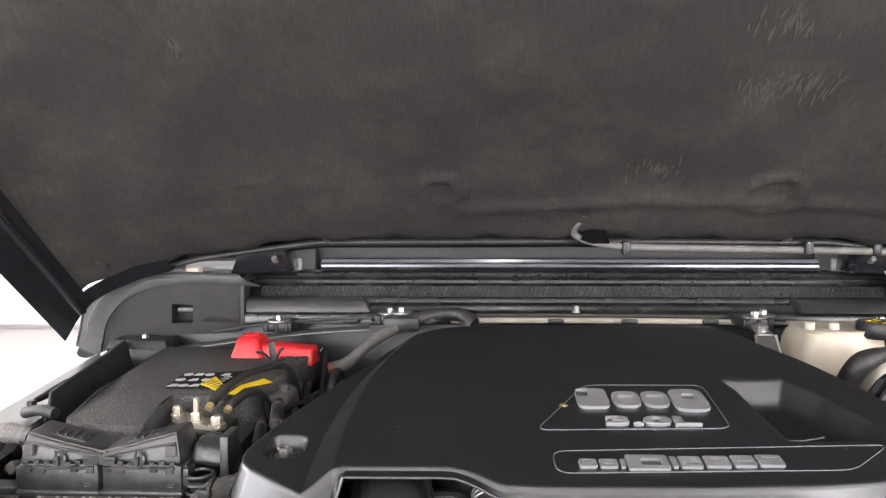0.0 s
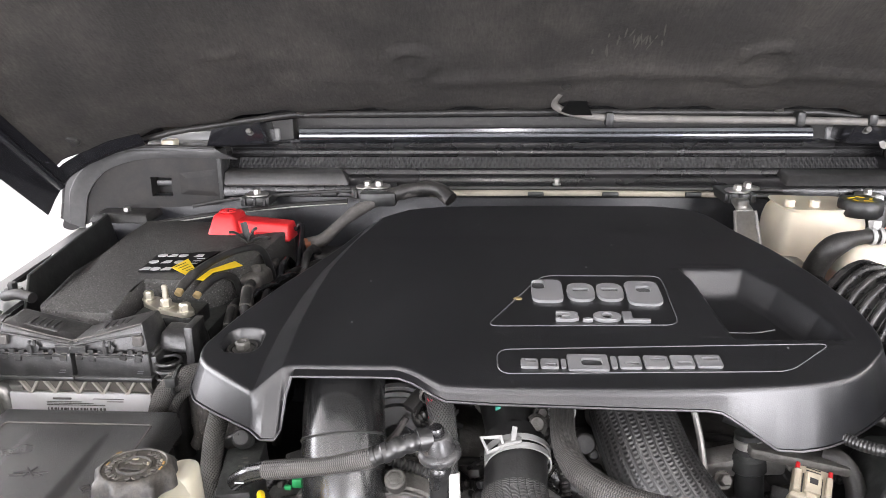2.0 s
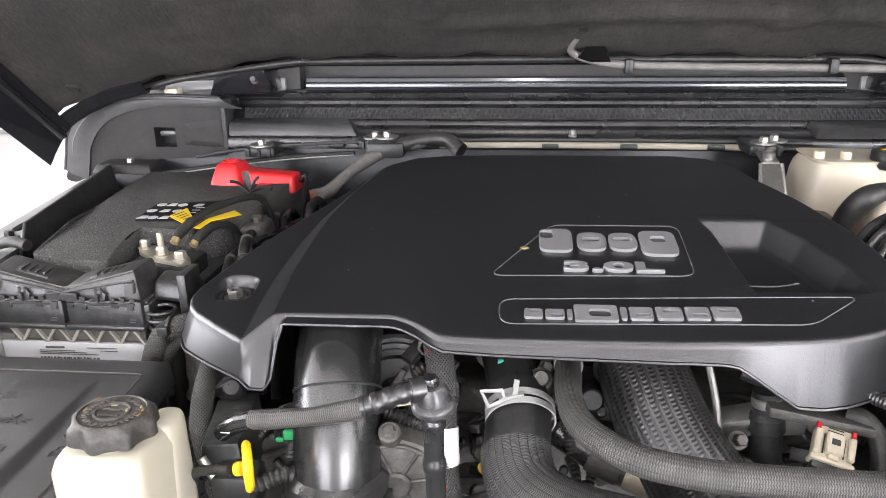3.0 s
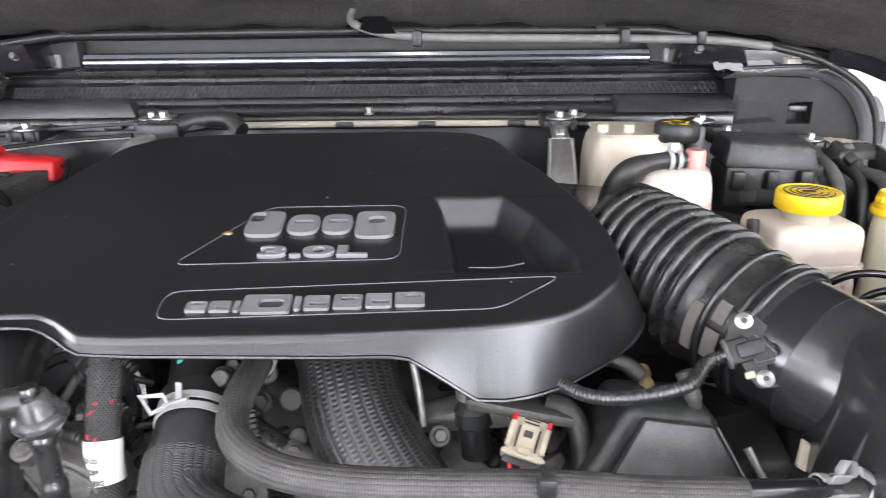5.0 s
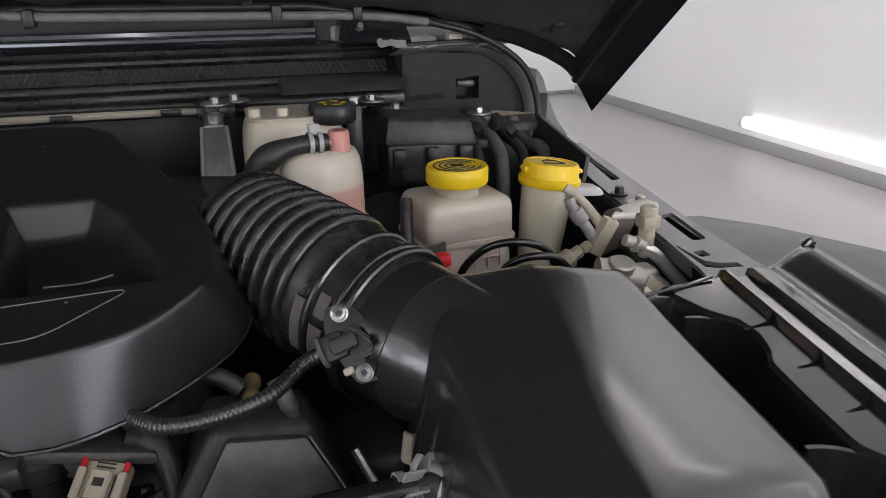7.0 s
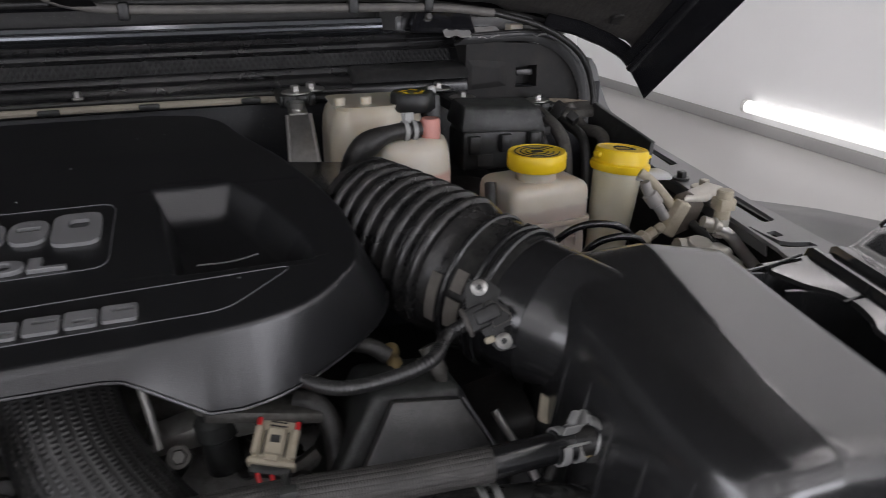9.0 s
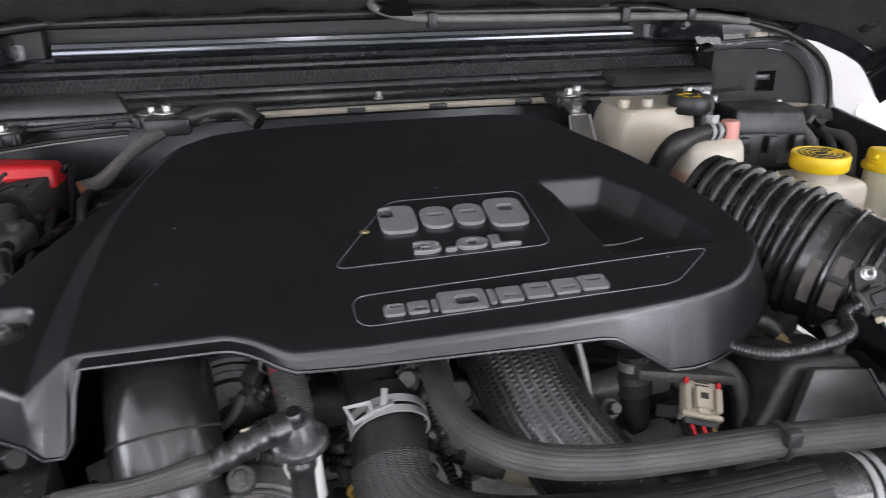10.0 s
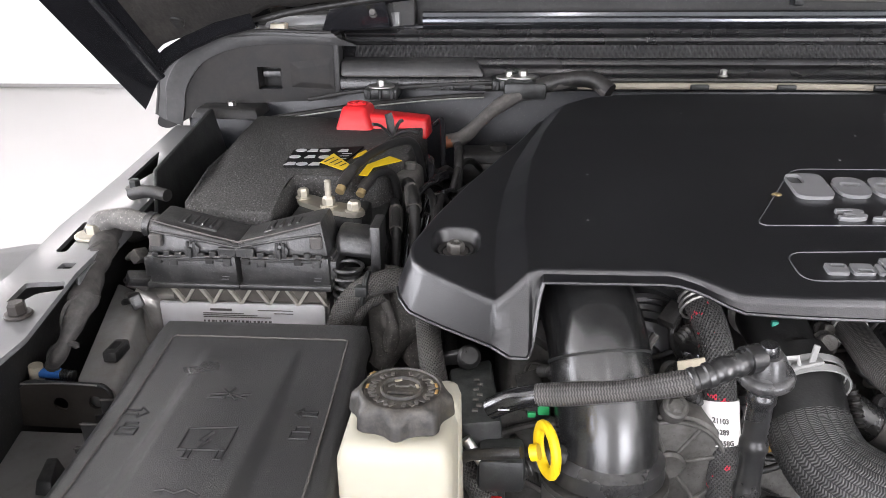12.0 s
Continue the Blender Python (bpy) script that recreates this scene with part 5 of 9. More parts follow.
bmesh.ops.subdivide_edges(bm, edges=[e for e in bm.edges if e.calc_length() > 0.03], cuts=3, use_grid_fill=True)
for v in bm.verts:
    v.co.z += 0.003 * noise.noise(v.co * 18) - 0.012 * max(0.0, min(1.0, (0.77 - v.co.y) / 0.06)) ** 2
part("felt_cover", bm, M_FELT, batt, "coarse black felt blanket, dusty")
lab = part("sticker", prism(rounded([(-0.496, 0.797), (-0.440, 0.804), (-0.428, 0.882), (-0.502, 0.864)], 0.002), 1.2005, 1.2018, 0.0003, 1), M_NEARBLACK, batt, "black warning sticker with pale symbols")
for y, xs_ in ((0.860, (-0.493, -0.480, -0.467, -0.447)), (0.834, (-0.493, -0.477, -0.462)), (0.807, (-0.491, -0.479, -0.466))):
    for k, x in enumerate(xs_):
        shape = [(-0.0055, -0.005), (0.0055, -0.004), (0.0045, 0.006), (-0.003, 0.006)] if (k + int(y * 1000)) % 2 else [(0.006 * math.cos(a), 0.0062 * math.sin(a)) for a in np.linspace(0, 5.5, 9)]
        part("symbol", prism([(x + px, y + py) for px, py in shape], 1.2017, 1.2023, 0, 1), M_CHECK, lab)
for k in range(3):
    part("print_line", prism([(-0.448 + k * 0.001, 0.828 + k * 0.010), (-0.438 + k * 0.001, 0.829 + k * 0.010), (-0.438 + k * 0.001, 0.8305 + k * 0.010), (-0.448 + k * 0.001, 0.8295 + k * 0.010)], 1.2017, 1.2022, 0, 1), M_CHECK, lab)
ylab = thing("tag_label", (-0.44, 0.83, 1.2), "bright yellow warning tag with fine print lying on the battery", "tag")
part("tag", prism([(-0.460, 0.807), (-0.4315, 0.780), (-0.428, 0.800), (-0.454, 0.8425)], 1.2033, 1.2039, 0.0001, 1), M_YELLOW, ylab)
part("tag", prism([(-0.413, 0.764), (-0.4043, 0.761), (-0.4036, 0.790), (-0.378, 0.816), (-0.393, 0.833), (-0.411, 0.800)], 1.2036, 1.2042, 0.0001, 1), M_YELLOW, ylab)
part("tag", prism([(-0.430, 0.8256), (-0.418, 0.849), (-0.4224, 0.860), (-0.4285, 0.8436)], 1.2025, 1.2035, 0.0002, 1), M_YELLOW, ylab)
for k in range(4):
    part("print_line", prism([(-0.4565 + k * 0.0062, 0.808 - k * 0.0045), (-0.4553 + k * 0.0062, 0.8072 - k * 0.0045), (-0.4497 + k * 0.0058, 0.8250 - k * 0.007), (-0.4507 + k * 0.0058, 0.8257 - k * 0.007)], 1.2039, 1.2042, 0, 1), M_INK, ylab)

red = thing("battery_terminal_cover", (-0.42, 0.97, 1.19), "bright red plastic cover over the battery's positive pole", "terminal cover")
part("shell", hexa([(-0.481, 0.967, 1.196), (-0.432, 0.964, 1.194), (-0.430, 1.022, 1.194), (-0.476, 1.022, 1.196)], [(-0.472, 0.980, 1.226), (-0.443, 0.976, 1.226), (-0.438, 1.014, 1.226), (-0.467, 1.016, 1.228)], 0.006, 3), M_RED, red)
part("arm", hexa([(-0.440, 0.972, 1.188), (-0.367, 0.983, 1.184), (-0.364, 1.022, 1.184), (-0.438, 1.022, 1.19)], [(-0.444, 0.981, 1.2165), (-0.369, 0.989, 1.2085), (-0.366, 1.016, 1.2095), (-0.440, 1.015, 1.217)], 0.004, 3), M_RED, red)
part("skirt", hexa([(-0.418, 0.960, 1.184), (-0.385, 0.962, 1.182), (-0.383, 0.985, 1.184), (-0.418, 0.985, 1.186)], [(-0.416, 0.966, 1.199), (-0.386, 0.970, 1.197), (-0.386, 0.985, 1.199), (-0.416, 0.985, 1.201)], 0.003, 2), M_RED, red)
part("rim", tube([Vector((-0.4555 + 0.011 * math.cos(a), 0.9955 + 0.011 * math.sin(a), 1.2268)) for a in np.linspace(0, 6.1, 20)], 0.0013, 6, 1, smooth=False, closed=True), M_RED, red)
for d in ((0.007, 0.0018), (0.0018, 0.007)):
    part("plus_sign", rbox(-0.4555 - d[0], -0.4555 + d[0], 0.9955 - d[1], 0.9955 + d[1], 1.2258, 1.2283, 0.0005, 1), M_RED, red)
part("dent", lathe([(0.006, 0), (0.005, 0.001), (0, 0.0012)], pose(-0.385, 1.003, 1.2085, 0, 3), 12), M_CHECK, red, "pale rubbed spot")

post = thing("battery_pole_clamp", (-0.44, 0.745, 1.17), "pale zinc battery pole clamp with studs and nuts", "battery clamp")
part("base_block", rbox(-0.470, -0.402, 0.716, 0.768, 1.12, 1.178, 0.004), M_BLACK, post)
part("plate", prism(rounded([(-0.475, 0.762), (-0.468, 0.746), (-0.44, 0.725), (-0.408, 0.712), (-0.400, 0.722), (-0.41, 0.737), (-0.435, 0.748), (-0.462, 0.768)], 0.004), 1.1785, 1.183, 0.001), M_ZINC, post, "pale coated metal plate")
for x, y, top_, r, bare in ((-0.466, 0.757, 1.1930, 0.0042, 0.004), (-0.4365, 0.7345, 1.2080, 0.0046, 0.016), (-0.4107, 0.722, 1.1945, 0.0047, 0.0)):
    part("washer", cyl((x, y, 1.1825), (0, 0, 1), r * 1.8, 0.002, 18, 0.0005), M_ZINC, post)
    part("nut", lathe([(0, 0), (r * 1.3, 0), (r * 1.3, 0.007), (r, 0.009), (0, 0.009)], pose(x, y, 1.1835, 0, 0, 20), 6), M_ZINC, post, angle=25)
    if bare:
        part("stud", lathe([(0, 0)] + [(r * (0.72 if k % 2 else 0.64), (top_ - 1.188) * k / 14) for k in range(14)] + [(r * 0.5, top_ - 1.188), (0, top_ - 1.188)], pose(x, y, 1.188), 12), M_ZINC, post, "bare threaded steel stud")

for pts, r in ((((-0.429, 0.748, 1.192), (-0.4265, 0.758, 1.199), (-0.42, 0.775, 1.207), (-0.405, 0.81, 1.214), (-0.385, 0.845, 1.216), (-0.37, 0.87, 1.205), (-0.362, 0.89, 1.15)), 0.0044),
               (((-0.4107, 0.752, 1.188), (-0.4075, 0.761, 1.194), (-0.402, 0.775, 1.199), (-0.391, 0.80, 1.197), (-0.384, 0.815, 1.175), (-0.382, 0.818, 1.10)), 0.0043)):
    cb = thing("battery_cable", pts[0], "thick black battery cable with a metal lug", "cable", "battery cables")
    part("cable", tube(pts[1:], r, 12, 8), M_HOSE, cb)
    part("boot", tube([(Vector(pts[0]) + Vector(pts[1])) * 0.5] + list(pts[1:3]), lambda d, f, r=r: r * 1.3, 14, 6), M_RUBBER, cb, "grey-black shrink sleeve")
    part("lug", tube([pts[0], (Vector(pts[0]) * 0.4 + Vector(pts[1]) * 0.6)], r * 1.0, 14, 4), M_BRASS, cb, "yellowed metal cable lug")

# control unit with its two plugs
ecu = thing("engine_control_unit", (-0.51, 0.68, 1.0), "silver aluminium engine control unit with two black plugs", "control unit")
part("body", hexa([(-0.602, 0.662, 1.02), (-0.425, 0.662, 1.02), (-0.425, 0.72, 1.02), (-0.602, 0.72, 1.02)], [(-0.596, 0.668, 1.121), (-0.425, 0.668, 1.121), (-0.425, 0.72, 1.121), (-0.596, 0.72, 1.121)], 0.004), M_ALU, ecu, "cast aluminium body")
part("face_plate", rbox(-0.575, -0.428, 0.6575, 0.6625, 1.05, 1.1185, 0.002), M_PLATE, ecu, "pale grey front plate")
fr = part("fin_frame", rbox(-0.562, -0.426, 0.660, 0.69, 1.1195, 1.139, 0.0015), M_DUSTY, ecu, "dark finned gap")
for k in range(11):
    x = -0.557 + k * 0.0125
    d = 0.006 if k % 2 else -0.006
    part("fin", hexa([(x - d - 0.0014, 0.656, 1.119), (x - d + 0.0014, 0.656, 1.119), (x - d + 0.0014, 0.664, 1.119), (x - d - 0.0014, 0.664, 1.119)], [(x + d - 0.0014, 0.656, 1.1375), (x + d + 0.0014, 0.656, 1.1375), (x + d + 0.0014, 0.664, 1.1375), (x + d - 0.0014, 0.664, 1.1375)], 0), M_ACALU, fr)
part("maker_bar", rbox(-0.529, -0.510, 0.6565, 0.6575, 1.1120, 1.1138, 0), M_TAPE, ecu, "dark printed bar")
for k in range(3):
    part("print_line", rbox(-0.536, -0.500 + 0.012 * k, 0.6565, 0.6575, 1.1092 - k * 0.0018, 1.1096 - k * 0.0018, 0), M_TAPE, ecu)
for k in range(18):
    x = -0.536 + k * 0.0034
    part("code_bar", rbox(x, x + (0.0009, 0.0016, 0.0022)[k * 7 % 3], 0.6565, 0.6575, 1.0990, 1.1025, 0), M_TAPE, ecu)
for k in range(2):
    part("print_line", rbox(-0.487 + 0.014 * k, -0.456, 0.6565, 0.6575, 1.1128 - k * 0.0028, 1.1132 - k * 0.0028, 0), M_TAPE, ecu)
part("mount_ear", tube([(-0.600, 0.664, 1.122), (-0.586, 0.668, 1.112), (-0.582, 0.67, 1.09)], lambda d, f: 0.009, 10, 4), M_ALU, ecu)
part("ear_bolt", cyl((-0.598, 0.650, 1.122), (0, 1, 0), 0.006, 0.01, 6), M_STEEL, ecu)
for s, xa, xb in ((-1, -0.574, -0.4975), (1, -0.4945, -0.419)):
    cn = thing("ecu_plug", ((xa + xb) / 2, 0.67, 1.13), "large black multi-pin plug with a locking lever", "plug", "control unit plugs")
    part("shell", rbox(xa, xb, 0.648, 0.70, 1.132, 1.163, 0.003), M_PLUG, cn, "matt black plug shell")
    part("lip", rbox(xa - 0.002, xb + 0.001, 0.6455, 0.702, 1.129, 1.135, 0.0015), M_PLUG, cn)
    mid = xb if s < 0 else xa
    far = xa if s < 0 else xb
    lever = part("lever", hexa([(far, 0.649, 1.163), (mid, 0.649, 1.165), (mid, 0.70, 1.165), (far, 0.70, 1.163)], [(far - s * 0.006, 0.655, 1.195 if s < 0 else 1.198), (mid - s * 0.006, 0.654, 1.173), (mid - s * 0.006, 0.695, 1.175), (far - s * 0.006, 0.695, 1.197)], 0.004, 2), M_PLUG, cn, "black locking lever")
    c = (xa + xb) / 2 - s * 0.002
    part("gear", lathe([(0.0065, 0), (0.0065, 0.0015), (0.005, 0.002), (0, 0.0015)], frame_to((c, 0.6485, 1.169), (0, -1, 0.1)), 18, wobble=lambda a, z: 1 + 0.1 * (math.sin(a * 9) > 0)), M_PLUG, lever)
    part("slot", rbox(c - 0.0012, c + 0.0012, 0.643, 0.646, 1.163, 1.173, 0.0004, 1), M_INK, lever)
    part("rib", rbox(xa + 0.006, xb - 0.006, 0.6465, 0.649, 1.158, 1.161, 0.0008, 1), M_PLUG, cn)
    for q in range(7):
        part("tooth", rbox(xa + 0.006 + q * 0.0098, xa + 0.0115 + q * 0.0098, 0.6462, 0.6495, 1.1625, 1.1665 + 0.0015 * (q % 2), 0.0006, 1), M_PLUG, cn)
    part("side_clip", rbox(far - 0.005, far + 0.005, 0.652, 0.69, 1.138, 1.158, 0.0015), M_PLUG, cn)
    part("lever_ridge", tube([(far - s * 0.006, 0.651, 1.186), (c, 0.6495, 1.180), (mid - s * 0.008, 0.6495, 1.170)], 0.0012, 6, 3), M_PLUG, lever)
    part("lever_window", rbox(far - s * 0.010 - 0.005, far - s * 0.010 + 0.005, 0.6475, 0.6525, 1.172, 1.184, 0.001, 1), M_TAPE, lever)
    part("catch", rbox(c - 0.03 * s - 0.008, c - 0.03 * s + 0.008, 0.6465, 0.65, 1.163, 1.172, 0.001, 1), M_PLUG, cn)
    part("worn_edge", tube([(xa + 0.003, 0.6472, 1.1630), (c, 0.6472, 1.1634), (xb - 0.003, 0.6472, 1.1630)], 0.0008, 6, 2), M_TAPE, cn, "pale worn edge")
    part("worn_edge", tube([(far - s * 0.006, 0.6545, 1.1965), (c, 0.6535, 1.186), (mid - s * 0.006, 0.6535, 1.1745)], 0.0009, 6, 3), M_TAPE, lever, "pale worn edge")
    part("thumb_tab", hexa([(c - 0.018, 0.662, 1.181), (c + 0.018, 0.662, 1.181), (c + 0.018, 0.684, 1.183), (c - 0.018, 0.684, 1.183)], [(c - 0.016, 0.664, 1.187 - s * 0.0036), (c + 0.016, 0.664, 1.187 + s * 0.0036), (c + 0.016, 0.682, 1.189 + s * 0.0036), (c - 0.016, 0.682, 1.189 - s * 0.0036)], 0.0012), M_PLUG, lever, "raised thumb tab")
    for k in range(4):
        part("grip_rib", rbox(c - 0.012 + k * 0.0075, c - 0.0095 + k * 0.0075, 0.665, 0.681, 1.1865 + s * (k - 1.5) * 0.0017, 1.1895 + s * (k - 1.5) * 0.0017, 0.0006, 1), M_PLUG, lever)
    part("slot", rbox(c - 0.004, c - 0.0015, 0.6462, 0.6488, 1.168, 1.178, 0.0004, 1), M_INK, cn)
    part("slot", rbox(c + 0.0015, c + 0.004, 0.6462, 0.6488, 1.168, 1.178, 0.0004, 1), M_INK, cn)
    for k, dx in enumerate((-0.030, -0.017, 0.014, 0.029)):
        part("notch", rbox(c + dx - 0.0035, c + dx + 0.0035, 0.6462, 0.649, 1.1555 - 0.002 * (k % 2), 1.1615, 0.0006, 1), (M_DARK, M_PLUG)[k % 2], cn)
    part("side_rib", rbox(far - 0.002, far + 0.002, 0.655, 0.695, 1.134, 1.162, 0.001, 1), M_PLUG, cn)
    part("print_mark", rbox(xb - 0.014, xb - 0.008, 0.6476, 0.6482, 1.139, 1.1398, 0), M_LINE, cn)
    part("print_mark", rbox(xb - 0.013, xb - 0.007, 0.6476, 0.6482, 1.1418, 1.1425, 0), M_LINE, cn)
    for o in cn.children_recursive:
        o.data.transform(Matrix.Translation((0, 0, 1.140)) @ Matrix.Diagonal((1, 1, 0.873, 1)) @ Matrix.Translation((0, 0, -1.132)))
# harness leaving the plugs
hl = thing("plug_harness", (-0.62, 0.69, 1.18), "grey taped wiring loom bending off the plug", "wiring loom")
part("loom", tube([(-0.572, 0.68, 1.180), (-0.595, 0.683, 1.184), (-0.617, 0.686, 1.185), (-0.630, 0.686, 1.180), (-0.635, 0.684, 1.172)], lambda d, f: 0.0095 + 0.0008 * math.sin(d * 240), 16, 8), M_LOOM, hl)
part("ring", tube([(-0.578, 0.68, 1.1815), (-0.584, 0.681, 1.1825)], 0.0112, 14, 1), M_PLUG, hl)
part("end_bead", tube([frame_to((-0.635, 0.684, 1.172), (-0.5, -0.2, -0.85)) @ Vector((0.0088 * math.cos(a), 0.0088 * math.sin(a), 0)) for a in np.linspace(0, 6.0, 18)], 0.0018, 6, 1, closed=True), M_TAPE, hl)
tl = thing("taped_harness", (-0.60, 0.6, 1.15), "twisted grey cloth-taped wiring harness", "wiring loom")
path = [(-0.637, 0.745, 1.162), (-0.629, 0.705, 1.170), (-0.621, 0.664, 1.164), (-0.610, 0.622, 1.155), (-0.6055, 0.592, 1.143), (-0.6085, 0.575, 1.128), (-0.618, 0.571, 1.112), (-0.630, 0.580, 1.100)]
part("core", tube(path, lambda d, f: (0.0104 + 0.0013 * math.sin(d * 95) + 0.0008 * math.sin(d * 260)) * (1 - 0.55 * smooth_step(0.6, 1.0, f)), 14, 10), M_WRAP, tl)
sp = spline(path, 10)
part("wrap", tube([p + Vector((math.cos(i * 0.36), 0, math.sin(i * 0.36))) * 0.0098 * (1 - 0.6 * smooth_step(0.6, 1.0, i / len(sp))) for i, p in enumerate(sp)], 0.0024, 6, 3), M_WRAP, tl, "spiral of cloth tape")
for a, c in (((-0.645, 0.775, 1.178), (-0.60, 0.757, 1.183)), ((-0.628, 0.73, 1.15), (-0.60, 0.72, 1.165))):
    w = thing("rubber_hose", a, "short dusty black rubber hose", "hose", "short hoses")
    part("hose", tube([a, ((a[0] + c[0]) / 2, (a[1] + c[1]) / 2, a[2] + 0.006), c], 0.0062, 10, 6), M_DARK, w)

# loom on the inner side of the plugs, braided
bl = thing("braided_loom", (-0.39, 0.64, 1.12), "grey braided wiring loom tied beside the control unit", "wiring loom")
part("loom", tube([(-0.418, 0.645, 1.07), (-0.416, 0.643, 1.10), (-0.405, 0.64, 1.128), (-0.388, 0.638, 1.146), (-0.365, 0.642, 1.152), (-0.345, 0.65, 1.150), (-0.32, 0.66, 1.15)], 0.0098, 14, 8), M_BRAID, bl)
part("loom", tube([(-0.408, 0.65, 1.07), (-0.406, 0.648, 1.10), (-0.395, 0.648, 1.125), (-0.375, 0.65, 1.138)], 0.0085, 14, 8), M_BRAID, bl)
part("cable_tie", tube([Vector((-0.388 + 0.0025 * math.sin(a), 0.638 + 0.0128 * math.cos(a), 1.146 + 0.0128 * math.sin(a))) for a in np.linspace(0, 6.2, 20)], 0.0022, 6, 1, closed=True), M_BLACK, bl, "black cable tie")
part("tie_lock", rbox(-0.394, -0.384, 0.622, 0.630, 1.145, 1.154, 0.001), M_BLACK, bl)
for k, (x, y, z) in enumerate(((-0.594, 0.668, 1.132), (-0.588, 0.655, 1.142), (-0.602, 0.690, 1.148), (-0.585, 0.640, 1.128))):
    w = thing("cable_clip", (x, y, z), "grimy grey plastic cable clip beside the plug", "clip", "grimy clips")
    part("clip", rbox(-0.009, 0.009, -0.006, 0.006, -0.005, 0.005, 0.002, 2, pose(x, y, z, 25 * k, 15, 40 * k)), (M_TAPE, M_PLUG)[k % 2], w)
    part("tail", tube([(x, y, z), (x - 0.010, y + 0.002, z - 0.002), (x - 0.018, y + 0.012, z - 0.008)], 0.0028, 8, 5), (M_TAPE, M_RUBBER)[k % 2], w)
ins = thing("torn_insulation", (-0.355, 0.66, 1.06), "torn dusty grey insulation sheet hanging by the engine cover", "insulation")
part("sheet", thick(ribbon([[(-0.392 + 0.052 * u + 0.006 * math.sin(9 * w_ + 2 * u), 0.672 - 0.016 * w_ + 0.010 * noise.noise(Vector((u * 3.1, w_ * 4.3, 1))) + 0.006 * math.sin(7 * u + 3 * w_), 1.150 - 0.085 * w_ + 0.008 * noise.noise(Vector((u * 4, w_ * 2, 5)))) for u in np.linspace(0, 1, 16)] for w_ in np.linspace(0, 1, 22)]), 0.003), M_INSUL, ins, angle=70)
part("fold", tube([(-0.390, 0.664, 1.146), (-0.376, 0.655, 1.128), (-0.369, 0.651, 1.106), (-0.372, 0.650, 1.082)], lambda d, f: 0.0055 + 0.0018 * math.sin(d * 130), 12, 9), M_INSUL, ins, "rolled torn edge")
tr = thing("wire_duct", (-0.39, 0.68, 1.16), "black plastic wire duct behind the plug", "wire duct")
part("channel", hexa([(-0.42, 0.668, 1.160), (-0.375, 0.668, 1.156), (-0.375, 0.70, 1.156), (-0.42, 0.70, 1.160)], [(-0.418, 0.672, 1.180), (-0.379, 0.676, 1.174), (-0.379, 0.70, 1.179), (-0.418, 0.70, 1.183)], 0.006, 3), M_PLUG, tr)
part("strap", rbox(-0.386, -0.377, 0.656, 0.69, 1.140, 1.192, 0.002), M_PLUG, tr, "black strap")
part("pipe", tube([(-0.405, 0.66, 1.15), (-0.402, 0.66, 1.11), (-0.40, 0.66, 1.05)], 0.011, 14, 4), M_DARK, tr)
for k in range(5):
    part("pipe_rib", tube([Vector((-0.406 + 0.0125 * math.cos(a), 0.66 + 0.0125 * math.sin(a), 1.155 - k * 0.008)) for a in np.linspace(0, 5.9, 14)], 0.0018, 6, 1, closed=True), M_PLUG, tr)
# cables and blocks between battery and cover
rnd = random.Random(31)
for k in range(15):
    x, y = -0.374 + 0.052 * rnd.random(), 0.70 + 0.17 * rnd.random()
    zt, r = rnd.uniform(1.15, 1.188), rnd.uniform(0.0032, 0.0058)
    lean = rnd.uniform(-0.012, 0.02)
    pts = [(x, y, 1.03), (x - 0.004, y + 0.012, 1.10), (x + lean * 0.5, y + 0.03, zt - 0.012), (x + lean, y + 0.06, zt), (x + lean * 2, y + 0.11, zt - 0.012), (x + lean * 3 + 0.01, y + 0.16, zt - 0.06)]
    w = thing("rubber_cable", pts[0], "thin dusty black cable between battery and engine cover", "cable", "side cables")
    part("cable", tube(pts, lambda d, f, r=r: r * (1 + 0.06 * math.sin(d * 300)), 10, 8), (M_DARK, M_PAINTBLK, M_DARK, M_RUBBER)[k % 4], w)
    if k % 3 == 0:
        part("tape_wrap", tube([pts[2], pts[3]], r * 1.35, 10, 5), M_TAPE, w, "grey cloth tape")
for pts, r, m_ in ((((-0.32, 0.80, 1.13), (-0.30, 0.81, 1.155), (-0.27, 0.815, 1.16)), 0.007, M_SATIN), (((-0.345, 0.93, 1.16), (-0.35, 0.99, 1.205), (-0.362, 1.0, 1.2)), 0.0035, M_PAINTBLK), (((-0.30, 0.90, 1.12), (-0.27, 0.93, 1.16), (-0.22, 0.95, 1.17)), 0.008, M_DARK), (((-0.33, 0.86, 1.15), (-0.29, 0.88, 1.17), (-0.25, 0.9, 1.175)), 0.0045, M_RUBBER)):
    w = thing("rubber_hose", pts[0], "dusty black hose between battery and engine cover", "hose", "side hoses")
    part("hose", tube(pts, r, 12, 9), m_, w)
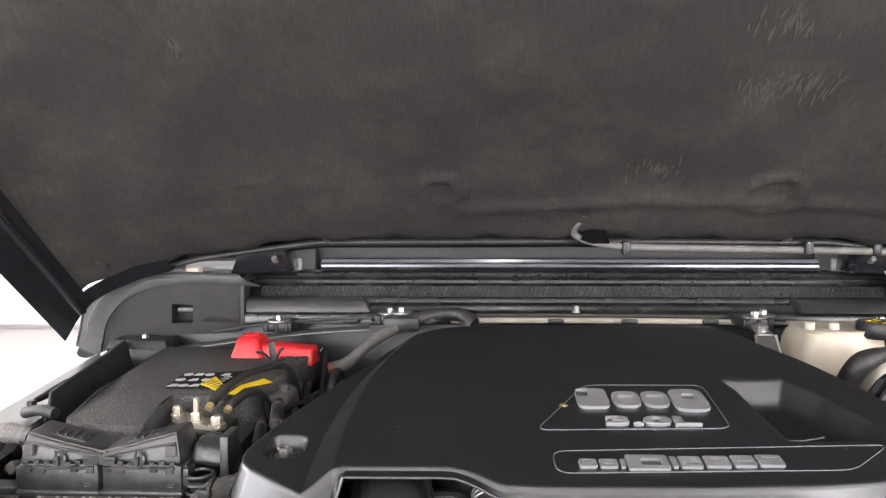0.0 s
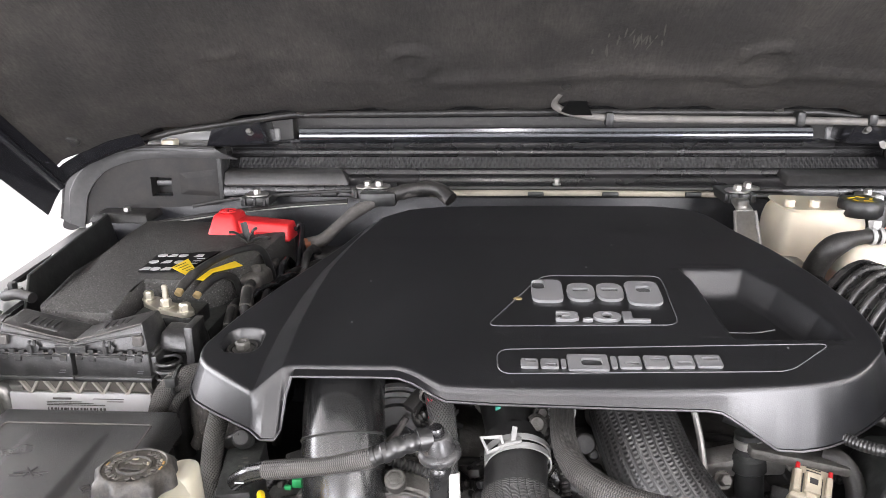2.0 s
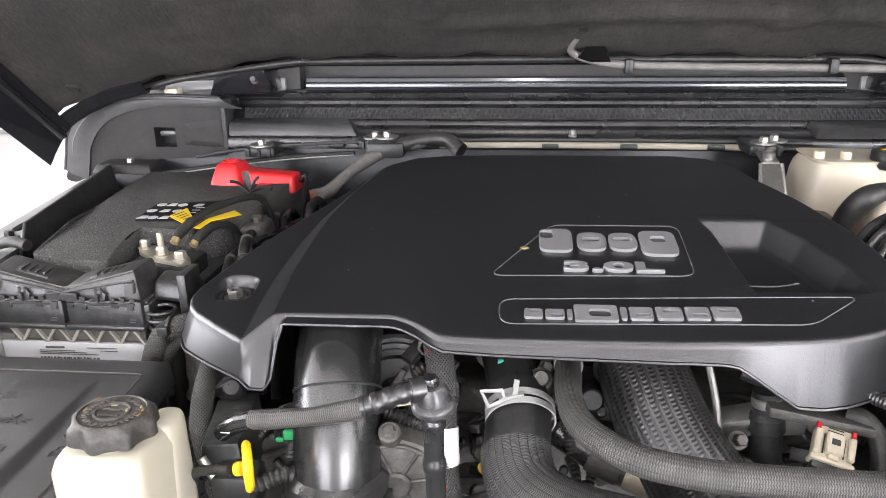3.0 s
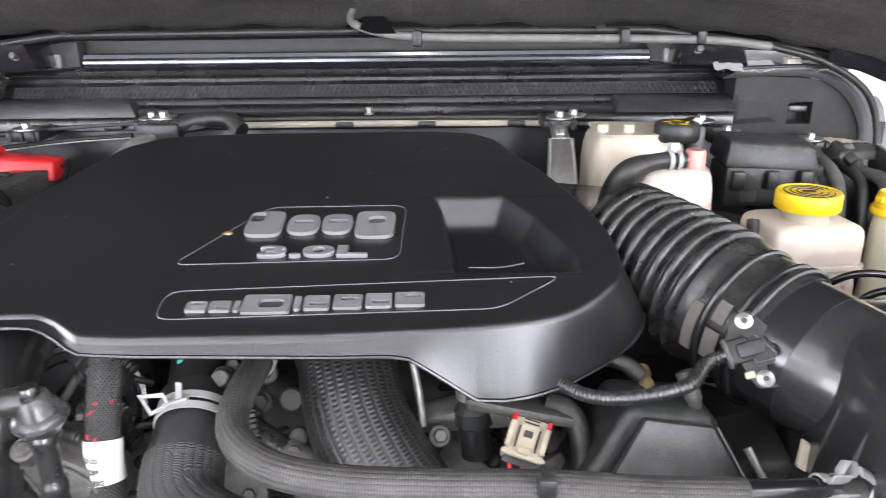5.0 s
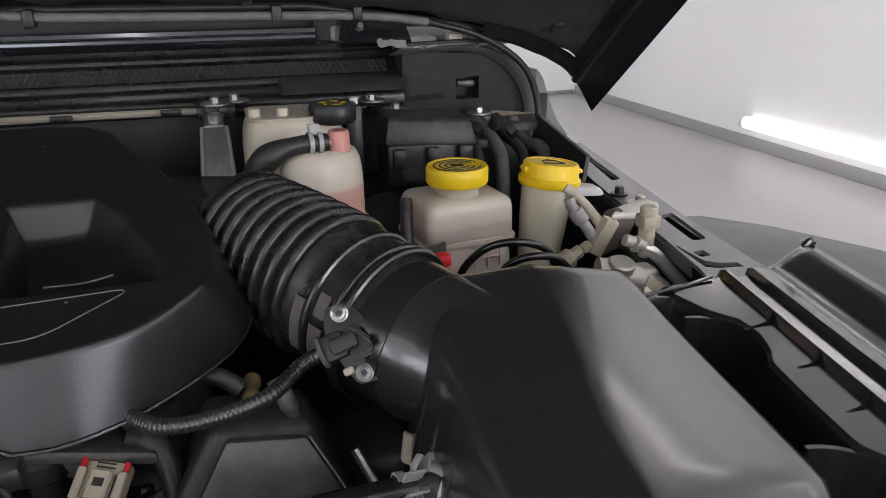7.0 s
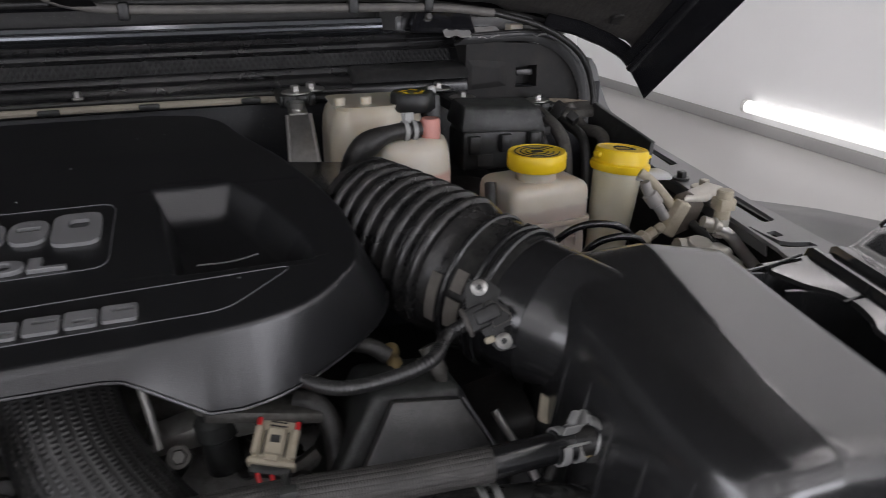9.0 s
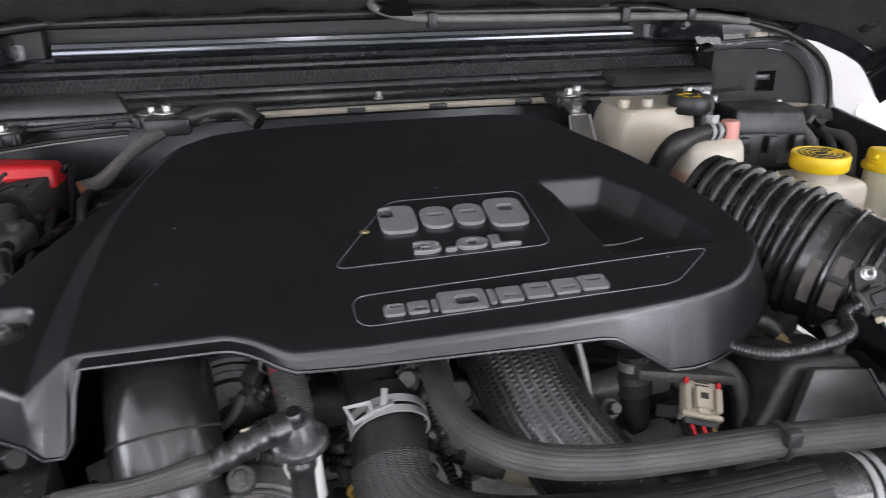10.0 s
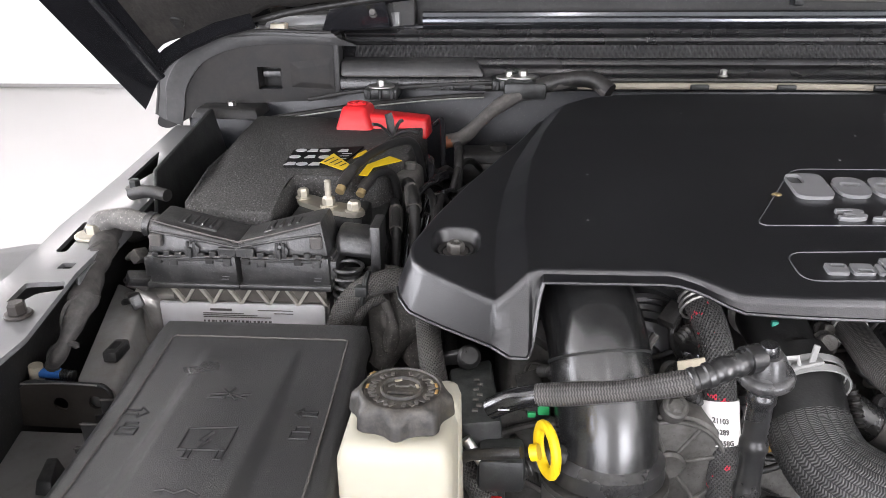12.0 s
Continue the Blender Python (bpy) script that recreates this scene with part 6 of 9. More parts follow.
for x, y, z, sx, sy, sz, m_ in ((-0.355, 0.93, 1.12, 0.05, 0.05, 0.07, M_DARK), (-0.29, 1.0, 1.14, 0.09, 0.05, 0.06, M_DARK), (-0.31, 0.84, 1.11, 0.04, 0.06, 0.05, M_BLACK), (-0.378, 0.86, 1.14, 0.03, 0.06, 0.09, M_TAPE), (-0.345, 0.76, 1.08, 0.05, 0.07, 0.07, M_DARK)):
    w = thing("wiring_block", (x, y, z - sz / 2), "grimy dark plastic wiring block", "wiring block", "wiring blocks")
    part("block", rbox(x - sx / 2, x + sx / 2, y - sy / 2, y + sy / 2, z - sz / 2, z + sz / 2, 0.008, 3), m_, w)
    part("ridge", rbox(x - sx * 0.42, x + sx * 0.42, y - sy / 2 - 0.004, y - sy / 2 + 0.004, z, z + sz * 0.3, 0.003), m_, w)
    part("cap", cyl((x + sx * 0.1, y - sy * 0.1, z + sz / 2 - 0.003), (0, 0, 1), min(sx, sy) * 0.22, 0.01, 14), m_, w)
tg = thing("white_clip", (-0.315, 0.80, 1.17), "small crumpled white plastic clip", "clip")
part("clip", rbox(-0.322, -0.306, 0.792, 0.80, 1.160, 1.172, 0.004), M_CHECK, tg)
kt = thing("tie_knot", (-0.385, 0.90, 1.20), "black cable ties sticking up by the red cover", "cable tie")
for d in ((-0.02, -0.01, 0.016), (-0.004, 0.0, 0.026), (0.012, 0.004, 0.018), (0.03, -0.004, 0.006)):
    p = Vector((-0.40, 0.905, 1.207))
    part("tail", tube([p, p + Vector(d) * 0.6 + Vector((0, 0, 0.004)), p + Vector(d)], 0.0028, 6, 3, squash=(1.6, 0.6)), M_BLACK, kt)

# earth cable along the cowl
gh = thing("grey_harness", (-0.24, 1.03, 1.23), "grey sleeved cable bending past the cowl bolt", "wiring loom")
part("sleeve", tube([(-0.345, 0.995, 1.180), (-0.325, 1.0, 1.184), (-0.30, 1.01, 1.205), (-0.275, 1.025, 1.222), (-0.235, 1.038, 1.238), (-0.20, 1.045, 1.245), (-0.165, 1.045, 1.246), (-0.145, 1.03, 1.235)], lambda d, f: 0.0085 + 0.001 * math.sin(d * 90), 12, 8), M_TAPE, gh)
part("tip", tube([(-0.348, 0.994, 1.179), (-0.336, 0.997, 1.181)], 0.0088, 12, 2), M_ORANGE, gh, "rust-orange band")
part("clamp", rbox(-0.275, -0.222, 1.025, 1.055, 1.226, 1.246, 0.004), M_BLACK, gh, "black cable clamp")
part("sheath", tube([(-0.235, 1.038, 1.239), (-0.20, 1.046, 1.247), (-0.165, 1.045, 1.248), (-0.143, 1.03, 1.236)], 0.0105, 12, 8), M_RUBBER, gh, "black rubber sheath")

# black plates beside the battery
pl = thing("side_shield", (-0.62, 0.85, 1.12), "thin black plastic shield standing beside the battery", "shield")
part("plate", hexa([(-0.612, 0.735, 1.13), (-0.608, 0.735, 1.13), (-0.648, 1.06, 1.13), (-0.652, 1.06, 1.13)], [(-0.632, 0.80, 1.196), (-0.628, 0.80, 1.196), (-0.665, 1.06, 1.206), (-0.67, 1.06, 1.206)], 0.0012, 1), M_BLACK, pl)
part("knob", cyl((-0.60, 0.86, 1.15), (1, -0.4, 0.2), 0.014, 0.012, 16), M_ALU, pl)
part("knob", cyl((-0.585, 0.79, 1.15), (1, -0.4, 0.2), 0.012, 0.012, 16), M_ALU, pl)

# fuse box
fb = thing("fuse_box", (-0.46, 0.43, 0.95), "black plastic fuse box with embossed signs on its lid", "fuse box")
part("body", hexa([(-0.545, 0.2, 0.95), (-0.38, 0.2, 0.95), (-0.385, 0.60, 0.95), (-0.54, 0.60, 0.95)], [(-0.545, 0.2, 1.095), (-0.37, 0.2, 1.095), (-0.383, 0.605, 1.095), (-0.548, 0.605, 1.095)], 0.004), M_BLACK, fb)


def lid_z(x, y):
    z = 1.1205 + 0.0050 * smooth_step(0.48, 0.59, y)
    h = float(np.interp(y, [0.41, 0.5, 0.56, 0.575], [0.0066, 0.0056, 0.002, 0]))
    hi_l = float(np.interp(y, [0.41, 0.473, 0.55], [-0.485, -0.4885, -0.4915]))
    lo_r = float(np.interp(y, [0.41, 0.46, 0.55], [-0.4165, -0.418, -0.4235]))
    up = min(1.0, max(0.0, (x + 0.5005) / (hi_l + 0.5005)))
    return z + h * (0.75 * up + 0.25 * up * up * (3 - 2 * up) - smooth_step(-0.4285, lo_r, x))


def lid_x(f, y):
    a = float(np.interp(y, [0.2, 0.412, 0.60], [-0.521, -0.536, -0.550]))
    c = float(np.interp(y, [0.2, 0.423, 0.604], [-0.352, -0.369, -0.383]))
    return a + (c - a) * f


rows = []
ys = [0.622, 0.6215, 0.619, 0.613, 0.606] + list(np.linspace(0.60, 0.2, 50))
for k, y in enumerate(ys):
    lift = (-0.025, -0.012, -0.004, -0.001, 0)[k] if k < 5 else 0
    row = []
    for f in (0, 0.004, 0.012, 0.03, 0.05, *np.linspace(0.08, 0.92, 84), 0.95, 0.97, 0.988, 0.996, 1):
        d = min(f, 1 - f) * 0.175
        side = -0.028 if f in (0, 1) else (-0.012 if d < 0.001 else (-0.004 if d < 0.0025 else (-0.001 if d < 0.006 else 0)))
        x = lid_x(f, y)
        row.append((x, y, lid_z(x, y) + min(lift, side)))
    rows.append(row)
part("lid", ribbon(rows), M_LID, fb, "grained black lid", angle=50)
edge = [Vector((lid_x(f, y), y, lid_z(lid_x(f, y), y) + 0.0006)) for f, y in [(0.09 + 0.024 * smooth_step(0.40, 0.585, v), v) for v in np.linspace(0.2, 0.585, 24)] + [(v, 0.5875) for v in np.linspace(0.13, 0.915, 16)] + [(0.931 - 0.04 * (0.585 - v) / 0.17, v) for v in np.linspace(0.585, 0.2, 24)]]
part("lid_bead", tube(edge, 0.0009, 6, 1, smooth=False), M_TAPE, fb, "pale bead along the edge of the lid")


def lid_line(pts, r=0.0007, closed=False):
    out = []
    P = [Vector(p) + (Vector((-0.002, 0.004)) if -0.48 < p[0] < -0.43 else Vector((0, 0))) for p in pts]
    for a, c in zip(P, P[1:] + (P[:1] if closed else [])):
        k = max(2, int((c - a).length / 0.006))
        for j in range(k):
            q = a.lerp(c, j / k)
            out.append(Vector((q.x, q.y, lid_z(q.x, q.y) + 0.0003)))
    if not closed:
        out.append(Vector((P[-1].x, P[-1].y, lid_z(P[-1].x, P[-1].y) + 0.0003)))
    part("embossed_sign", tube(out, r, 6, 1, smooth=False, closed=closed), M_INK, fb)


lid_line([(-0.4688, 0.4673), (-0.4391, 0.4708), (-0.4386, 0.4474), (-0.4681, 0.4472)], closed=True)
lid_line([(-0.4623, 0.447), (-0.4623, 0.439), (-0.459, 0.439), (-0.459, 0.447)])
lid_line([(-0.4429, 0.447), (-0.4429, 0.439), (-0.439, 0.439), (-0.439, 0.447)])
lid_line([(-0.4524, 0.4644), (-0.4572, 0.4558), (-0.4521, 0.4561), (-0.4558, 0.4479)], 0.0012)
lid_line([(-0.4709, 0.5008), (-0.4423, 0.5064)])
lid_line([(-0.4621, 0.5113), (-0.4505, 0.500)], 0.0009)
lid_line([(-0.4549, 0.513), (-0.4592, 0.5002)], 0.0009)
lid_line([(-0.470, 0.505), (-0.458, 0.507), (-0.444, 0.5015)])
for tail, tip, ya, yb in ((-0.5239, -0.5085, 0.490, 0.4985), (-0.3968, -0.4124, 0.4945, 0.5025)):
    mid, neck = (ya + yb) / 2, tail + (tip - tail) * 0.62
    lid_line([(tail, ya + 0.002), (neck, ya + 0.002), (neck, ya - 0.001), (tip, mid), (neck, yb + 0.001), (neck, yb - 0.002), (tail, yb - 0.002)], closed=True)
for ox, oy in ((-0.514, 0.476), (-0.403, 0.478)):
    lid_line([(ox - 0.006, oy - 0.005), (ox + 0.006, oy - 0.005), (ox + 0.006, oy + 0.002), (ox - 0.006, oy + 0.002)], closed=True)
    lid_line([(ox - 0.004, oy + 0.002), (ox - 0.004, oy + 0.007), (ox + 0.004, oy + 0.007)])
lid_line([(-0.4661, 0.4102), (-0.4607, 0.4123), (-0.4539, 0.4096), (-0.4484, 0.4131), (-0.4406, 0.4091)])
for y in (0.53, 0.36):
    part("latch", rbox(-0.375, -0.358, y - 0.012, y + 0.012, 1.06, 1.1, 0.003), M_BLACK, fb)

# splash tray and bracket at the left edge
st = thing("splash_tray", (-0.60, 0.55, 1.0), "dirty black plastic tray along the fender", "tray")
# dusty, and coloured paler to hold the hall light it reflects
part("ramp", hexa([(-0.645, 0.72, 1.0), (-0.585, 0.70, 1.0), (-0.545, 0.574, 0.98), (-0.6155, 0.583, 0.98)], [(-0.645, 0.72, 1.108), (-0.61, 0.70, 1.105), (-0.580, 0.574, 1.083), (-0.6155, 0.583, 1.085)], 0.004), M_SHEET, st, "dusty ramp, its pale grey standing in for reflected hall light")
part("floor_plate", hexa([(-0.66, 0.25, 1.02), (-0.545, 0.25, 1.02), (-0.56, 0.566, 1.02), (-0.67, 0.566, 1.02)], [(-0.66, 0.25, 1.045), (-0.545, 0.25, 1.045), (-0.56, 0.566, 1.048), (-0.67, 0.566, 1.048)], 0.003), M_SHEET, st)
part("clip", hexa([(-0.604, 0.494, 1.047), (-0.588, 0.493, 1.047), (-0.596, 0.522, 1.047), (-0.608, 0.521, 1.047)], [(-0.602, 0.497, 1.058), (-0.591, 0.496, 1.058), (-0.598, 0.519, 1.061), (-0.606, 0.518, 1.061)], 0.0015), M_PLUG, st, "small black clip")
part("clip", rbox(-0.599, -0.587, 0.598, 0.622, 1.092, 1.102, 0.002), M_PLUG, st, "small black clip")
part("clip_slot", rbox(-0.596, -0.590, 0.604, 0.616, 1.1015, 1.1026, 0.0006, 1), M_INK, st)
part("rust_stain", lathe([(0, 0.0008), (0.005, 0.0006), (0.008, 0)], Matrix.Translation((-0.588, 0.535, 1.0478)) @ pose(0, 0, 0, 0, 0, 30) @ Matrix.Diagonal((0.7, 2.2, 1, 1)), 9), M_ORANGE, st, "small rusty stain")
br = thing("mounting_bracket", (-0.62, 0.57, 1.05), "brown-black steel bracket with holes and a worn edge", "bracket")
BRK = rounded([(-0.668, 1.050), (-0.600, 1.0485), (-0.583, 1.054), (-0.579, 1.083), (-0.585, 1.0905), (-0.645, 1.0915), (-0.657, 1.084)], 0.004)
part("plate", plate(BRK, [[(hx + 0.006 * math.cos(a), hz + 0.006 * math.sin(a)) for a in np.linspace(0, 5.7, 14)] for hx, hz in ((-0.6222, 1.0717), (-0.5933, 1.0739))], 0.003, Matrix(((1, 0, 0, 0), (0, 0, 1, 0.569), (0, 1, 0, 0), (0, 0, 0, 1)))), M_BROWNBLK, br)
part("folded_top", tube([(-0.660, 0.5685, 1.080), (-0.645, 0.5685, 1.0915), (-0.615, 0.5685, 1.0912), (-0.586, 0.5685, 1.0902), (-0.5795, 0.5685, 1.083)], 0.0016, 8, 4), M_BLACK, br)
part("worn_edge", tube([(-0.650, 0.567, 1.0905), (-0.615, 0.567, 1.0922), (-0.588, 0.567, 1.0912)], 0.0007, 6, 3), M_ALU, br, "pale worn edge")
vs = thing("small_valve", (-0.63, 0.585, 1.08), "small metal valve with a blue band", "valve")
part("hex_end", tube([(-0.6495, 0.585, 1.078), (-0.6475, 0.585, 1.0965)], 0.0055, 12, 1), M_BEIGE, vs, "pale metal end")
part("blue_band", tube([(-0.6440, 0.585, 1.0895), (-0.6275, 0.585, 1.0895)], 0.0042, 12, 1), mat("blue_tape", (0.03, 0.14, 0.45), 0.4, var=0.4, vs=300, bump=0), vs, "bright blue band")
part("stem", tube([(-0.6275, 0.585, 1.0890), (-0.6165, 0.585, 1.0878)], lambda d, f: 0.0038 + 0.0006 * math.sin(d * 2600), 12, 20), M_HOSE, vs)
for x0, y0, y1, z0 in ((-0.5675, 0.5345, 0.5375, 1.084), (-0.566, 0.5055, 0.5085, 1.072), (-0.5560, 0.480, 0.483, 1.080)):
    part("side_tab", rbox(x0, -0.540, y0, y1, z0, 1.101, 0.0008, 1), M_PLUG, fb, "black catch on the side of the box")
    part("tab_edge", tube([(x0 + 0.0005, y0 - 0.0002, 1.1012), (-0.546, y0 - 0.0002, 1.1012)], 0.0009, 6, 1), M_TAPE, fb)
part("side_web", thick(ribbon([[(-0.5640 + 0.010 * math.cos(a), 0.5330 - 0.014 * math.sin(a), 1.099), (-0.5640 + 0.010 * math.cos(a), 0.5330 - 0.014 * math.sin(a), 1.075)] for a in np.linspace(0.2, 1.4, 6)]), 0.0015), M_PLUG, fb)

# coolant bottle
cb = thing("coolant_bottle", (-0.335, 0.44, 0.95), "cream plastic coolant bottle with a black lobed cap", "coolant bottle")
bt = rounded([(-0.366, 0.412), (-0.304, 0.412), (-0.302, 0.475), (-0.366, 0.475)], 0.010, 4)
sh = rounded([(-0.356, 0.420), (-0.312, 0.420), (-0.310, 0.468), (-0.356, 0.468)], 0.010, 4)
bm = bmesh.new()
rings = [[bm.verts.new((x, y, z)) for x, y in o] for o, z in ((bt, 0.95), (bt, 1.150), ([((a[0] * 3 + c[0]) / 4, (a[1] * 3 + c[1]) / 4) for a, c in zip(bt, sh)], 1.1575), ([((a[0] + c[0]) / 2, (a[1] + c[1]) / 2) for a, c in zip(bt, sh)], 1.161), (sh, 1.163))]
for a, c in zip(rings, rings[1:]):
    for i in range(len(a)):
        bm.faces.new((a[i], a[(i + 1) % len(a)], c[(i + 1) % len(a)], c[i]))
bm.faces.new(rings[-1])
bm.faces.new(rings[0][::-1])
part("bottle", bm, M_BOTTLE, cb, "cream translucent bottle")
part("back_lobe", hexa([(-0.335, 0.44, 1.0), (-0.299, 0.44, 1.0), (-0.299, 0.485, 1.0), (-0.335, 0.485, 1.0)], [(-0.325, 0.45, 1.163), (-0.302, 0.45, 1.166), (-0.302, 0.482, 1.166), (-0.325, 0.482, 1.163)], 0.009, 3), M_BOTTLE, cb)
part("neck", cyl((-0.333, 0.441, 1.158), (0, 0, 1), 0.0205, 0.010, 28), M_BOTTLE, cb)
CAP = pose(-0.333, 0.441, 1.1655, -2, 1)


def cap_lobe(a, z):
    """Eight lobes, widest at the foot of the skirt."""
    return 1 + (0.075 * math.cos(8 * a) + 0.012 * math.cos(16 * a)) * smooth_step(0.0155, 0.011, z)


cap = part("cap", lathe([(0, 0), (0.0255, 0), (0.0268, 0.0015), (0.0262, 0.008), (0.0255, 0.0115), (0.0236, 0.0145), (0.0222, 0.0158), (0.0212, 0.0160), (0.0206, 0.0151), (0.0118, 0.0149), (0.0113, 0.0166), (0.0104, 0.0166), (0.0098, 0.0150), (0, 0.0148)], CAP, 96, wobble=cap_lobe), M_CAPBLK, cb, "dusty black lobed cap with raised rings")
part("cap_bar", rbox(-0.0070, 0.0070, -0.0062, -0.0036, 0.0145, 0.0165, 0.0008, 2, CAP), M_CAPBLK, cap)
part("cap_bar", tube([CAP @ Vector((x, y, 0.0152)) for x, y in ((-0.0075, 0.002), (-0.004, 0.0045), (-0.0035, 0.0025), (0.0035, 0.0025), (0.004, 0.0045), (0.0075, 0.002))], 0.0007, 6, 2), M_TAPE, cap)
for k in range(30):
    a = 2 * math.pi * (k + 0.5) / 30
    if k not in (7, 8, 22):
        part("raised_mark", rbox(-0.0012, 0.0012, -0.0021, 0.0021, 0, 0.0009, 0.0003, 1, CAP @ Matrix.Translation((0.0163 * math.cos(a), 0.0163 * math.sin(a), 0.0148)) @ pose(0, 0, 0, 0, 0, math.degrees(a) + 90 + 25 * (-1) ** k)), M_TAPE if k % 3 else M_DUSTY, cap)
for k in range(8):
    a = (2.45, 2.6, 0.25, 0.42, -0.1, 0.35, 3.1, 1.9)[k]
    r = (0.0235, 0.0222, 0.0190, 0.0175, 0.0192, 0.0088, 0.0187, 0.0085)[k]
    part("dirt_crumb", rbox(-0.0022, 0.0022, -0.0009, 0.0009, 0, 0.0008, 0.0004, 1, CAP @ Matrix.Translation((r * math.cos(a), r * math.sin(a), 0.0150)) @ pose(0, 0, 0, 0, 0, math.degrees(a) + 90)), M_BEIGE if k % 2 else M_OCHRE, cap, "crumb of dried dirt")

# ---- engine front ----
eng = thing("engine_block", (-0.02, 0.72, 0.88), "grimy cast metal engine with brackets and bolts", "engine")
part("block", hexa([(-0.28, 0.58, 0.88), (0.22, 0.58, 0.88), (0.22, 1.0, 0.88), (-0.28, 1.0, 0.88)], [(-0.27, 0.64, 1.10), (0.21, 0.64, 1.10), (0.20, 0.98, 1.14), (-0.26, 0.98, 1.14)], 0.012, 3), M_GRIMEALU, eng, "grimy casting")
part("head_cover", rbox(-0.26, 0.20, 0.67, 0.96, 1.09, 1.165, 0.015, 3), M_DARK, eng)
rnd = random.Random(21)
for k in range(46):
    x, y, z = rnd.uniform(-0.26, 0.2), rnd.uniform(0.56, 0.66), rnd.uniform(1.0, 1.13)
    if y < 0.60 and z > 1.08:
        y += 0.05
    s = rnd.uniform(0.006, 0.014)
    kind = k % 4
    m_ = (M_GRIMEALU, M_DARK, M_RUBBER, M_GRIMEALU)[kind]
    if kind == 0:
        b_ = rbox(-s, s, -s * 0.8, s * 0.8, -s * 0.7, s * 0.7, 0.003, 2, pose(x, y, z, rnd.uniform(-30, 30), rnd.uniform(-30, 30), rnd.uniform(0, 90)))
    elif kind == 1:
        b_ = cyl((x, y, z), (rnd.uniform(-0.5, 0.5), -1, rnd.uniform(0, 1)), s * 0.7, s * 2, 18)
    elif kind == 2:
        q = Vector((x, y, z))
        b_ = tube([q, q + Vector((rnd.uniform(-0.05, 0.05), -0.02, 0.01)), q + Vector((rnd.uniform(-0.1, 0.1), 0.0, -0.04))], s * 0.3, 10, 6)
    else:
        b_ = join(cyl((x, y, z), (0, -1, 0.6), 0.009, 0.005, 18), lathe([(0, 0), (0.006, 0), (0.006, 0.008), (0.005, 0.009), (0, 0.009)], frame_to((x, y - 0.004, z + 0.003), (0, -1, 0.6)), 6))
    part(("casting_lug", "boss", "short_pipe", "bolt")[kind], b_, m_, eng)
for x, y, z, r in ((-0.10, 0.60, 1.075, 0.008), (0.0, 0.565, 1.085, 0.008), (0.106, 0.565, 1.098, 0.0075), (-0.045, 0.592, 1.142, 0.007), (-0.145, 0.56, 1.105, 0.007), (-0.195, 0.60, 1.115, 0.008)):
    hex_bolt("bolt", (x, y, z), r * 0.72, eng, (0.1, -1, 0.7), washer=1.5, h=0.008, material=M_GRIMEALU)
part("bracket_arm", hexa([(0.085, 0.585, 1.085), (0.16, 0.57, 1.10), (0.16, 0.59, 1.10), (0.085, 0.60, 1.085)], [(0.085, 0.58, 1.10), (0.16, 0.565, 1.127), (0.16, 0.59, 1.13), (0.085, 0.60, 1.105)], 0.004), M_ALU, eng, "pale cast bracket")
part("bracket_arm", hexa([(0.125, 0.56, 1.122), (0.20, 0.545, 1.115), (0.20, 0.57, 1.115), (0.125, 0.585, 1.122)], [(0.125, 0.56, 1.132), (0.20, 0.545, 1.124), (0.20, 0.57, 1.124), (0.125, 0.585, 1.132)], 0.003), M_GRIMEALU, eng)
part("stay", tube([(0.082, 0.60, 1.165), (0.090, 0.585, 1.13), (0.094, 0.575, 1.10)], 0.0030, 8, 5), M_ALU, eng, "thin bright stay")
part("dark_box", hexa([(-0.312, 0.50, 1.04), (-0.272, 0.505, 1.04), (-0.280, 0.575, 1.04), (-0.312, 0.565, 1.04)], [(-0.303, 0.494, 1.121), (-0.277, 0.502, 1.119), (-0.285, 0.575, 1.122), (-0.315, 0.558, 1.122)], 0.003), M_BLACK, eng, "flat black plastic box")
for k in range(7):
    part("print_line", rbox(-0.2965 + 0.0026 * (k % 2), -0.2925 + 0.0026 * (k % 2), 0.508 + k * 0.006, 0.5105 + k * 0.006, 1.1205, 1.1218, 0), M_TAPE, eng)
OC = (-0.162, 0.525, 1.072)
part("oil_cooler", lathe([(0, 0), (0.037, 0), (0.041, 0.003), (0.042, 0.007), (0.0415, 0.04), (0, 0.05)], frame_to(OC, (0, 1, 0.10)), 44), M_GRIMEALU, eng, "round grimy cast cover")
part("cover_rib", tube([Vector((OC[0] + 0.0375 * math.cos(a), OC[1] - 0.0005 - 0.0037 * math.sin(a), OC[2] + 0.0375 * math.sin(a))) for a in np.linspace(0, 6.1, 36)], 0.0018, 8, 1, closed=True), M_GRIMEALU, eng)
for a in (0.25, 1.05, 1.95, 2.9, 4.1, 5.3):
    d = Vector((math.cos(a), -0.1 * math.sin(a), math.sin(a)))
    part("cover_rib", tube([Vector(OC) + d * 0.012, Vector(OC) + d * 0.037], 0.0018, 8, 1), M_GRIMEALU, eng)
part("cover_hub", lathe([(0.012, 0), (0.012, 0.002), (0.010, 0.004), (0.005, 0.0035), (0, 0.002)], frame_to(OC, (0, -1, -0.1)), 20), M_GRIMEALU, eng, "cast hub")
part("cover_boss", join(cyl((-0.1646, 0.522, 1.116), (0, -0.6, 0.8), 0.0085, 0.014, 18), cyl((-0.1646, 0.516, 1.124), (0, -0.6, 0.8), 0.0055, 0.006, 6)), M_GRIMEALU, eng, "bolted cast boss")
